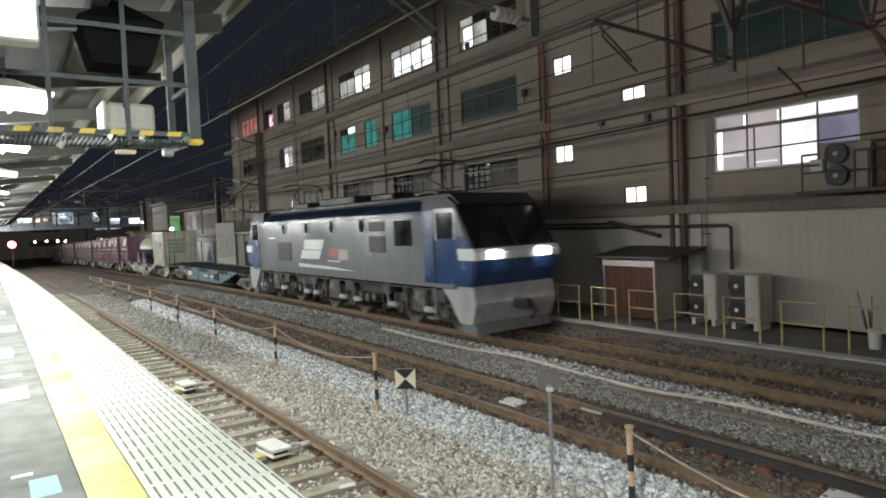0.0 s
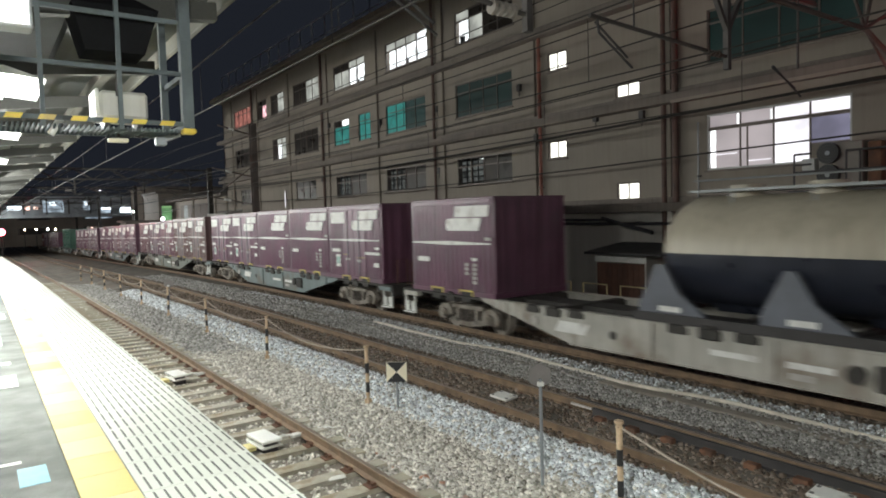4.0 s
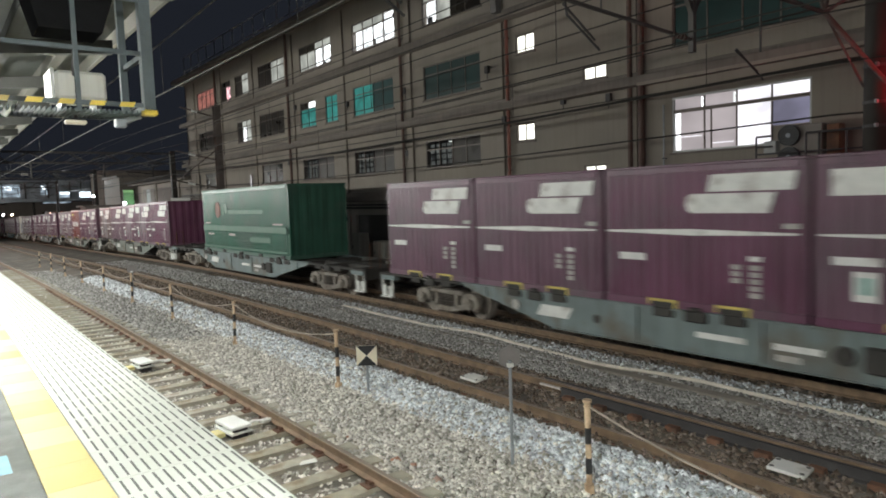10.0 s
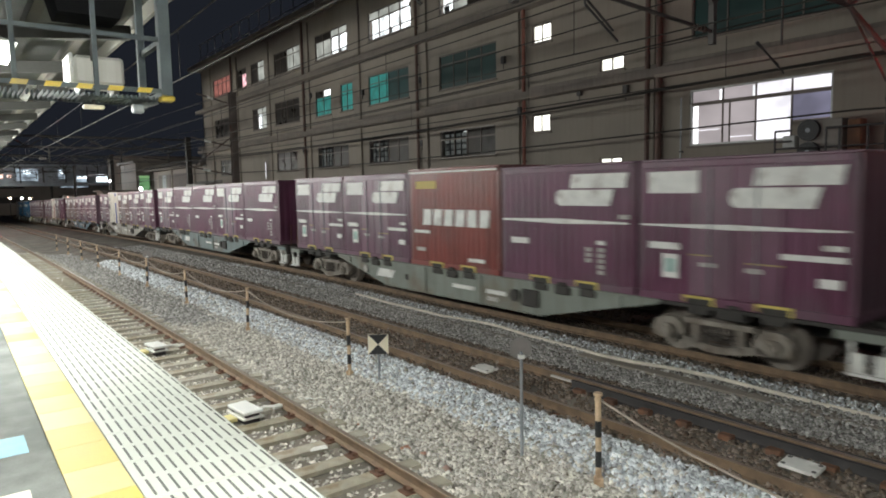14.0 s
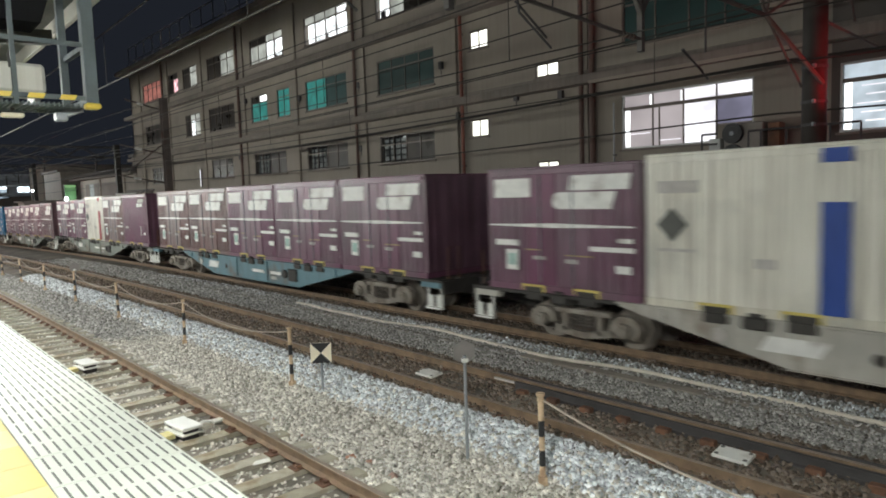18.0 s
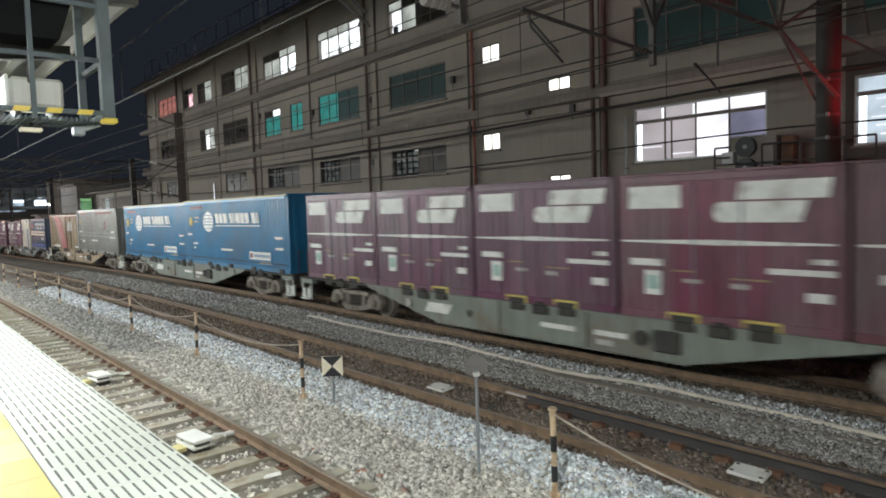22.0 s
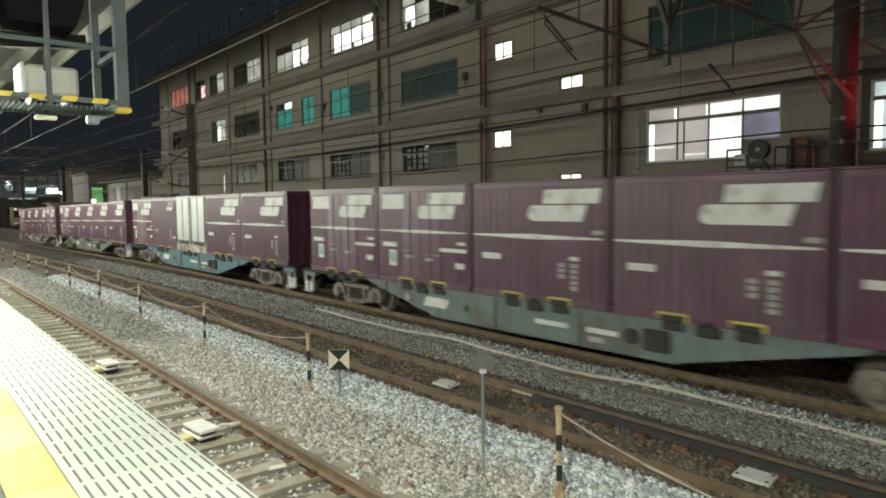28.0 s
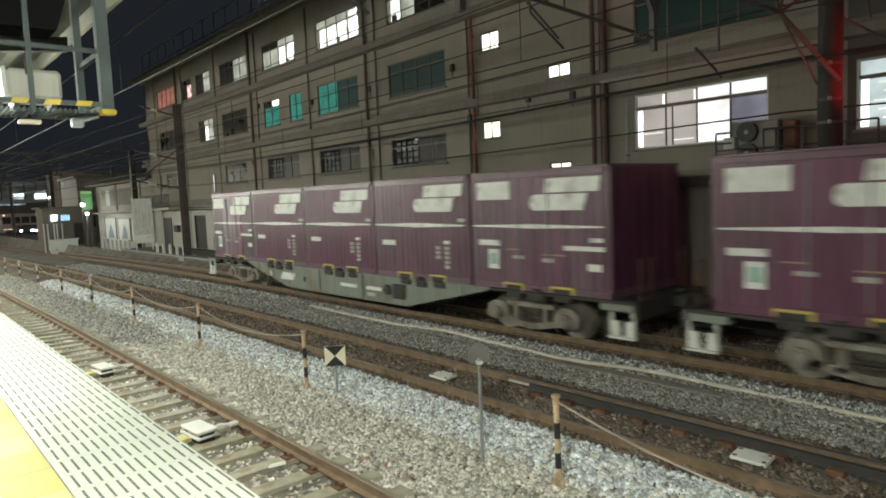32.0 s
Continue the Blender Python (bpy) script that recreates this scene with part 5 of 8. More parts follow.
for k in range(9):
    x = CX1 - 0.175 - 0.222 * k
    part("hazard_block", Geo().prism([(x - 0.065, 0.048), (x + 0.045, 0.048), (x + 0.065, 0.088), (x - 0.045, 0.088)], 1, -0.030, -0.024), yellow_paint, cage, "yellow hazard block")
part("corner_shoe", Geo().box(CX1 - 0.055, CX1 + 0.06, -0.06, 0.06, -0.015, 0.03, 0.012), yellow_paint, cage, "yellow corner shoe")
mb = thing("monitor_box", "off-white equipment box standing in the hanging cage", "box", at=pose(0.90, 6.18, 3.895))
part("casing", Geo().box(0, 0.38, 0, 0.40, 0.08, 0.315, 0.025), ac_white, mb)
for fx in (0.04, 0.30):
    part("foot", Geo().box(fx, fx + 0.04, 0.05, 0.35, 0.0, 0.08), dark_steel, mb)
part("front_hood", Geo().box(-0.03, 0.0, 0.02, 0.38, 0.09, 0.33, 0.01), white_paint, mb)
part("cable", Geo().path([(0.14, 0.0, 0.27), (0.13, -0.03, 0.36), (0.15, -0.02, 0.43), (0.12, 0.0, 0.52)], 0.014), dark_steel, mb)
hd = thing("loudspeaker_hood", "dark pyramid-shaped hood hanging in the roof frame", "loudspeaker", at=pose(1.04, 6.35, 4.53))
part("hood", Geo().add([(-0.23, -0.2, 0), (0.23, -0.2, 0.0), (0.23, 0.2, 0), (-0.23, 0.2, 0), (-0.32, -0.24, 0.37), (0.35, -0.24, 0.38), (0.35, 0.24, 0.38), (-0.32, 0.24, 0.37), (0.0, 0, 0.60)],
                       [(3, 2, 1, 0), (0, 1, 5, 4), (1, 2, 6, 5), (2, 3, 7, 6), (3, 0, 4, 7), (4, 5, 8), (5, 6, 8), (6, 7, 8), (7, 4, 8)]), hood_black, hd)
part("stem", Geo().rod((0, 0, 0.58), (0, 0, 0.64), 0.02), dark_steel, hd)
fl = thing("cage_floodlight", "small flat lamp under the hanging cage", "lamp", at=pose(1.05, 6.3, 3.80))
part("body", Geo().box(-0.085, 0.075, -0.04, 0.04, -0.015, 0.02, 0.008), cream_paint, fl)
part("stem", Geo().rod((0, 0, 0.02), (0, 0, 0.06), 0.015), dark_steel, fl)
wr = thing("camera_tube", "small white tube camera tilted on the hanging cage", "camera", at=pose(0.58, 6.2, 3.85))
part("body", Geo().rod((-0.05, 0, -0.03), (0.03, 0, 0.10), 0.028, 12), white_paint, wr)
part("bracket", Geo().rod((0.03, 0, 0.06), (0.03, 0, 0.03), 0.012, 6), dark_steel, wr)
jb = thing("corner_bracket", "grey angled bracket under the corner of the hanging cage", "bracket", at=pose(1.40, 6.30, 3.80))
part("arm", Geo().beam((0.0, 0, 0.02), (0.15, -0.05, 0.08), 0.07, 0.05), galvanised, jb)
part("head", Geo().box(-0.05, 0.04, -0.05, 0.05, -0.03, 0.05, 0.01), grey_steel, jb)
ls = thing("lit_sign", "white back-lit station sign box under the roof", "sign", at=pose(0, 4.3, 4.17))
part("case", Geo().box(-1.3, 0.315, 0.0, 0.16, 0.0, 0.58, 0.012), galvanised, ls)
part("face", Geo().box(-1.28, 0.295, -0.008, 0.0, 0.02, 0.56), glow("sign_face", (0.95, 1.0, 0.95), 3.0), ls, "glowing white sign face")
for x in (-1.1, 0.15):
    part("hanger", Geo().rod((x, 0.08, 0.58), (x, 0.08, roof_z(x) - 4.17 - 0.002), 0.012), galvanised, ls)

loco_dim = material("dark_glass", (0.02, 0.02, 0.024), 0.2, vary=0.2, bump=0.0)
# ---------------------------------------------------------------- the far end: smaller building, signboard, bridge, lights
shutter_brown = material("shutter_brown", (0.15, 0.12, 0.10), 0.8, vary=0.2, coarse=1.0)
vent_blue = material("poster_grey_blue", (0.33, 0.37, 0.42), 0.6, vary=0.35, coarse=2)
b2 = thing("low_building", "two-storey grey plaster building beyond the office block", "building", at=pose(16.2, 51.0, 0))
part("wall", Geo().box(0, 0.25, 0, 17, 2.75, 5.1).box(0.25, 8, 0, 0.25, -0.6, 5.1).box(0.25, 8, 16.75, 17, -0.6, 5.1), wall_paint, b2)
# the light on the lower wall is put into its paler paint
part("lower_wall", Geo().box(0, 0.25, 0, 17, -0.6, 2.75), wall_paint_low, b2, "lower wall, paler paint in place of lamp light")
part("roof", Geo().prism([(-0.8, 5.1), (4.5, 6.2), (8.5, 5.3), (8.5, 5.45), (4.5, 6.38), (-0.8, 5.26)], 1, -0.4, 17.4), ledge_paint, b2)
part("pilaster", Geo().box(-0.12, 0.0, 3.6, 3.85, -0.6, 5.08), wall_paint, b2)
part("pilaster", Geo().box(-0.12, 0.0, 10.25, 10.5, 2.9, 5.08), wall_paint, b2)
for y, w in ((4.1, 6.0), (11.0, 4.1)):
    wn = part("window", Geo().box(-0.04, 0.0, y, y + w, 3.3, 4.75), frame_alu, b2)
    for k in range(3):
        part("pane", Geo().box(-0.05, -0.041, y + 0.05 + k * w / 3, y + (k + 1) * w / 3 - 0.05, 3.35, 4.70), lit_shelf if (y > 10 and k == 1) else shutter_brown, wn)
for y, w, z1 in ((11.2, 3.4, 2.2), (7.05, 3.3, 2.12), (4.7, 1.85, 2.05)):
    pn = part("poster_board", Geo().box(-0.05, 0.0, y, y + w, 0.37, z1), white_paint, b2, "pale poster board")
    part("poster_frame", Geo().box(-0.07, 0.0, y - 0.08, y - 0.001, 0.3, z1 + 0.08).box(-0.07, 0.0, y + w + 0.001, y + w + 0.08, 0.3, z1 + 0.08), ledge_paint, pn)
    if y > 5:
        part("poster", Geo().prism([(y + w * 0.2, 0.45), (y + w * 0.75, 0.45), (y + w * 0.6, 1.2), (y + w * 0.45, 1.7), (y + w * 0.3, 1.1)], 0, -0.06, -0.051), vent_blue, pn)
part("awning", Geo().box(-0.6, 0.0, 0.3, 16.5, 2.62, 2.72), ledge_paint, b2)
bd = thing("signboard", "tall white notice board on two legs by the track", "signboard", at=pose(13.75, 46.4, 0.0, 0, 0, -25))
part("board", Geo().box(-0.62, 0.62, -0.03, 0.03, 0.65, 3.65, 0.01), material("board_grey", (0.62, 0.60, 0.56), 0.5, vary=0.15, coarse=3), bd)
part("lower_panel", Geo().box(-0.58, 0.58, -0.036, -0.0305, 0.70, 1.22), white_paint, bd)
for k in range(5):
    part("lettering", Geo().box(-0.42 + 0.2 * k, -0.34 + 0.2 * k, -0.036, -0.031, 1.7 + 0.15 * (k % 2), 3.3 - 0.2 * (k % 3)), plate_dull, bd)
for x in (-0.5, 0.5):
    part("leg", Geo().box(x - 0.04, x + 0.04, -0.03, 0.03, -0.4, 0.65), white_paint, bd)
fence_proto = None
for y in [37.8 + 1.15 * k for k in range(5)] + [48.3 + 1.1 * k for k in range(7)]:
    if fence_proto is None:
        fence_proto = solid("fence_post", Geo().box(-0.07, 0.07, -0.08, 0.08, -0.6, 0.60, 0.015), white_paint, "white painted concrete fence post beside the track", "post", "fence posts", at=pose(13.3, y, 0.2))
    else:
        copy_thing(fence_proto, pose(13.3, y, 0.2))
solid("fence_rail", Geo().box(13.26, 13.34, 48.2, 55.0, 0.80, 0.86, 0.01), white_paint, "white rail on top of the fence posts", "fence rail")
# entrance canopy, balcony rail and doors near the end of the office building
part("entrance_canopy", Geo().box(WX - 1.1, WX - 0.43, 43.4, 49.0, 2.80, 2.98, 0.015), wall_paint_low, building, "pale entrance canopy")
balcony = part("balcony_rail", Geo().beam((WX - 1.05, 43.4, 3.82), (WX - 1.05, 48.9, 3.82), 0.06, 0.06).beam((WX - 1.05, 43.4, 3.12), (WX - 1.05, 48.9, 3.12), 0.05, 0.05), dark_steel, building, "dark balcony railing over the entrance")
for k in range(23):
    part("baluster", Geo().box(WX - 1.065, WX - 1.035, 43.45 + 0.245 * k, 43.48 + 0.245 * k, 2.98, 3.80), dark_steel, balcony)
door = part("entrance_door", Geo().box(WX - 0.06, WX - 0.002, 46.3, 47.7, 0.28, 2.25), door_mat, building, "dark entrance door")
part("door_frame", Geo().box(WX - 0.08, WX - 0.061, 46.2, 46.32, 0.28, 2.3).box(WX - 0.08, WX - 0.061, 47.68, 47.8, 0.28, 2.3), frame_alu, door)
part("letter_box", Geo().box(WX - 0.25, WX - 0.002, 44.6, 45.3, 1.3, 1.75, 0.02), dark_steel, building)
slit = part("stair_slit", Geo().box(WX - 0.05, WX - 0.002, 38.22, 38.42, 3.80, 4.85, 0.01), frame_alu, building)
part("slit_pane", Geo().box(WX - 0.06, WX - 0.051, 38.29, 38.37, 3.85, 4.80), lit_pale, slit, "narrow lit upright window")
bridge_paint = material("bridge_paint", (0.30, 0.33, 0.36), 0.7, vary=0.3, coarse=0.5)
bridge = thing("station_bridge", "distant grey station footbridge with a few lit windows", "footbridge", at=pose(0, 118, -0.9))
part("deck", Geo().box(-30, 40, 0, 6, 5.4, 5.9), bridge_paint, bridge)
part("wall", Geo().box(-30, 40, 0, 0.2, 5.9, 8.4), bridge_paint, bridge)
part("roof", Geo().box(-31, 41, -0.6, 6.6, 8.4, 8.7), bridge_paint, bridge)
for k in range(24):
    part("wall_post", Geo().box(-30 + 3 * k, -29.8 + 3 * k, -0.12, -0.002, 5.9, 8.4), dark_steel, bridge)
far_white = glow("far_lit_window", (0.80, 0.92, 1.0), 1.5, 0.7, 1.4)
far_dim = glow("far_dim_window", (0.55, 0.68, 0.80), 0.30, 0.7, 1.0)
far_warm = glow("far_warm_window", (1.0, 0.66, 0.55), 0.9, 0.7, 2.0)
for x0, x1, z0, z1, mt in ((8.6, 11.4, 6.2, 8.0, far_dim), (9.5, 10.4, 7.2, 7.8, far_white), (14.1, 15.1, 6.5, 7.9, far_dim), (14.3, 14.9, 7.2, 7.8, far_white), (16.5, 18.2, 5.98, 6.9, far_dim), (16.7, 18.0, 6.5, 6.85, far_white),
                           (19.4, 21.1, 5.98, 6.8, far_white), (4.0, 5.8, 6.6, 7.2, far_white), (6.0, 6.9, 6.6, 7.2, far_warm), (7.4, 8.0, 6.7, 7.1, far_warm), (-3.6, -1.4, 6.5, 7.4, far_dim)):
    part("window", Geo().box(x0, x1, -0.05 - 0.02 * (mt is not far_dim), -0.002 - 0.05 * (mt is not far_dim), z0, z1), mt, bridge, "lit bridge window")
for x in (0.2, 23):
    part("pier", Geo().box(x - 0.3, x + 0.3, 1, 5, -0.6, 5.4), bridge_paint, bridge)
lamp_cold = glow("street_lamp_glow", (0.90, 0.97, 1.0), 26.0)
lamp_red = glow("red_signal_glow", (1.0, 0.04, 0.06), 40.0)
lamp_warm = glow("warm_lamp_glow", (1.0, 0.75, 0.55), 12.0)
for x, y, z, r, mt, nm, lb in ((14.5, 66, 3.5, 0.14, lamp_cold, "street_lamp", "bright cold street lamp"), (13.9, 62, 2.7, 0.11, lamp_cold, "street_lamp", "bright cold street lamp"), (15.8, 95, 2.6, 0.16, lamp_cold, "street_lamp", "bright cold street lamp"),
                               (15.4, 85, 4.6, 0.10, lamp_cold, "street_lamp", "small cold street lamp"), (11.0, 128, 2.6, 0.16, lamp_warm, "shop_light", "warm shop light far off"), (8.4, 131, 2.7, 0.16, lamp_warm, "shop_light", "warm shop light far off"),
                               (10.0, 130, 2.65, 0.16, lamp_cold, "shop_light", "cold shop light far off"), (6.6, 129, 2.7, 0.14, lamp_warm, "shop_light", "warm shop light far off"), (3.6, 126, 2.6, 0.10, lamp_cold, "shop_light", "cold shop light far off"),
                               (2.35, 90, 2.6, 0.40, lamp_red, "stop_signal", "red stop signal far down the platform")):
    o = thing(nm, lb + " on a dark pole", "lamp", "far lights", at=pose(x, y, z))
    part("lamp", Geo().rod((0, -0.12, 0), (0, 0.0, 0), r, 14), mt, o)
    part("pole", Geo().rod((0, 0.1, 0.2), (0, 0.1, -z - 0.5), 0.06), dark_steel, o)
    part("hood", Geo().box(-0.24, 0.24, -0.1, 0.15, r + 0.02, r + 0.07), dark_steel, o)
# signal head added out of view to carry the red spot on the mast
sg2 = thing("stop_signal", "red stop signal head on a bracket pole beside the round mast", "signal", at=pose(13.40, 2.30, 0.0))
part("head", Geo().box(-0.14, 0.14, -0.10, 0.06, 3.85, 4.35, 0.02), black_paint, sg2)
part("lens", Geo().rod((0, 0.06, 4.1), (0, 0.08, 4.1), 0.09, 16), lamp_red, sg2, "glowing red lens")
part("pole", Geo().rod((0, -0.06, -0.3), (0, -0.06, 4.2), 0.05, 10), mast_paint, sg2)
# post added to go with the far fill light
sl2 = thing("street_lamp", "made-up tall lamp post, added where the far fill light hangs", "lamp", "far lights", at=pose(13.5, 96.3, 0.0))
part("pole", Geo().rod((0, 0.3, -0.5), (0, 0.3, 7.6), 0.07, 10), dark_steel, sl2)
part("head", Geo().box(-0.35, 0.35, -0.5, 0.35, 7.62, 7.72, 0.02), dark_steel, sl2)
gs = thing("green_sign", "green lit shop sign on a post by the track", "sign", at=pose(14.5, 66.4, 3.05))
part("post", Geo().box(0.45, 0.6, 0.05, 0.15, -3.6, 0.0), dark_steel, gs)
part("board", Geo().box(0, 0.95, 0, 0.2, 0, 1.72), dark_steel, gs)
part("face", Geo().box(0.03, 0.92, -0.02, 0, 0.03, 1.45), glow("green_sign_face", (0.14, 0.34, 0.13), 0.22, 0.3, 1.0), gs, "glowing green face")
part("top_band", Geo().box(0.03, 0.92, -0.021, 0, 1.47, 1.69), glow("green_sign_band", (0.25, 0.48, 0.2), 0.35), gs, "paler green top band")
# street at the level crossing
shop = thing("small_shop", "small shop hut with a lit sign and window", "shop", at=pose(12.3, 72.0, 0))
part("wall", Geo().box(0, 4.4, 0, 3.0, -1.1, 3.3), ledge_paint, shop)
part("roof", Geo().box(-0.3, 4.7, -0.5, 3.3, 3.3, 3.45), ledge_paint, shop)
part("lit_sign", Geo().box(0.7, 1.25, -0.12, -0.02, 2.1, 2.7), far_white, shop, "small lit white sign")
for k in range(4):
    part("lit_window", Geo().box(1.55 + 0.2 * k, 1.70 + 0.2 * k, -0.06, -0.002, 2.1, 2.65), glow("shop_blue_window", (0.35, 0.6, 1.0), 0.8) if k == 0 else MATS["shop_blue_window"], shop)
part("door", Geo().box(2.6, 3.5, -0.04, -0.002, -0.3, 1.8), door_mat, shop)
solid("low_white_wall", Geo().box(11.7, 13.9, 66.0, 66.25, -1.1, 0.45, 0.02).box(11.6, 14.0, 65.95, 66.3, 0.45, 0.55, 0.01), white_paint, "low white wall beside the level crossing", "wall")
white_post = None
for x, y in ((12.0, 70.0), (12.35, 70.2), (12.8, 69.8), (13.1, 70.1), (13.5, 70.0)):
    if white_post is None:
        white_post = solid("crossing_post", Geo().rod((0, 0, -1.1), (0, 0, 1.9), 0.06, 10), white_paint, "white steel post at the level crossing", "post", "crossing posts", at=pose(x, y, 0))
    else:
        copy_thing(white_post, pose(x, y, 0))
bus = thing("bus", "bus with orange-lit windows waiting on the street far off", "bus", at=pose(13.1, 105.0, 0))
part("body", Geo().box(0, 4.6, 0, 2.3, 0.4, 3.0, 0.15), material("bus_body", (0.30, 0.25, 0.22), 0.4, vary=0.1), bus)
for k in range(4):
    part("window", Geo().box(0.2 + 1.08 * k, 1.15 + 1.08 * k, -0.03, -0.002, 1.6, 2.5), loco_dim, bus)
for x, mt in ((0.4, far_warm), (1.5, lamp_warm), (4.2, far_warm)):
    part("lamp", Geo().rod((x, -0.05, 2.75), (x, -0.002, 2.75), 0.12, 10), mt, bus)
part("tail_light", Geo().box(2.3, 3.0, -0.04, -0.002, 0.75, 0.95), glow("tail_red", (1.0, 0.2, 0.12), 3.0), bus, "red tail light")
part("side_lamp", Geo().box(0.3, 2.0, -0.04, -0.002, 0.8, 0.9), far_warm, bus)
for x in (0.9, 3.7):
    part("wheel", Geo().rod((x, -0.02, 0.45), (x, 0.25, 0.45), 0.45, 16), dark_steel, bus)
for x, y in ((14.9, 98.0), (16.4, 97.0)):
    car = thing("car", "dark car with bright headlights on the street far off", "car", "cars on the street", at=pose(x, y, 0))
    part("body", Geo().prism([(-0.85, 0.3), (0.85, 0.3), (0.85, 0.85), (0.65, 1.4), (-0.65, 1.4), (-0.85, 0.85)], 1, 0, 3.8), loco_dim, car)
    for sx in (-0.6, 0.6):
        part("headlight", Geo().rod((sx, -0.06, 0.72), (sx, -0.002, 0.72), 0.12, 10), lamp_cold, car)
        part("wheel", Geo().rod((sx - 0.1, 0.7, 0.3), (sx + 0.1, 0.7, 0.3), 0.3, 12), dark_steel, car)
for x0, x1, y, h in ((17.2, 34, 80, 6.5), (19, 40, 98, 8.0), (-30, 60, 150, 7.0), (24, 60, 70, 8.0), (-26, -4, 140, 10.0)):
    hb = thing("far_building", "dark plain building in the distance with few lit windows", "building", "far buildings", at=pose(x0, y, 0))
    part("wall", Geo().box(0, x1 - x0, 0, 8, -0.6, h), wall_paint, hb)
    part("roof", Geo().box(-0.3, x1 - x0 + 0.3, -0.3, 8.3, h, h + 0.25), ledge_paint, hb)
    for k in range(8):
        for z in (h - 2.6, h - 5.4):
            wn = part("window", Geo().box((x1 - x0) * (k + 0.25) / 8, (x1 - x0) * (k + 0.75) / 8, -0.05, -0.002, z, z + 1.3), frame_alu, hb)
            part("pane", Geo().box((x1 - x0) * (k + 0.28) / 8, (x1 - x0) * (k + 0.72) / 8, -0.06, -0.051, z + 0.08, z + 1.22), far_dim if (k * 3 + int(z)) % 7 == 2 else pane_grey, wn)

# ---------------------------------------------------------------- the freight train
SPEED, TX = 13.46, TRACKS[2]
# how far the train runs behind an even speed, second by second
LAG = list(enumerate((-0.29, -0.19, -0.1, -0.05, -0.09, -0.18, -0.32, -0.48, -0.61, -0.69, -0.71, -0.71, -0.74, -0.77, -0.83, -0.83, -0.76, -0.59, -0.31, 0.04, 0.32, 0.51, 0.6, 0.6, 0.57, 0.54, 0.5, 0.47, 0.45, 0.43, 0.42, 0.43, 0.47)))
# how far each vehicle, from the locomotive on, stands off the even pitch
SLACK = (0.63, 0.76, 0.89, 0.83, 0.43, 0.29, 0.27, 0.41, 0.36, 0.07, -0, -0.07, 0.17, 0.09, -0.09, -0.3, -0.4, -0.42, -0.43, -0.55, -0.66, -0.56)
FIRST = 90.95         # where the nought-th wagon's load begins at nought seconds
PITCH, SLOT = 20.4, 3.735
MOVES = []


def lag(t):
    for (a, p), (b, q) in zip(LAG, LAG[1:]):
        if a <= t <= b:
            s = (t - a) / (b - a)
            return p + (q - p) * s
    return 0.0


def train_y(u, t):
    return u - SPEED * t + lag(t)


def ride(ob, u, z):
    """Keys a thing that stands u metres behind the train's mark."""
    def at(t):
        y = train_y(u, t)
        dx, dz = bend(y)
        return pose(TX + dx, y, z + dz)
    ob.matrix_basis = at(0)
    MOVES.append((ob, [(t, at(t)) for t, _ in LAG]))


def roll(wheelset, u, base, radius):
    """Keys a wheelset's turning while it comes past."""
    rows, angle = [(0.0, base)], 0.0
    t_in = max(0.0, (u - 30.0) / SPEED)
    t_out = min(32.0, (u + 1.0) / SPEED)
    n0, n1 = int(t_in * 30) + 1, int(t_out * 30)
    if n1 - n0 > 3:
        step = math.degrees(SPEED / 30 / radius)
        for i in range(n0, n1):
            angle = step * (i - n0)
            rows.append((i / 30, base @ pose(0, 0, 0, angle)))
        rows.append((32.0, base @ pose(0, 0, 0, angle)))
        MOVES.append((wheelset, rows))


wagon_mats = {
    "blue": material("wagon_blue", (0.14, 0.26, 0.31), 0.55, vary=0.15, coarse=1.5, fine=50, streak=0.35, dirt=(0.16, 0.12, 0.09), dirt_amount=0.25),
    "slate": material("wagon_slate", (0.215, 0.265, 0.265), 0.6, vary=0.15, coarse=1.5, fine=50, streak=0.35, dirt=(0.16, 0.13, 0.10), dirt_amount=0.3),
    "grey": material("wagon_grey", (0.26, 0.285, 0.25), 0.6, vary=0.15, coarse=1.5, fine=50, streak=0.35, dirt=(0.20, 0.16, 0.12), dirt_amount=0.3),
    "tan": material("wagon_tan", (0.47, 0.36, 0.24), 0.65, vary=0.15, coarse=1.5, fine=50, streak=0.4, dirt=(0.25, 0.18, 0.13), dirt_amount=0.3),
    "pale": material("wagon_pale", (0.52, 0.50, 0.45), 0.6, vary=0.15, coarse=1.5, fine=50, streak=0.35, dirt=(0.25, 0.19, 0.14), dirt_amount=0.25),
}
bogie_mat = material("bogie_frame", (0.32, 0.285, 0.245), 0.8, vary=0.3, coarse=4, fine=60, bump=0.3, dirt=(0.14, 0.10, 0.075), dirt_amount=0.4)
wheel_mat = material("wheel_steel", (0.34, 0.30, 0.26), 0.65, metal=0.2, vary=0.25, coarse=4)
deck_mat = material("wagon_deck", (0.06, 0.055, 0.05), 0.8, vary=0.3, coarse=3)


def wheel_geo(geo, x, r, s):
    """A flanged wheel at x, its flange on the inner side s."""
    geo.rod((x - 0.062, 0, 0), (x + 0.062, 0, 0), r, 28)
    geo.rod((x + s * 0.062, 0, 0), (x + s * 0.092, 0, 0), r + 0.028, 28)
    geo.rod((x - s * 0.062, 0, 0), (x - s * 0.10, 0, 0), 0.14, 12)
    return geo


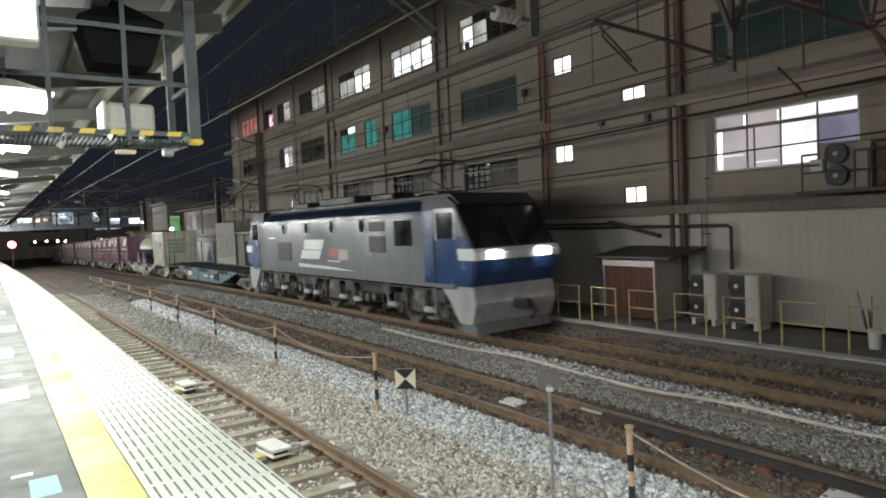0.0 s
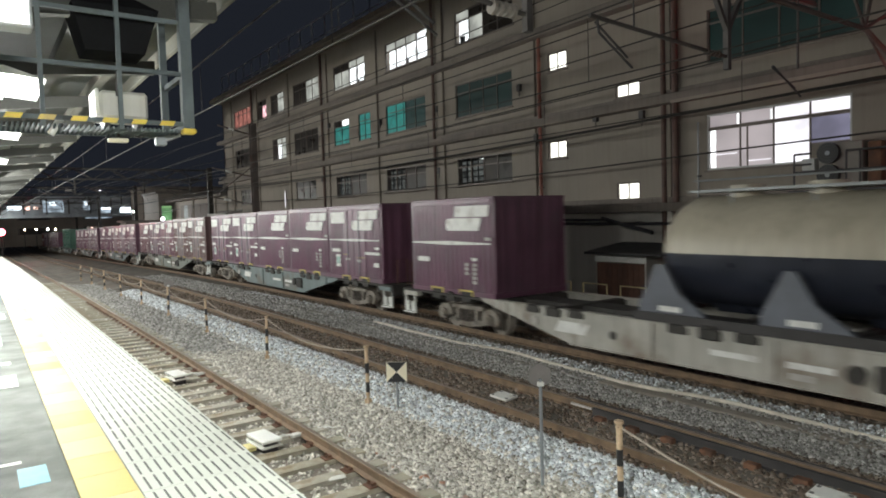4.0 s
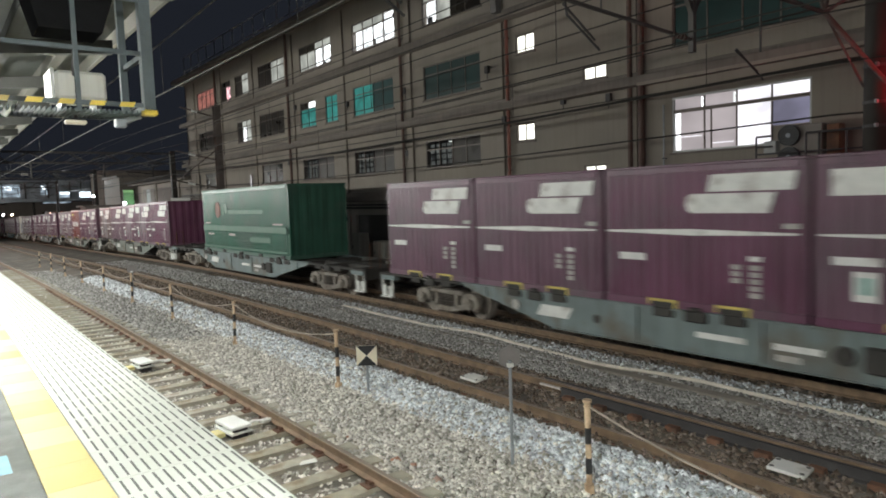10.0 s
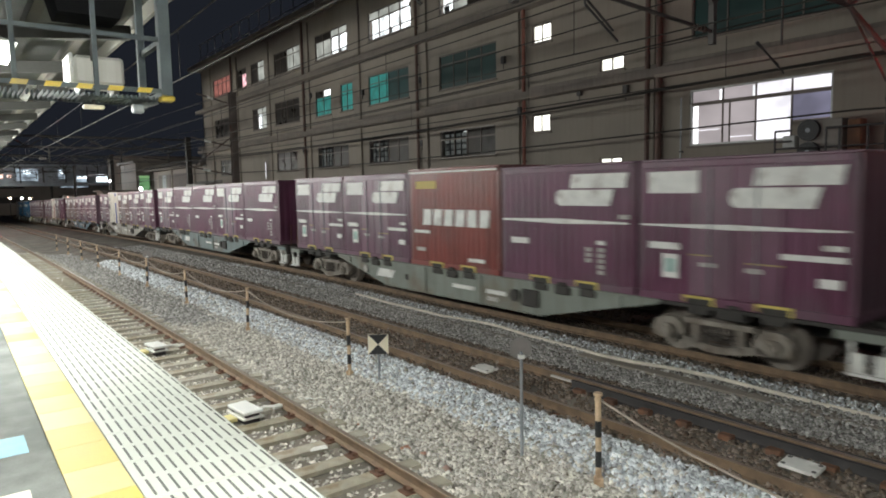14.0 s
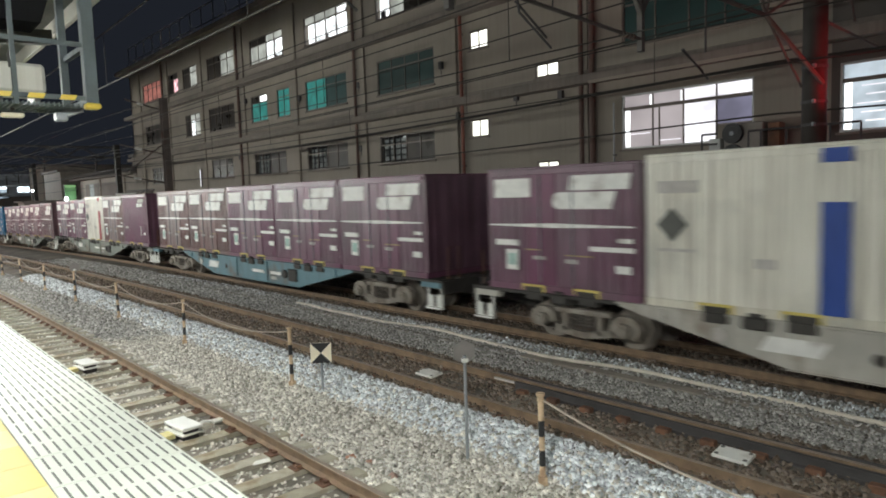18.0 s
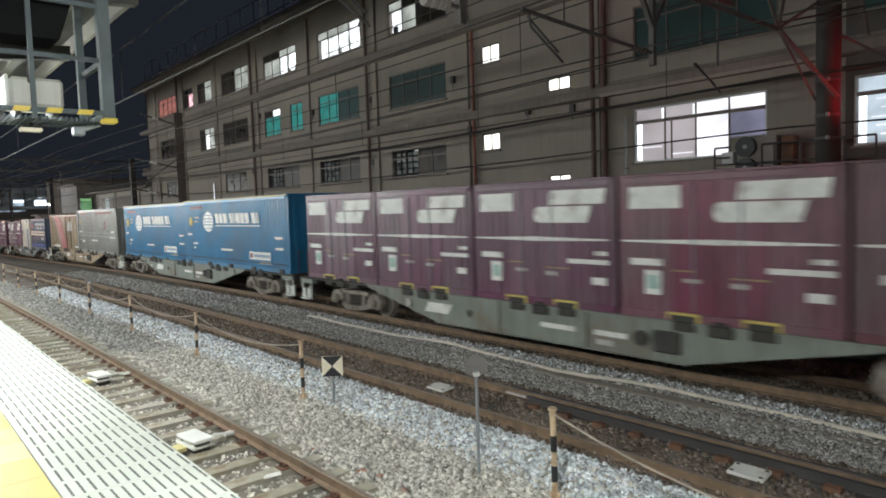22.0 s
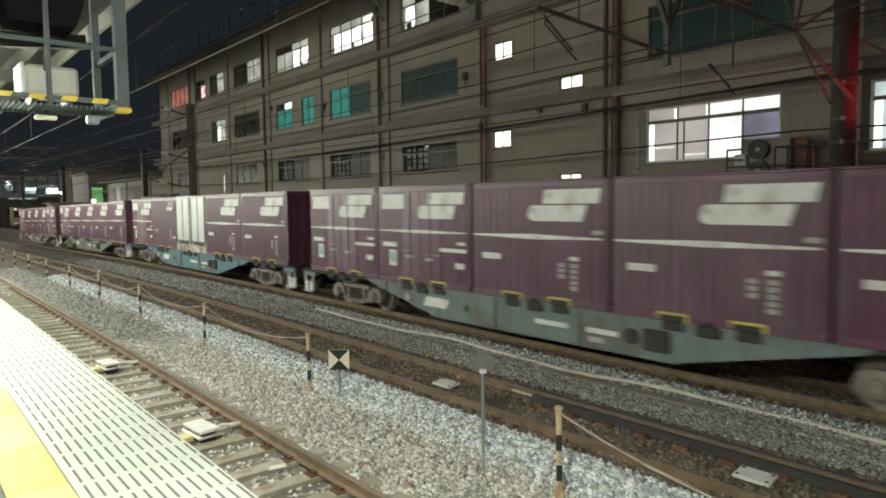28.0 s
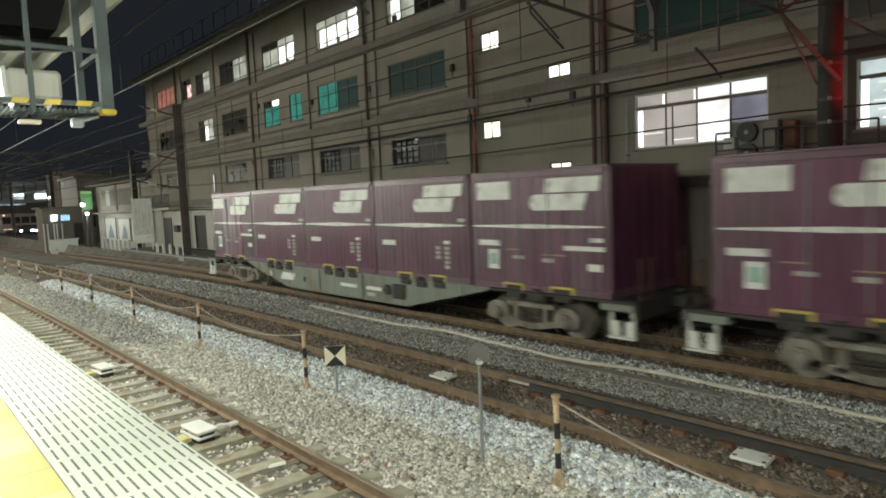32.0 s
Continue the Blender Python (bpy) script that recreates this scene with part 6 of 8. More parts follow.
def bogie_geo():
    """Cast side frames: a sagging lower beam between two axle-box horns, and the bolster."""
    geo = Geo()
    for s in (-1, 1):
        x0, x1 = sorted((s * 0.82, s * 0.98))
        top, low = [], []
        for k in range(13):
            y = -0.95 + 1.9 * k / 12
            dip = 0.5 + 0.5 * math.cos(math.pi * y / 0.95)
            top.append((y, 0.40 - 0.13 * dip))
            low.append((y, 0.27 - 0.13 * dip))
        geo.prism(top + low[::-1], 0, x0, x1)
        for q in (-0.95, 0.95):
            horn = [(-0.28, 0.27), (-0.33, 0.42), (-0.27, 0.58), (-0.12, 0.67), (0.12, 0.67), (0.27, 0.58), (0.33, 0.42), (0.28, 0.27)]
            geo.prism([(q + y, z) for y, z in horn], 0, x0, x1)
            geo.rod((s * 0.97, q, 0.42), (s * 1.08, q, 0.42), 0.135, 14)
            geo.rod((s * 1.08, q, 0.42), (s * 1.12, q, 0.42), 0.085, 10)
        for q in (-0.40, 0.40):
            geo.prism([(q - 0.07, 0.24), (q + 0.07, 0.24), (q + 0.05, 0.64), (q - 0.05, 0.64)], 0, x0, x1)
        geo.box(x0, x1, -0.66, 0.66, 0.60, 0.70, 0.015)
    geo.box(-0.9, 0.9, -0.22, 0.22, 0.45, 0.72, 0.02)
    return geo


def spring_geo():
    return Geo().path([(0.055 * math.cos(0.9 * k), 0.055 * math.sin(0.9 * k), 0.28 + 0.0095 * k) for k in range(36)], 0.024, 5)


def build_wagon(tone):
    mat = wagon_mats[tone]
    words = {"blue": "bright blue", "slate": "blue grey", "grey": "dusty grey", "tan": "rusty tan", "pale": "pale beige"}[tone]
    w = thing("container_wagon", words + " steel container flat wagon with fish-bellied sills on bogies", "wagon", "container wagons of the train")
    for s in (-1, 1):
        a, b = sorted((s * 1.20, s * 1.17))
        sill = part("side_sill", Geo().prism([(3.2, 0.99), (3.3, 0.90), (6.1, 0.28), (12.6, 0.28), (15.4, 0.90), (15.5, 0.99)], 0, a, b), mat, w)
        a, b = sorted((s * 1.23, s * 1.06))
        part("top_flange", Geo().box(a, b, 3.2, 15.5, 0.955, 0.995, 0.006), mat, sill)
        for y0, y1 in ((-0.45, 3.2), (15.5, 19.12)):
            part("end_sill", Geo().box(a, b, y0, y1, 0.93, 0.992, 0.006), deck_mat, w)
            ye = y0 + 0.05 if y0 < 0 else y1 - 0.75
            part("end_plate", Geo().box(a, b, ye, ye + 0.7, 0.80, 0.93, 0.008), mat, w)
        part("bottom_flange", Geo().box(a, b, 6.1, 12.6, 0.255, 0.28, 0.006), mat, sill)
        for y in (4.1, 8.2, 10.5, 14.6):
            part("stiffener", Geo().box(min(s * 1.20, s * 1.235), max(s * 1.20, s * 1.235), y - 0.04, y + 0.04, 0.74 if y in (4.1, 14.6) else 0.29, 0.95), mat, sill)
        if s < 0:
            part("marking", Geo().prism([(12.15, 0.50), (13.0, 0.50), (12.85, 0.74), (12.0, 0.74)], 0, -1.208, -1.20), plate_white, sill, "white logo block")
            part("marking", Geo().box(-1.208, -1.20, 7.3, 8.0, 0.55, 0.65), plate_white, sill)
            part("marking", Geo().box(-1.208, -1.20, 8.45, 9.3, 0.55, 0.65), plate_white, sill)
            part("marking", Geo().box(-1.208, -1.20, 7.6, 7.95, 0.38, 0.48), plate_dull, sill)
            part("sill_hole", Geo().rod((-1.206, 11.4, 0.6), (-1.19, 11.4, 0.6), 0.09, 12), deck_mat, sill)
    part("centre_beam", Geo().box(-0.35, 0.35, -0.4, 19.07, 0.58, 0.96, 0.01), deck_mat, w)
    for y in (0.15, 2.1, 3.735, 5.6, 7.47, 9.34, 11.2, 13.07, 14.94, 16.6, 18.5):
        part("cross_beam", cross_mesh, None, w, at=pose(0, y, 0))
    for k in range(5):
        for q in (1.165, 2.46):
            part("container_lock", Geo().box(-1.242, -1.0, k * SLOT + q - 0.2, k * SLOT + q + 0.2, 0.83, 0.998, 0.02), deck_mat, w)
        part("twist_lock", Geo().box(-1.262, -0.95, k * SLOT + 1.62, k * SLOT + 2.04, 0.80, 1.0, 0.03).box(-1.275, -1.2, k * SLOT + 1.72, k * SLOT + 1.94, 0.99, 1.06, 0.02), deck_mat, w)
    part("brake_box", Geo().box(-1.27, -0.85, 6.25, 6.75, 0.42, 0.80, 0.03), deck_mat, w)
    part("brake_valve", Geo().rod((-1.26, 7.0, 0.62), (-1.05, 7.0, 0.62), 0.14, 12), deck_mat, w)
    part("hand_wheel", Geo().rod((-1.25, 13.6, 0.66), (-1.22, 13.6, 0.66), 0.11, 16), plate_dull, w, "pale round brake wheel")
    for y in (-0.45, 19.12):
        part("end_beam", Geo().box(-1.2, 1.2, y - 0.05, y + 0.05, 0.66, 0.99, 0.01), deck_mat, w)
        d = -1 if y < 0 else 1
        part("coupler", Geo().box(-0.09, 0.09, min(y, y + d * 0.42), max(y, y + d * 0.42), 0.78, 0.96, 0.02).box(-0.16, 0.16, min(y + d * 0.25, y + d * 0.42), max(y + d * 0.25, y + d * 0.42), 0.72, 1.02, 0.03), dark_steel, w)
        y2 = y - d * 0.30
        for x in (-1.19, 1.13):
            part("step", Geo().box(x, x + 0.05, y2 - 0.26, y2 - 0.06, 0.34, 0.62).box(x, x + 0.05, y2 + 0.06, y2 + 0.26, 0.34, 0.62).box(x, x + 0.05, y2 - 0.26, y2 - 0.21, 0.62, 0.80).box(x, x + 0.05, y2 + 0.21, y2 + 0.26, 0.62, 0.80).box(x - 0.07, x + 0.05, y2 - 0.27, y2 + 0.27, 0.30, 0.338), white_paint, w, "white painted shunter's step")
        part("handrail", Geo().path([(-0.95, y - d * 0.05, 0.99), (-0.95, y - d * 0.05, 1.75), (-0.6, y - d * 0.05, 1.75), (-0.6, y - d * 0.05, 0.99)], 0.016), rust, w)
    for y in (2.25, 16.42):
        bg = part("bogie", bogie_mesh, None, w, at=pose(0, y, 0))
        for s in (-0.93, 0.93):
            for q in (-0.20, 0.0, 0.20):
                part("spring", spring_mesh, None, bg, at=pose(s, q, 0))
        for q in (-0.95, 0.95):
            part("wheelset", ws_meshes[0], None, bg, at=pose(0, q, 0.405))
    return w


def join_wheelset(r):
    a = Geo().rod((-0.75, 0, 0), (0.75, 0, 0), 0.075, 12)
    for s in (-1, 1):
        wheel_geo(a, s * 0.56, r, -s)
        for i in range(6):
            t = i * math.pi / 3
            a.rod((s * 0.62, r * 0.62 * math.cos(t), r * 0.62 * math.sin(t)), (s * 0.645, r * 0.62 * math.cos(t), r * 0.62 * math.sin(t)), 0.05, 6)
    return a.mesh("wheelset", wheel_mat)


ws_meshes = [join_wheelset(0.405)]
cross_mesh = Geo().box(-1.17, 1.17, -0.09, 0.09, 0.80, 0.985).mesh("cross_beam", deck_mat)
bogie_mesh = bogie_geo().mesh("bogie", bogie_mat)
spring_mesh = spring_geo().mesh("spring", material("bogie_spring", (0.13, 0.11, 0.095), 0.8, vary=0.3, coarse=6))
WAGONS = {}


def wagon(tone, n):
    u = FIRST + PITCH * n + SLACK[n + 4]
    if tone not in WAGONS:
        WAGONS[tone] = build_wagon(tone)
        w = WAGONS[tone]
    else:
        w = copy_thing(WAGONS[tone], pose(0, 0, 0))
    ride(w, u, 0.0)
    for bg in w.children:
        if bg.name.split(".")[0] == "bogie":
            for ws in [o for o in bg.children if o.name.startswith("wheelset")]:
                roll(ws, u + bg.location.y + ws.location.y, pose(0, ws.location.y, 0.405), 0.405)
    return w


# ---- containers
def box_paint(name, colour, rough=0.46, streak=0.6, dirt_amount=0.3, vary=0.2, sheen=0.22):
    return material(name, colour, rough, vary=vary, coarse=1.1, fine=40, bump=0.08, streak=streak, dirt=tuple(0.55 * c + 0.05 for c in colour), dirt_amount=dirt_amount, piece=0.10, coat=0.28, sheen=sheen)


PAINT = {
    "plum": box_paint("paint_plum", (0.176, 0.070, 0.120)),
    "wine": box_paint("paint_wine", (0.205, 0.058, 0.098)),
    "brown": box_paint("paint_faded_brown", (0.175, 0.090, 0.088)),
    "mauve": box_paint("paint_mauve", (0.185, 0.092, 0.112)),
    "red": box_paint("paint_red", (0.27, 0.05, 0.038)),
    "white": box_paint("paint_white", (0.86, 0.83, 0.73), streak=0.55, vary=0.06),
    "nearwhite": box_paint("paint_dirty_white", (0.60, 0.60, 0.52), streak=0.45),
    "green": box_paint("paint_green", (0.036, 0.142, 0.094)),
    "blue": box_paint("paint_blue", (0.030, 0.215, 0.43), streak=0.25, sheen=0.1),
    "navy": box_paint("paint_navy", (0.025, 0.052, 0.12), streak=0.25),
    "grey": box_paint("paint_grey", (0.26, 0.26, 0.235), streak=0.8),
    "sand": box_paint("paint_sand", (0.42, 0.32, 0.20), streak=0.95, dirt_amount=0.45),
}
lime_band = material("pale_green_band", (0.075, 0.18, 0.125), 0.5, vary=0.1)
red_mark = material("marking_red", (0.42, 0.05, 0.05), 0.5, vary=0.12, coarse=4)
faded_red = material("marking_faded_red", (0.30, 0.13, 0.115), 0.6, vary=0.2, coarse=4)
blue_mark = material("marking_blue", (0.03, 0.08, 0.36), 0.5, vary=0.1)
teal_mark = material("marking_teal", (0.36, 0.50, 0.44), 0.5, vary=0.2, coarse=4)
worn_gold = material("worn_yellow", (0.40, 0.31, 0.15), 0.6, vary=0.2)
vent_grey = material("vent_grey", (0.36, 0.37, 0.34), 0.6, vary=0.15)
lip_yellow = material("pocket_lip_yellow", (0.72, 0.58, 0.16), 0.55, vary=0.15)
plate_blue = material("marking_pale_blue", (0.30, 0.42, 0.55), 0.5, vary=0.3, coarse=20)
gold_mark = material("marking_yellow", (0.62, 0.48, 0.12), 0.55, vary=0.1)


def container(name, length, height, paint, label, ribs=0.19, depth=0.024, group="containers on the train", doors=False, pockets=True, height_z0=0.0, roof_mat=None):
    c = thing(name, label, "container", group)
    m = PAINT[paint]
    W = 1.225
    part("floor_frame", Geo().box(-W, W, 0.0, length, 0.0, 0.14, 0.008), m, c)
    part("roof", Geo().box(-W + 0.01, W - 0.01, 0.01, length - 0.01, height - 0.05, height, 0.012), roof_mat or m, c)
    for x in (-1, 1):
        a, b = sorted((x * (W - 0.035), x * (W - 0.10)))
        for y in (0.0, length - 0.09):
            part("corner_post", Geo().box(a, b, y, y + 0.09, 0.14, height - 0.05, 0.008), m, c)
        a, b = sorted((x * W, x * (W - 0.06)))
        part("top_rail", Geo().box(a, b, 0.09, length - 0.09, height - 0.15, height - 0.05, 0.006), m, c)
        part("side_panel", Geo().ribbed(x * (W - depth - 0.006), 0.09, length - 0.09, 0.14, height - 0.15, ribs, depth, x), m, c)
    for y, o in ((0.03, -1), (length - 0.03, 1)):
        part("end_panel", Geo().ribbed_end(y, -W + 0.09, W - 0.09, 0.14, height - 0.05, 0.36, 0.012, o), m, c)
    if doors:
        half = length / 2
        for a, b in ((half - 0.78, half - 0.01), (half + 0.01, half + 0.78)):
            d = part("door", Geo().box(-W - 0.008, -W + 0.02, a, b, 0.16, height - 0.16, 0.006), m, c)
            part("lock_rod", Geo().rod((-W - 0.022, (a + b) / 2, 0.2), (-W - 0.022, (a + b) / 2, height - 0.2), 0.014, 6), grey_steel, d)
    if pockets:
        for y in (length * 0.31, length * 0.66):
            p = part("fork_pocket", Geo().box(-W - 0.012, -W + 0.3, y - 0.22, y + 0.22, 0.0, 0.12, 0.01), deck_mat, c, "dark fork-lift pocket")
            part("pocket_lip", Geo().box(-W - 0.022, -W - 0.012, y - 0.29, y + 0.29, 0.105, 0.15).box(-W - 0.022, -W - 0.012, y - 0.29, y - 0.235, 0.0, 0.105).box(-W - 0.022, -W - 0.012, y + 0.255, y + 0.29, 0.03, 0.105), lip_yellow, p, "yellow painted lip")
    return c


def mark(c, name, y0, y1, z0, z1, mat, skew=0.0, label=""):
    """A flat painted mark on the side that faces the platform."""
    return part(name, Geo().prism([(y0, z0), (y1, z0), (y1 - skew, z1), (y0 - skew, z1)], 0, -1.244, -1.236), mat, c, label)


def stripe(c, y0, y1, z, h):
    m = (y0 + y1) / 2
    part("stripe", Geo().prism([(y0, z - h * 0.15), (m, z - h * 0.5), (y1, z - h * 0.15), (y1, z + h * 0.15), (m, z + h * 0.5), (y0, z + h * 0.15)], 0, -1.246, -1.236), plate_white, c, "white tapered stripe")


def logo(c, y=0.0, small=1.0, z=0.0):
    mark(c, "logo", y + 0.20, y + 1.56 * small, z + 2.01, z + 2.29, plate_white, 0.05, "white logo block")
    y0, y1, z0, z1 = y + 0.52, y + 1.95 * small, z + 1.66, z + 1.98
    pts = [(y0 + 0.04, z0), (y1 - 0.12, z0), (y1 - 0.03, z0 + 0.05), (y1, z0 + 0.14), (y1 - 0.02, z1 - 0.06), (y1 - 0.10, z1), (y0 - 0.06, z1)]
    part("logo", Geo().prism(pts, 0, -1.244, -1.236), plate_white, c, "white logo block")


def plain_type(paint, label):
    c = container("freight_container", 3.655, 2.50, paint, label)
    logo(c)
    stripe(c, 0.12, 3.58, 1.34, 0.11)
    mark(c, "marking", 2.75, 3.3, 0.82, 0.95, plate_white)
    for k in range(5):
        mark(c, "writing", 0.68, 0.85, 0.32 + 0.11 * k, 0.40 + 0.11 * k, plate_dull)
    for k in range(3):
        mark(c, "writing", 1.0, 1.15, 0.54 + 0.11 * k, 0.62 + 0.11 * k, plate_dull)
    mark(c, "writing", 0.66, 0.87, 0.90, 0.98, plate_white)
    mark(c, "writing", 0.10, 0.34, 1.42, 1.50, plate_dull)
    return c


def door_type(paint, label, sticker=True):
    c = container("freight_container", 3.655, 2.50, paint, label, doors=True)
    logo(c, 0.02, 0.96)
    mark(c, "marking", 2.45, 3.42, 1.90, 2.28, plate_white, 0, "white panel")
    stripe(c, 0.12, 3.58, 1.34, 0.09)
    mark(c, "marking", 2.78, 3.40, 0.92, 1.04, plate_white)
    if sticker:
        mark(c, "sticker", 2.80, 3.12, 0.42, 0.84, plate_white, 0, "white and green notice")
        part("sticker_centre", Geo().box(-1.247, -1.2445, 2.85, 3.07, 0.52, 0.76), plate_green, c, "pale green field of the notice")
    mark(c, "marking", 0.12, 1.05, 0.88, 0.97, plate_white)
    mark(c, "marking", 0.15, 0.45, 1.05, 1.13, plate_white)
    mark(c, "marking", 0.18, 0.50, 0.50, 0.64, plate_white)
    mark(c, "marking", 1.33, 1.6, 0.62, 0.70, plate_dull)
    mark(c, "marking", 1.0, 1.6, 0.76, 0.785, worn_gold)
    mark(c, "marking", 2.2, 2.6, 0.84, 0.865, worn_gold)
    mark(c, "marking", 2.1, 2.4, 0.66, 0.73, plate_dull)
    return c


def bare_type(paint, label):
    c = container("freight_container", 3.655, 2.50, paint, label)
    mark(c, "logo", 0.35, 1.15, 2.08, 2.26, plate_dull, 0.06, "small worn logo block")
    mark(c, "logo", 0.55, 1.35, 1.88, 2.04, plate_white, 0.06, "small worn logo block")
    mark(c, "marking", 2.75, 3.2, 0.82, 0.93, plate_dull)
    for z in (0.50, 0.62, 0.74, 0.86):
        mark(c, "marking", 0.80, 1.0, z, z + 0.08, plate_dull)
    mark(c, "marking", 0.25, 0.55, 0.55, 0.66, plate_white)
    return c


PROTO = {}


def load(kind, n, at, z=1.0):
    """Places a container of a kind on wagon n, at metres behind the wagon's front load end."""
    if kind not in PROTO:
        PROTO[kind] = MAKERS[kind]()
        c = PROTO[kind]
    else:
        c = copy_thing(PROTO[kind], pose(0, 0, 0))
    ride(c, FIRST + PITCH * n + SLACK[n + 4] + at, z)
    return c


def white_box(stripe_mat, words):
    c = container("freight_container", 3.655, 2.58, "white", words)
    mark(c, "marking", 0.52, 0.90, 0.15, 1.75, stripe_mat, 0, "upright coloured stripe")
    mark(c, "marking", 0.52, 0.90, 2.3, 2.5, stripe_mat)
    mark(c, "diamond", 3.0, 3.25, 1.30, 1.55, black_paint, 0.0)
    part("diamond", Geo().prism([(3.15, 1.12), (3.42, 1.40), (3.15, 1.68), (2.88, 1.40)], 0, -1.246, -1.237), slot_dark, c, "dark diamond placard")
    mark(c, "marking", 2.7, 3.4, 1.92, 2.12, plate_dull)
    mark(c, "marking", 2.75, 3.4, 0.95, 1.0, plate_dull)
    mark(c, "marking", 1.5, 1.8, 0.75, 0.9, plate_dull)
    return c


def red_box():
    c = container("freight_container", 3.655, 2.58, "red", "bright red steel freight container with worn white block lettering")
    for i in range(6):
        y = 3.0 - i * 0.46
        mark(c, "lettering", y - 0.36, y, 1.10, 1.52, plate_white, 0.04)
    part("white_line", Geo().box(-1.24, -1.232, 0.05, 3.65, 2.46, 2.50), plate_white, c)
    mark(c, "marking", 2.4, 3.3, 2.05, 2.25, gold_mark)
    mark(c, "marking", 2.7, 3.4, 0.88, 0.96, plate_white)
    mark(c, "marking", 0.5, 1.1, 0.25, 0.34, plate_white)
    mark(c, "marking", 2.9, 3.3, 0.4, 0.5, plate_dull)
    return c


def ladder_box():
    c = container("freight_container", 3.655, 2.53, "nearwhite", "dirty white freight container with green block lettering and end ladder")
    for y0, y1 in ((2.72, 3.14), (2.05, 2.48), (1.36, 1.80)):
        mark(c, "logo", y0, y1, 1.38, 1.88, teal_mark, 0.0, "faded green logo block")
    part("emblem", Geo().prism([(2.95 + 0.22 * math.cos(i * math.pi / 4), 2.2 + 0.22 * math.sin(i * math.pi / 4)) for i in range(8)], 0, -1.244, -1.236), plate_dull, c)
    mark(c, "marking", 0.65, 0.95, 1.45, 1.75, red_mark)
    mark(c, "marking", 0.6, 1.0, 1.2, 1.4, plate_dull)
    mark(c, "marking", 2.2, 3.2, 0.88, 0.95, plate_dull)
    mark(c, "marking", 2.5, 3.2, 1.12, 1.17, plate_dull)
    for z in (0.5, 0.95, 1.4, 1.85):
        part("ladder_rung", Geo().rod((-1.27, 0.05, z), (-1.27, 0.36, z), 0.016, 6), galvanised, c)
    for k in range(4):
        part("vent_slot", Geo().box(-0.9, 0.2, -0.012, 0.0, 0.95 + 0.28 * k, 1.15 + 0.28 * k, 0.01), vent_grey, c)
    return c


def long_box(paint, label, height=2.62, ribs=0.26, line_mat=None):
    c = container("long_container", 9.22, height, paint, label, ribs=ribs, depth=0.03, pockets=False)
    # line painted for the top rail's highlight; the sand container's is rust
    part("top_line", Geo().box(-1.236, -1.227, 0.05, 9.17, height - 0.06, height - 0.02), line_mat or galvanised, c, "thin bright line along the top rail")
    for y in (0.5, 2.6, 4.6, 6.6, 8.7):
        part("bracket", Geo().box(-1.27, -1.0, y - 0.15, y + 0.15, -0.02, 0.12, 0.01), dark_steel, c)
    return c


def green_long():
    c = long_box("green", "large green thirty-one foot container with paler bands", 2.76, 0.20, lime_band)
    part("band", Geo().box(-1.262, -1.238, 0.1, 9.1, 0.95, 1.18, 0.005), lime_band, c, "pale green side band")
    part("band", Geo().box(-1.255, -1.238, 0.1, 9.1, 0.20, 0.28), lime_band, c)
    part("emblem", Geo().prism([(7.15 + 0.32 * math.cos(i * math.pi / 6), 1.86 + 0.36 * math.sin(i * math.pi / 6)) for i in range(12)], 0, -1.246, -1.236), material("emblem_faded", (0.21, 0.10, 0.075), 0.6, vary=0.25, coarse=5), c, "faded red round emblem")
    for z in (1.66, 1.86, 2.04):
        mark(c, "marking", 6.9, 7.4, z - 0.03, z + 0.03, plate_dull)
    mark(c, "lettering", 6.35, 6.65, 1.62, 2.1, lime_band, -0.08)
    mark(c, "lettering", 6.0, 6.3, 1.7, 2.1, lime_band, -0.08)
    mark(c, "lettering", 2.2, 5.9, 1.68, 1.84, lime_band)
    mark(c, "marking", 8.2, 8.8, 1.25, 1.31, plate_dull)
    mark(c, "marking", 0.5, 1.3, 1.25, 1.31, plate_dull)
    mark(c, "marking", 5.2, 5.9, 0.75, 0.85, plate_dull)
    mark(c, "marking", 7.8, 8.5, 0.75, 0.83, plate_dull)
    mark(c, "lettering", 1.6, 3.6, 0.55, 0.75, lime_band)
    return c


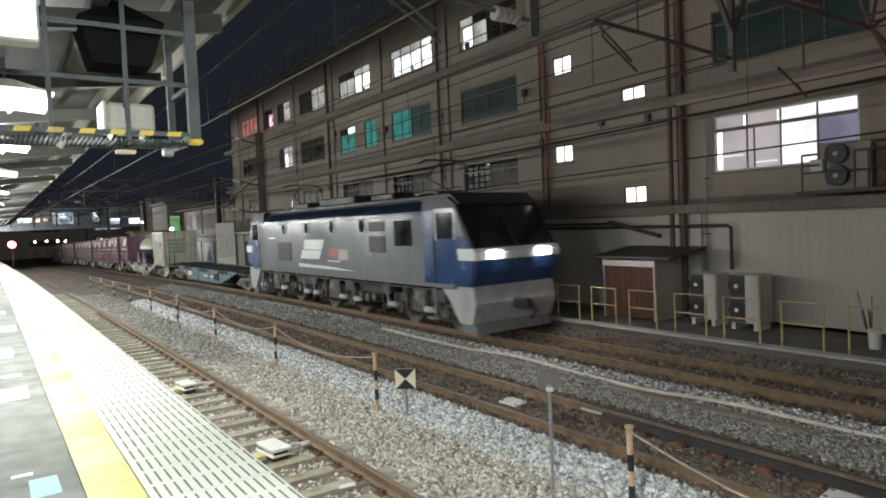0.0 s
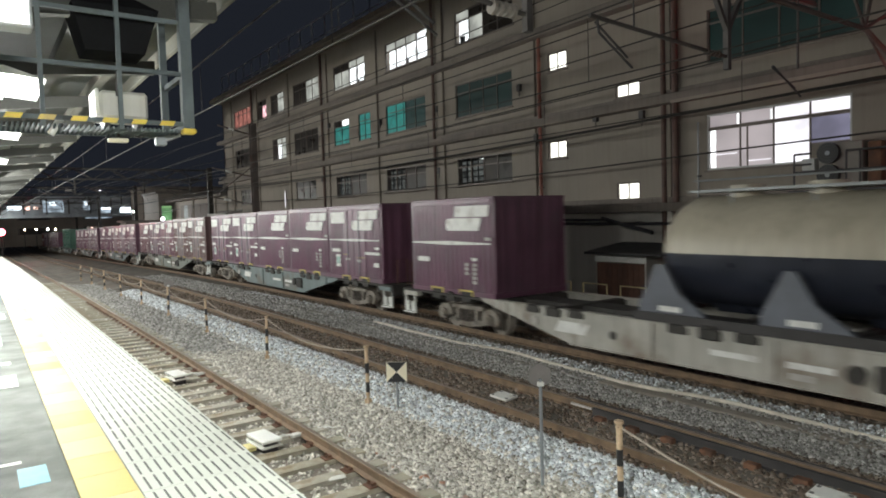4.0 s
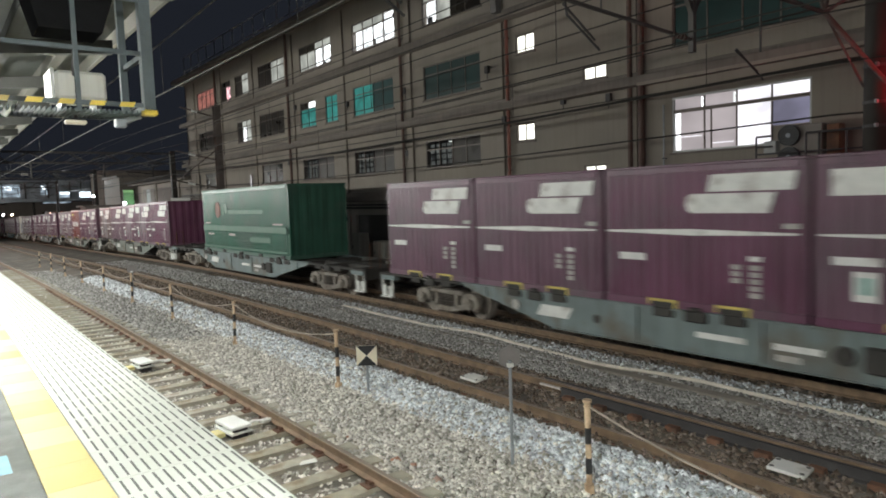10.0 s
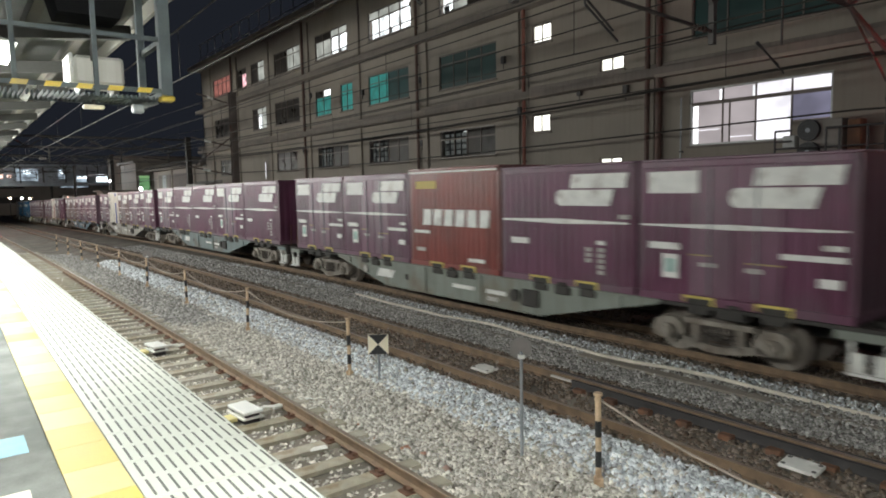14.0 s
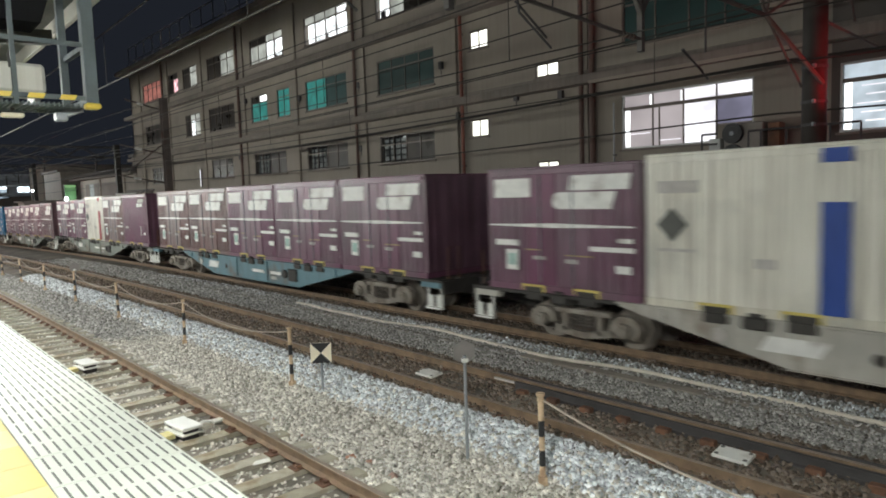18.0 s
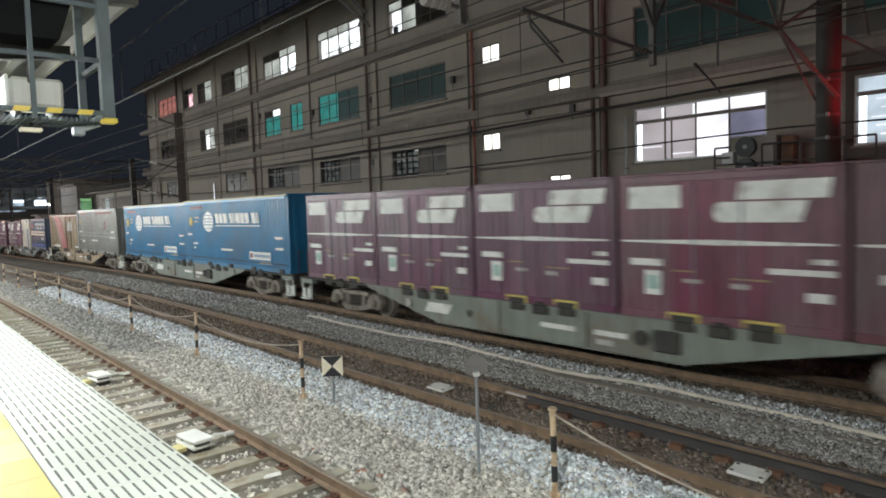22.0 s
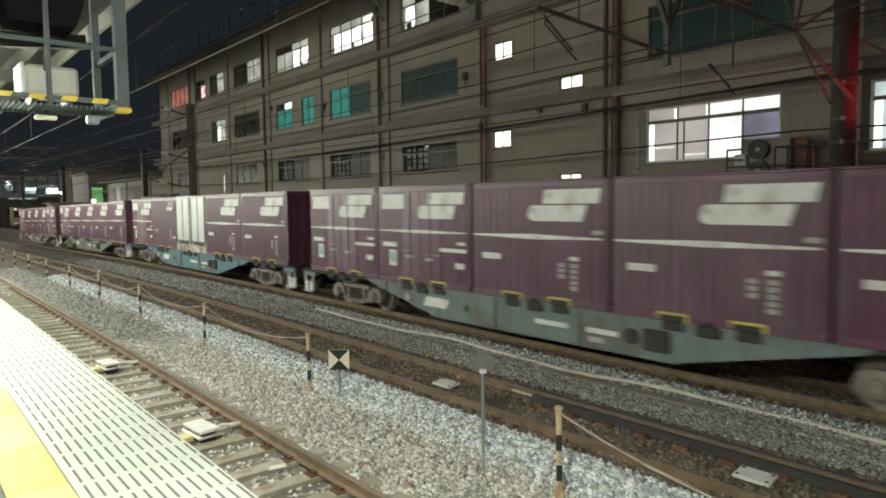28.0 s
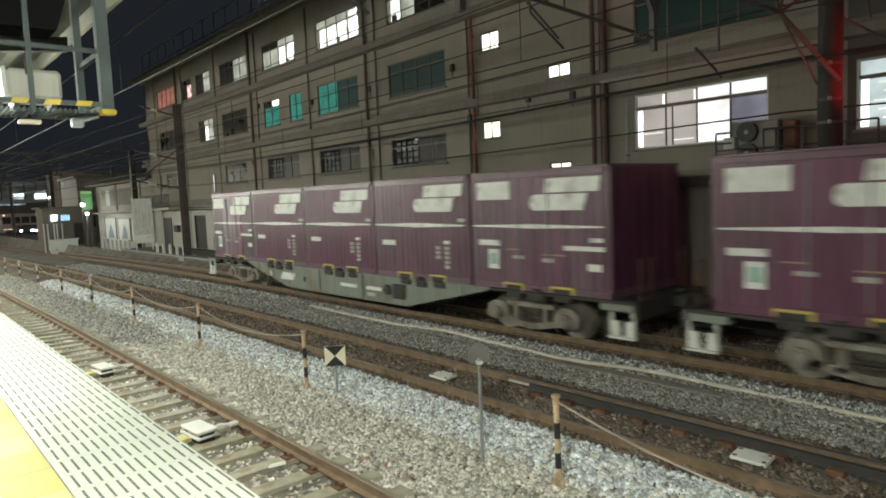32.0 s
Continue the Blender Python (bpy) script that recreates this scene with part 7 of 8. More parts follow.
def blue_long():
    c = long_box("blue", "long blue container with white block lettering and round emblem", 2.62, 0.2, gold_mark)
    pts = [(6.55 + 0.52 * math.cos(i * math.pi / 12), 1.72 + 0.40 * math.sin(i * math.pi / 12)) for i in range(24)]
    emblem = part("emblem", Geo().prism(pts, 0, -1.246, -1.236), plate_white, c, "round white globe emblem")
    for z in (1.46, 1.60, 1.72, 1.84, 1.98):
        part("emblem_line", Geo().prism([(6.0, z - 0.018), (7.1, z - 0.018), (7.1, z + 0.018), (6.0, z + 0.018)], 0, -1.2485, -1.2463), PAINT["blue"], emblem)
    y = 5.78
    for w in (0.31, 0.31, 0.35, 0, 0.25, 0.14, 0.35, 0.30, 0.33, 0, 0.31, 0.17):
        if not w:
            y -= 0.16
            continue
        mark(c, "lettering", y - w, y, 1.66, 2.04, plate_white, -0.10)
        y -= w + 0.07
    mark(c, "stripe", 1.95, 5.85, 1.55, 1.59, plate_white, -0.02)
    part("emblem", Geo().prism([(8.4 + 0.2 * math.cos(i * math.pi / 4), 1.74 + 0.2 * math.sin(i * math.pi / 4)) for i in range(8)], 0, -1.246, -1.236), gold_mark, c, "small yellow emblem")
    mark(c, "marking", 1.30, 2.90, 0.38, 0.66, plate_white)
    part("panel_line", Geo().box(-1.2475, -1.2445, 1.38, 2.55, 0.47, 0.57), plate_blue, c, "row of small blue writing")
    part("panel_square", Geo().box(-1.2475, -1.2445, 2.64, 2.84, 0.43, 0.61), faded_red, c)
    for y, z, w, mt in ((0.35, 1.12, 0.55, plate_white), (0.35, 0.76, 0.55, plate_white), (4.35, 0.62, 1.05, plate_white), (1.25, 0.24, 0.9, plate_dull), (8.35, 1.16, 0.45, plate_white), (7.75, 0.80, 0.5, plate_white),
                        (8.0, 0.62, 0.22, plate_white), (7.1, 2.26, 1.3, faded_red), (7.5, 1.86, 0.5, plate_dull), (7.6, 1.70, 0.4, plate_dull)):
        mark(c, "marking", y, y + w, z, z + 0.08, mt)
    part("band", Geo().box(-1.25, -1.238, 0.1, 9.1, 0.27, 0.30), dark_steel, c, "dark seam over the bottom rail")
    return c


def grey_long():
    c = long_box("grey", "long dull grey container with faded red emblem", 2.66, 0.15)
    for z in (1.02, 1.20):
        part("band", Geo().box(-1.265, -1.238, 0.1, 9.1, z, z + 0.06, 0.004), galvanised, c)
    mark(c, "emblem", 2.15, 2.6, 1.45, 1.62, faded_red)
    mark(c, "emblem", 2.2, 2.55, 1.70, 1.9, faded_red)
    mark(c, "lettering", 0.9, 4.4, 2.36, 2.48, faded_red)
    mark(c, "lettering", 6.94, 8.13, 2.36, 2.46, faded_red)
    part("end_post", Geo().box(-1.262, -1.227, 8.85, 9.16, 0.05, 2.60, 0.012), vent_grey, c, "paler grey end post")
    mark(c, "marking", 7.2, 7.9, 0.62, 0.72, plate_white)
    mark(c, "marking", 7.9, 8.5, 1.27, 1.33, plate_white)
    mark(c, "emblem", 8.0, 8.4, 1.75, 2.1, worn_gold)
    mark(c, "marking", 4.2, 5.6, 0.72, 0.80, plate_white)
    mark(c, "marking", 0.4, 1.2, 1.28, 1.34, plate_white)
    mark(c, "marking", 0.3, 1.5, 0.95, 1.0, plate_white)
    mark(c, "marking", 7.6, 8.7, 0.72, 0.77, plate_dull)
    return c


def sand_long():
    c = long_box("sand", "long weathered sand-yellow container with three slanting red stripes", 2.60, 0.26, rust)
    for k in range(3):
        mark(c, "stripe", 3.28 + 0.60 * k, 3.28 + 0.60 * k + 0.44, 0.16, 2.45, red_mark, -2.3, "slanting red stripe")
        mark(c, "stripe", 3.28 + 0.60 * k + 0.45, 3.28 + 0.60 * k + 0.57, 0.16, 2.45, plate_dull, -2.3)
    part("emblem", Geo().prism([(1.6, 1.4), (3.2, 1.4), (3.1, 1.8), (2.8, 2.05), (2.4, 2.12), (2.0, 2.05), (1.7, 1.8)], 0, -1.246, -1.236), plate_dull, c, "faded pale emblem")
    mark(c, "marking", 5.7, 7.7, 0.22, 0.36, plate_white)
    mark(c, "marking", 0.15, 1.1, 0.28, 0.38, plate_white)
    for k in range(11):
        part("seam", Geo().box(-1.238, -1.226, 0.42 + 0.84 * k, 0.445 + 0.84 * k, 0.16, 2.44), rust, c, "rusty upright seam")
    part("base_rail", Geo().box(-1.25, -1.226, 0.05, 9.17, 0.0, 0.10, 0.006), rust, c, "rust-stained bottom rail")
    for y in (2.2, 3.4):
        part("lock_rod", Geo().rod((-1.25, y, 0.2), (-1.25, y, 2.4), 0.016, 6), rust, c)
    for z in (0.9, 1.6, 2.1):
        mark(c, "marking", 8.2, 9.0, z, z + 0.03, slot_dark)
    return c


def navy_box():
    c = container("medium_container", 6.06, 2.50, "navy", "dark navy container with cream band and pale block lettering", ribs=0.25, pockets=False)
    part("band", Geo().box(-1.25, -1.237, 0.08, 5.98, 1.12, 1.26), cream_paint, c, "cream band")
    part("band", Geo().box(-1.25, -1.237, 0.08, 5.98, 1.34, 1.46), cream_paint, c, "cream band")
    for i in range(6):
        y = 3.65 - i * 0.62
        mark(c, "lettering", y - 0.42, y, 2.02, 2.10, plate_white)
        mark(c, "lettering", y - 0.26 - 0.1 * (i % 2), y - 0.17 - 0.1 * (i % 2), 1.66, 2.02, plate_white, 0.05)
        if i % 2:
            mark(c, "lettering", y - 0.42, y - 0.06, 1.66, 1.73, plate_white)
    mark(c, "emblem", 4.9, 5.4, 1.70, 2.05, red_mark)
    mark(c, "marking", 0.5, 1.5, 0.75, 0.98, plate_dull)
    mark(c, "marking", 2.8, 3.4, 0.8, 0.9, plate_dull)
    part("band", Geo().box(-1.25, -1.237, 0.1, 5.9, 0.2, 0.42), blue_mark, c)
    return c


cool_white = material("cool_white_paint", (0.82, 0.84, 0.82), 0.4, vary=0.08, coarse=2.0, streak=0.25, dirt=(0.55, 0.54, 0.50), dirt_amount=0.2)


def rack_box():
    c = container("freight_container", 3.655, 2.50, "nearwhite", "white container with two folding side doors and a rusty skirt", ribs=0.3, pockets=False)
    for y in (0.12, 1.98):
        for k in range(2):
            a = y + 0.79 * k
            d = part("side_door", Geo().box(-1.262, -1.237, a, a + 0.74, 0.52, 2.40, 0.01), cool_white, c, "smooth white door leaf")
            part("door_edge", Geo().box(-1.268, -1.2625, a + 0.66, a + 0.74, 0.54, 2.38), vent_grey, d)
        part("lock_handle", Geo().box(-1.28, -1.263, y + 0.35, y + 0.5, 0.7, 0.9, 0.005), white_paint, c)
        part("fork_slot", Geo().box(-1.25, -1.1, y + 0.25, y + 1.3, 0.34, 0.45, 0.02), slot_dark, c, "dark fork-lift slot")
        part("rusty_edge", Geo().box(-1.27, -1.237, y, y + 1.55, 0.46, 0.50), slot_dark, c)
    part("skirt", Geo().box(-1.245, -1.232, 0.08, 3.58, 0.0, 0.33, 0.005), material("rusty_white_skirt", (0.72, 0.69, 0.62), 0.6, vary=0.15, coarse=2, dirt=(0.22, 0.12, 0.08), dirt_amount=0.5), c, "chipped rusty white skirt")
    part("divider", Geo().box(-1.268, -1.237, 1.72, 1.94, 0.35, 2.42, 0.01), vent_grey, c)
    return c


tank_cream = material("tank_cream", (0.52, 0.47, 0.37), 0.4, vary=0.1, coarse=1.5, streak=0.3)
tank_navy = material("tank_navy", (0.03, 0.034, 0.05), 0.35, vary=0.15, coarse=2)


cradle_slate = material("cradle_slate", (0.17, 0.18, 0.21), 0.6, vary=0.15, coarse=3)


def tank_box():
    c = thing("tank_container", "cream and navy powder tank container in a dark cradle", "tank container", "containers on the train")
    L, R, zc = 5.6, 1.02, 1.26

    def shell(a0, a1):
        geo, secs, n = Geo(), [(0.15, 0.55), (0.28, 0.86), (0.55, 1.0), (L - 0.55, 1.0), (L - 0.28, 0.86), (L - 0.15, 0.55)], 18
        vs = []
        for y, k in secs:
            for i in range(n + 1):
                t = a0 + (a1 - a0) * i / n
                vs.append((R * k * math.cos(t), y + 0.2, zc + R * k * math.sin(t)))
        m = n + 1
        geo.add(vs, [(j * m + i, j * m + i + 1, (j + 1) * m + i + 1, (j + 1) * m + i) for j in range(len(secs) - 1) for i in range(n)])
        for j in (0, len(secs) - 1):
            geo.add([vs[j * m + i] for i in range(m)], [tuple(range(m))])
        return geo
    part("tank_top", shell(0, math.pi), tank_cream, c, "cream upper shell", smooth=True)
    part("tank_bottom", shell(math.pi, 2 * math.pi), tank_navy, c, "navy lower shell", smooth=True)
    for y in (1.7, 4.3):
        part("hopper", Geo().prism([(-0.25, 0.16), (0.25, 0.16), (0.95, 1.0), (-0.95, 1.0)], 1, y - 0.55, y + 0.55), tank_navy, c)
    part("base_frame", Geo().box(-1.22, -1.08, 0, 6.0, 0, 0.16).box(1.08, 1.22, 0, 6.0, 0, 0.16).box(-1.22, 1.22, 0, 0.14, 0, 0.16).box(-1.22, 1.22, 5.86, 6.0, 0, 0.16), dark_steel, c)
    for y in (3.0, 5.35):
        part("cradle", Geo().prism([(y - 0.85, 0.16), (y + 0.55, 0.16), (y + 0.55, 0.30), (y + 0.16, 1.05), (y - 0.02, 1.05), (y - 0.30, 0.55)], 0, -1.16, -1.06), cradle_slate, c, "slate grey cradle plate")
        part("marking", Geo().box(-1.172, -1.162, y - 0.35, y + 0.1, 0.2, 0.3), plate_white, c)
    part("catwalk", Geo().box(-0.55, 0.55, 0.9, 5.2, 2.34, 2.39), galvanised, c)
    for y in (1.6, 3.0, 4.4):
        part("manhole", Geo().rod((0, y, 2.22), (0, y, 2.46), 0.27, 14), tank_cream, c)
        part("catwalk_stay", Geo().rod((-0.5, y, 2.04), (-0.5, y, 2.34), 0.025), galvanised, c)
    part("handrail", Geo().path([(-0.5, 1.0, 2.56), (-0.5, 5.1, 2.56)], 0.02), galvanised, c)
    return c


PLUM = "plum red steel freight container with white stripe and logo block"
MAKERS = {
    "p": lambda: plain_type("plum", PLUM),
    "m": lambda: plain_type("mauve", "faded mauve steel freight container with white stripe and logo block"),
    "d": lambda: door_type("plum", "plum freight container with side doors, white panel and stripe"),
    "w": lambda: door_type("wine", "brighter wine-red freight container with side doors and white panel"),
    "b": lambda: door_type("brown", "faded brownish freight container with side doors and white panel"),
    "q": lambda: bare_type("plum", "plain plum ribbed freight container with small worn logo"),
    "u": lambda: white_box(blue_mark, "white freight container with an upright blue stripe and dark diamond"),
    "r": lambda: white_box(red_mark, "white freight container with an upright red stripe and dark diamond"),
    "s": red_box, "n": ladder_box, "k": rack_box, "G": green_long, "B": blue_long, "Y": grey_long, "S": sand_long, "N": navy_box, "T": tank_box,
}
# wagon tone and the load, from the front end: twelve-foot kinds in slots, or kinds with their own places
CONSIST = [
    ("blue", ""), ("pale", [("n", 0.1), ("T", 4.9), ("p", 14.96)]), ("slate", "dppdd"), ("grey", "bbwdm"), ("slate", "ddwpp"), ("slate", "ddppp"),
    ("slate", [("G", 4.7)]), ("grey", "pddpb"), ("grey", "dpsdd"), ("slate", [("p", 0.05), ("d", 3.9), ("p", 7.76), ("p", 11.62), ("d", 15.46)]), ("pale", "ddbud"), ("blue", "dddbb"), ("grey", "qbrdd"),
    ("grey", "mwddd"), ("grey", [("B", -0.28), ("B", 9.07)]), ("tan", [("Y", 0.05), ("S", 9.40)]), ("slate", [("N", 0.3), ("u", 7.2), ("p", 11.2), ("d", 14.96)]),
    ("slate", "pppdd"), ("blue", "ppkqw"), ("grey", "ppppd"), ("grey", "dpppd"),
]
for i, (tone, cargo) in enumerate(CONSIST):
    n = i - 3
    wagon(tone, n)
    if isinstance(cargo, str):
        for k, kind in enumerate(cargo):
            load(kind, n, k * SLOT + 0.04)
    else:
        for kind, at in cargo:
            load(kind, n, at)

# ---- the locomotive
loco_grey = material("loco_grey", (0.25, 0.265, 0.28), 0.19, vary=0.05, coarse=0.35, fine=40, bump=0.04, streak=0.25)
loco_blue = material("loco_blue", (0.018, 0.062, 0.20), 0.25, vary=0.1, coarse=1.0, bump=0.03)
loco_white = material("loco_white", (0.75, 0.77, 0.78), 0.35, vary=0.05, coarse=2)
loco_dark = material("loco_roof", (0.016, 0.017, 0.021), 0.55, vary=0.2, coarse=2)
loco_glass = material("loco_glass", (0.012, 0.013, 0.016), 0.06, vary=0.2, bump=0.0)
loco_bogie = material("loco_bogie", (0.11, 0.095, 0.08), 0.7, vary=0.5, coarse=5, fine=60, bump=0.3, dirt=(0.32, 0.28, 0.23), dirt_amount=0.12)
loco_skirt = material("loco_skirt", (0.52, 0.53, 0.55), 0.4, vary=0.12, coarse=2, streak=0.3)
loco_navy = material("loco_navy", (0.010, 0.020, 0.045), 0.22, vary=0.1, coarse=1.0, bump=0.03)
headlamp = glow("headlamp", (1.0, 0.90, 0.88), 60.0)


def locomotive():
    e = thing("electric_locomotive", "grey and blue electric locomotive with white nose band, headlights lit", "locomotive")
    W, L = 1.44, 17.3
    arc = [(-W + 0.40 * (1 - math.cos(k * math.pi / 18)), 3.30 + 0.42 * math.sin(k * math.pi / 18)) for k in range(10)]
    sec = [(-W, 1.38)] + arc + [(-x, z) for x, z in arc[::-1]] + [(W, 1.38)]
    part("body", Geo().prism(sec, 1, 2.06, L - 2.5), loco_grey, e, "grey painted body side")
    part("blue_top_band", Geo().prism([(-W - 0.004, 3.24)] + [(x - 0.004, z + 0.003) for x, z in arc[:7]] + [(arc[6][0] + 0.05, arc[6][1] - 0.05), (-W + 0.02, 3.24)], 1, 2.1, L - 2.55), loco_navy, e, "dark blue band under the roof")
    part("roof", Geo().box(-W + 0.30, W - 0.30, 1.25, L - 1.7, 3.70, 3.84, 0.03), loco_dark, e)
    for flip in (0, 1):
        def yy(y):
            return L - 0.12 - y if flip else y - 0.36

        def span(y0, y1):
            return min(yy(y0), yy(y1)), max(yy(y0), yy(y1))

        def cab_shell(pts_y, x0, x1):
            return Geo().prism([(yy(y), z) for y, z in pts_y], 0, x0, x1)
        cab = part("cab", cab_shell([(2.45, 1.38), (0.34, 1.38), (0.14, 1.75), (0.10, 2.06), (0.18, 2.36), (0.92, 3.50), (1.25, 3.72), (2.45, 3.72)], -W + 0.03, W - 0.03), loco_dark, e, "black painted cab front with blue sides")
        part("cab_roof", cab_shell([(0.90, 3.50), (1.25, 3.73), (2.45, 3.73), (2.45, 3.80), (1.2, 3.80), (0.80, 3.52)], -W + 0.10, W - 0.10), loco_dark, cab)
        part("windscreen", Geo().prism([(yy(0.165), 2.40), (yy(0.86), 3.46), (yy(0.90), 3.44), (yy(0.205), 2.38)], 0, -W + 0.10, W - 0.10), loco_glass, cab, "dark sloping windscreen")
        part("windscreen_pillar", Geo().prism([(yy(0.14), 2.40), (yy(0.84), 3.47), (yy(0.88), 3.45), (yy(0.18), 2.38)], 0, -0.05, 0.05), loco_dark, cab)
        part("nose_lower", cab_shell([(0.37, 1.40), (0.32, 1.40), (0.12, 1.75), (0.085, 2.055), (0.30, 2.055)], -W + 0.035, W - 0.035), loco_blue, cab, "dark blue lower nose")
        part("nose_band", Geo().prism([(yy(0.075), 2.06), (yy(0.075), 2.26), (yy(0.16), 2.36), (yy(0.86), 2.36), (yy(0.80), 2.06)], 0, -W - 0.005, W + 0.005), loco_white, cab, "white band round the nose")
        for s in (-1, 1):
            lamp_mat = headlamp if not flip else loco_glass
            part("headlight", Geo().box(s * 0.84 - 0.22, s * 0.84 + 0.22, *span(0.04, 0.09), 2.10, 2.28, 0.02), lamp_mat, cab, "bright twin headlight" if not flip else "")
            side = (lambda a, b: (min(s * a, s * b), max(s * a, s * b)))
            part("side_panel", Geo().prism([(yy(y), z) for y, z in ([(1.90, 1.40), (0.40, 1.40), (0.20, 1.75), (0.16, 2.06), (0.24, 2.36), (0.50, 2.66), (1.90, 2.66)] if not flip else [(1.70, 1.44), (0.40, 1.44), (0.20, 1.75), (0.16, 2.06), (0.24, 2.36), (0.50, 2.66), (1.85, 2.66)])], 0, *side(W - 0.03, W)), loco_blue, cab)
            part("upper_side", Geo().prism([(yy(1.90), 2.67), (yy(0.51), 2.67), (yy(0.94), 3.42), (yy(1.90), 3.42)], 0, *side(W - 0.03, W)), loco_grey, cab)
            part("side_window", Geo().box(*side(W, W + 0.006), *span(0.98, 1.78), 2.62, 3.30), loco_glass, cab)
            part("window_frame", Geo().box(*side(W, W + 0.012), *span(0.94, 0.98), 2.58, 3.34).box(*side(W, W + 0.012), *span(1.78, 1.82), 2.58, 3.34), loco_white, cab)
            part("cab_door", Geo().box(*side(W - 0.03, W + 0.002), *span(1.93, 2.42), 1.42, 3.38, 0.006), loco_grey if flip else loco_blue, cab)
            part("handrail", Geo().rod((s * (W + 0.04), yy(1.91), 1.5), (s * (W + 0.04), yy(1.91), 2.6), 0.018), galvanised, cab)
        part("skirt", cab_shell([(0.30, 1.39), (1.75, 1.39), (1.25, 0.85), (0.95, 0.42), (0.42, 0.42), (0.22, 0.95)], -W + 0.06, W - 0.06), loco_skirt, e, "pale grey snowplough skirt")
        part("plough", cab_shell([(0.40, 0.44), (1.00, 0.44), (0.95, 0.16), (0.32, 0.16)], -W + 0.16, W - 0.16), loco_grey, e, "grey snowplough under the skirt")
        part("hose", Geo().path([(0.45, yy(0.2), 0.9), (0.5, yy(0.05), 0.6), (0.3, yy(0.08), 0.42)], 0.03), loco_dark, e)
        part("coupler", Geo().box(-0.12, 0.12, *span(-0.25, 0.3), 0.76, 1.02, 0.03), dark_steel, e)
        for s in (-1, 1):
            side = (lambda a, b: (min(s * a, s * b), max(s * a, s * b)))
            part("step", Geo().box(*side(1.30, 1.46), *span(1.95, 2.35), 0.42, 0.47).box(*side(1.38, 1.42), *span(1.95, 2.0), 0.47, 1.38), grey_steel, e)
    part("sill", Geo().box(-W - 0.01, W + 0.01, 0.64, L - 1.12, 1.30, 1.42, 0.01), loco_grey, e)
    X = -W
    for y0, y1, z0, z1, nm, mt in ((2.64, 3.62, 2.42, 3.16, "side_window", loco_glass), (4.15, 5.18, 2.86, 3.16, "louvre", loco_dark), (4.15, 5.18, 2.21, 2.71, "louvre", loco_dark), (11.63, 13.08, 1.78, 2.50, "louvre", loco_dark)):
        p = part(nm, Geo().box(X - 0.012, X + 0.02, y0, y1, z0, z1, 0.008), mt, e)
        if nm == "louvre":
            for k in range(6):
                z = z0 + (z1 - z0) * (k + 0.5) / 6
                part("slat", Geo().box(X - 0.03, X - 0.0125, y0 + 0.04, y1 - 0.04, z - 0.02, z + 0.012), dark_steel, p)
    for y in (5.62, 7.86, 10.05, 12.33):
        part("porthole", Geo().rod((X - 0.012, y, 3.04), (X + 0.02, y, 3.04), 0.21, 20), loco_glass, e, "round side window")
        part("porthole_rim", Geo().path([(X - 0.012, y + 0.235 * math.cos(k * math.pi / 10), 3.04 + 0.235 * math.sin(k * math.pi / 10)) for k in range(21)], 0.026, 6), loco_white, e)
    part("logo", Geo().prism([(9.05, 1.90), (10.75, 1.90), (10.55, 2.22), (8.8, 2.22)], 0, X - 0.008, X), loco_white, e, "white slanted logo block")
    part("logo", Geo().prism([(8.75, 2.25), (10.4, 2.25), (10.3, 2.62), (8.55, 2.62)], 0, X - 0.008, X), loco_white, e, "white slanted logo block")
    part("emblem", Geo().prism([(6.75, 1.92), (7.45, 1.92), (7.4, 2.28), (6.7, 2.28)], 0, X - 0.008, X), plate_dull, e)
    part("emblem", Geo().prism([(7.5, 2.0), (8.2, 2.0), (8.15, 2.32), (7.45, 2.32)], 0, X - 0.008, X), red_mark, e)
    part("emblem", Geo().prism([(7.3, 1.84), (8.3, 1.84), (8.3, 1.88), (7.3, 1.88)], 0, X - 0.008, X), loco_white, e)
    part("stripe", Geo().prism([(6.2, 1.56), (10.9, 1.58), (10.95, 1.72), (8.0, 1.66)], 0, X - 0.008, X), loco_white, e)
    part("marking", Geo().box(X - 0.008, X, 13.4, 14.1, 2.66, 2.72), loco_white, e)
    for k, (y0, y1, h) in enumerate(((4.6, 6.0, 0.22), (7.2, 10.1, 0.28), (11.2, 12.6, 0.22))):
        part("roof_box", Geo().box(-0.85, 0.85, y0, y1, 3.83, 3.83 + h, 0.04), loco_dark, e)
    for y in (3.2, 13.9):
        p = part("pantograph", Geo().box(-0.6, 0.6, y - 0.55, y + 0.55, 3.92, 3.97).path([(0, y - 0.5, 3.97), (0, y + 0.75, 4.46), (0, y - 0.15, 4.92)], 0.035), dark_steel, e)
        part("contact_strip", Geo().path([(-0.85, y - 0.15, 4.80), (-0.6, y - 0.15, 4.915), (0.6, y - 0.15, 4.915), (0.85, y - 0.15, 4.80)], 0.025), dark_steel, p)
        for q in (-0.5, 0.5):
            for s in (-0.5, 0.5):
                part("insulator", Geo().rod((s, y + q, 3.82), (s, y + q, 3.93), 0.06, 8), white_paint, p)
    part("roof_cable", Geo().path([(0.3, 2.6, 4.08), (0.3, 14.6, 4.08)], 0.025), dark_steel, e)
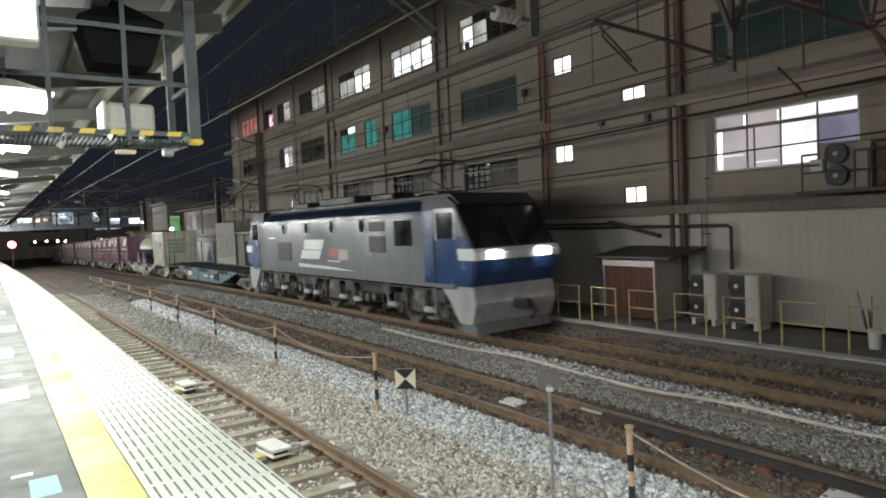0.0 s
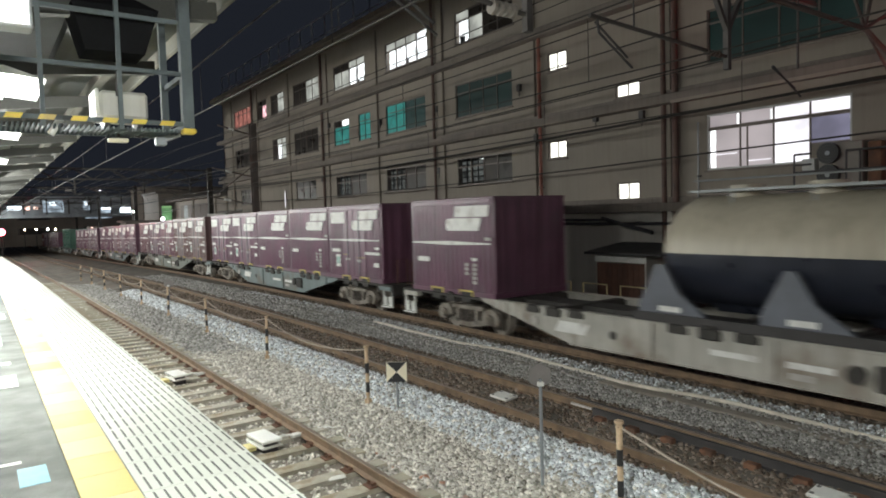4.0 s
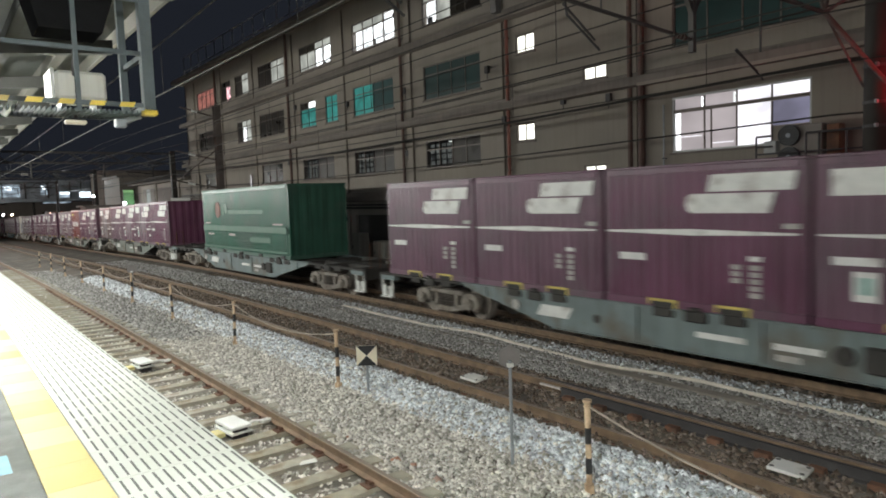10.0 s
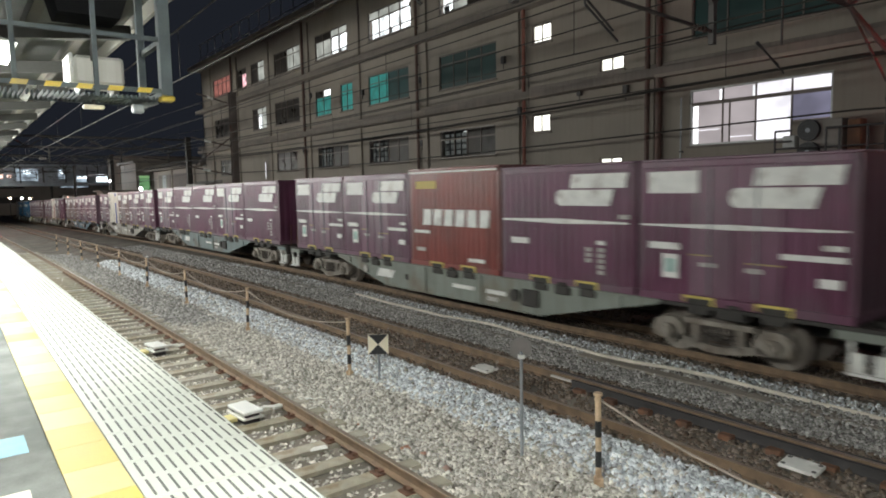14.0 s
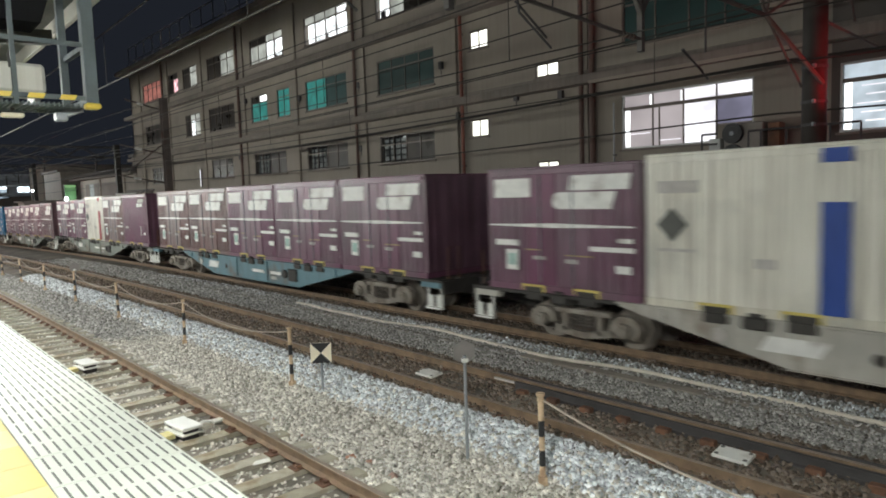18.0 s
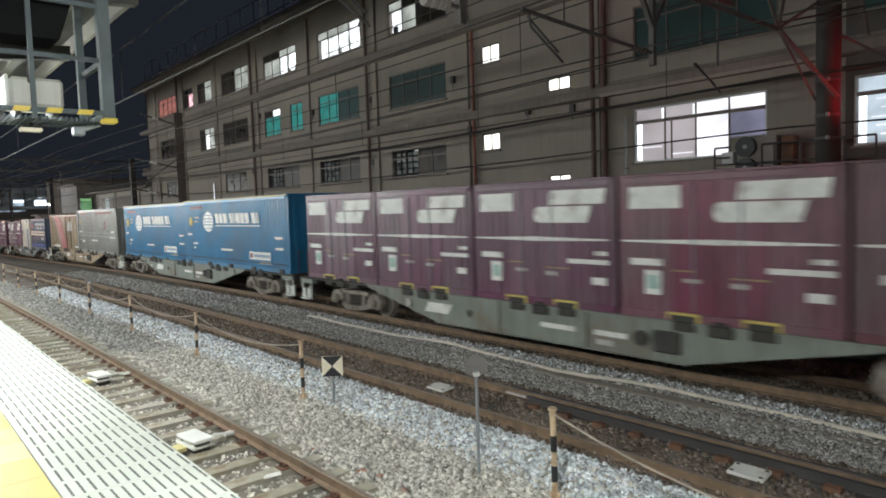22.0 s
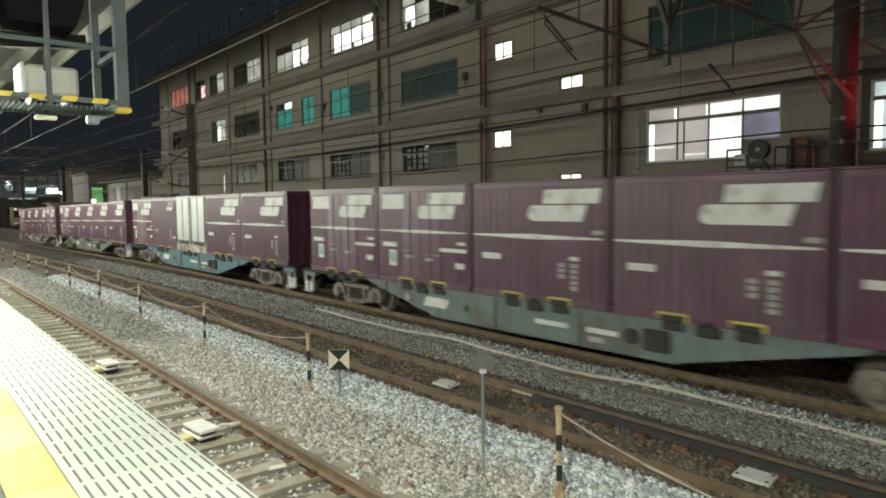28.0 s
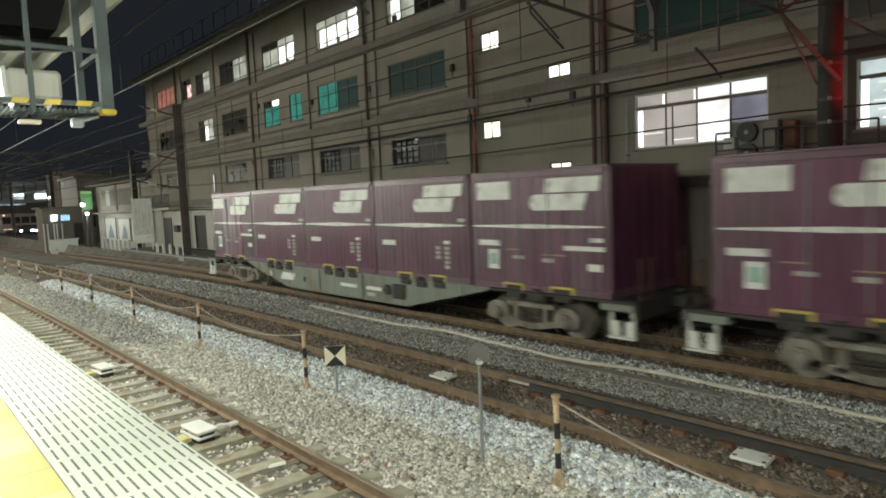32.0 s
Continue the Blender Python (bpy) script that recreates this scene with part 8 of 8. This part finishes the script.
    for k, y in enumerate((2.75, 8.45, 14.1)):
        b = Geo()
        for s in (-1, 1):
            x0, x1 = sorted((s * 0.86, s * 1.02))
            b.prism([(-1.75, 0.72), (-1.5, 0.95), (1.5, 0.95), (1.75, 0.72), (1.6, 0.44), (0.85, 0.38), (0.45, 0.6), (-0.45, 0.6), (-0.85, 0.38), (-1.6, 0.44)], 0, x0, x1)
            for q in (-1.2, 1.2):
                b.rod((s * 1.0, q, 0.56), (s * 1.14, q, 0.56), 0.17, 12)
                b.rod((s * 1.06, q - 0.32, 0.46), (s * 1.06, q - 0.32, 0.95), 0.075, 8).rod((s * 1.06, q + 0.32, 0.46), (s * 1.06, q + 0.32, 0.95), 0.075, 8)
            b.box(min(s * 1.05, s * 1.2), max(s * 1.05, s * 1.2), -0.35, 0.35, 0.5, 1.2, 0.02)
            for q in (-0.9, 0.9):
                b.rod((s * 1.08, q, 0.9), (s * 1.08, q, 1.3), 0.10, 10)
        bg = part("bogie", b, loco_bogie, e, at=pose(0, y, 0))
        for q in (-1.2, 1.2):
            part("wheelset", loco_wheels, None, bg, at=pose(0, q, 0.56))
    for y0 in (5.1, 10.7):
        part("underfloor_box", Geo().box(-1.05, 1.05, y0, y0 + 1.5, 0.55, 1.28, 0.03), loco_dark, e)
        for y, z, r in ((0.3, 0.75, 0.13), (0.75, 0.72, 0.15), (1.2, 0.78, 0.12)):
            part("air_tank", Geo().rod((-1.25, y0 + y, z), (-1.05, y0 + y, z), r, 12), loco_bogie, e)
    for y, z, w in ((1.4, 1.05, 0.7), (4.4, 1.1, 0.5), (6.9, 1.05, 0.5), (9.9, 1.1, 0.6), (12.6, 1.05, 0.5), (15.6, 1.05, 0.5)):
        part("equipment_box", Geo().box(-1.22, -0.95, y, y + w, z - 0.2, z + 0.18, 0.02), dark_steel, e)
        part("sand_pipe", Geo().path([(-1.12, y + w + 0.1, 1.3), (-1.12, y + w + 0.12, 0.7), (-0.95, y + w + 0.3, 0.25)], 0.03), loco_bogie, e)
    for y in (1.95, 4.0, 6.3, 7.4, 9.6, 10.5, 12.9, 15.3):
        part("brake_cylinder", Geo().rod((-1.24, y, 0.62), (-1.24, y + 0.42, 0.62), 0.085, 10).rod((-1.24, y - 0.08, 0.62), (-1.24, y, 0.62), 0.05, 8), loco_skirt, e, "pale dusty brake cylinder")
        part("damper", Geo().rod((-1.2, y + 0.5, 0.45), (-1.2, y + 0.62, 1.15), 0.05, 8), loco_grey, e)
    part("air_pipe", Geo().path([(-1.26, 1.8, 1.2), (-1.26, 15.4, 1.2)], 0.03), loco_bogie, e)
    return e


loco_wheels = join_wheelset(0.56)
loco_wheels.materials.clear()
loco_wheels.materials.append(MATS["loco_bogie"])
LOCO_U = FIRST - 3 * PITCH - 17.0 + SLACK[0]
loco = locomotive()
ride(loco, LOCO_U, 0.0)
for bg in loco.children:
    if bg.name.split(".")[0] == "bogie":
        for ws in bg.children:
            roll(ws, LOCO_U + bg.location.y + ws.location.y, pose(0, ws.location.y, 0.56), 0.56)


def motions():
    for ob, rows in MOVES:
        walk(ob, rows)


motions()
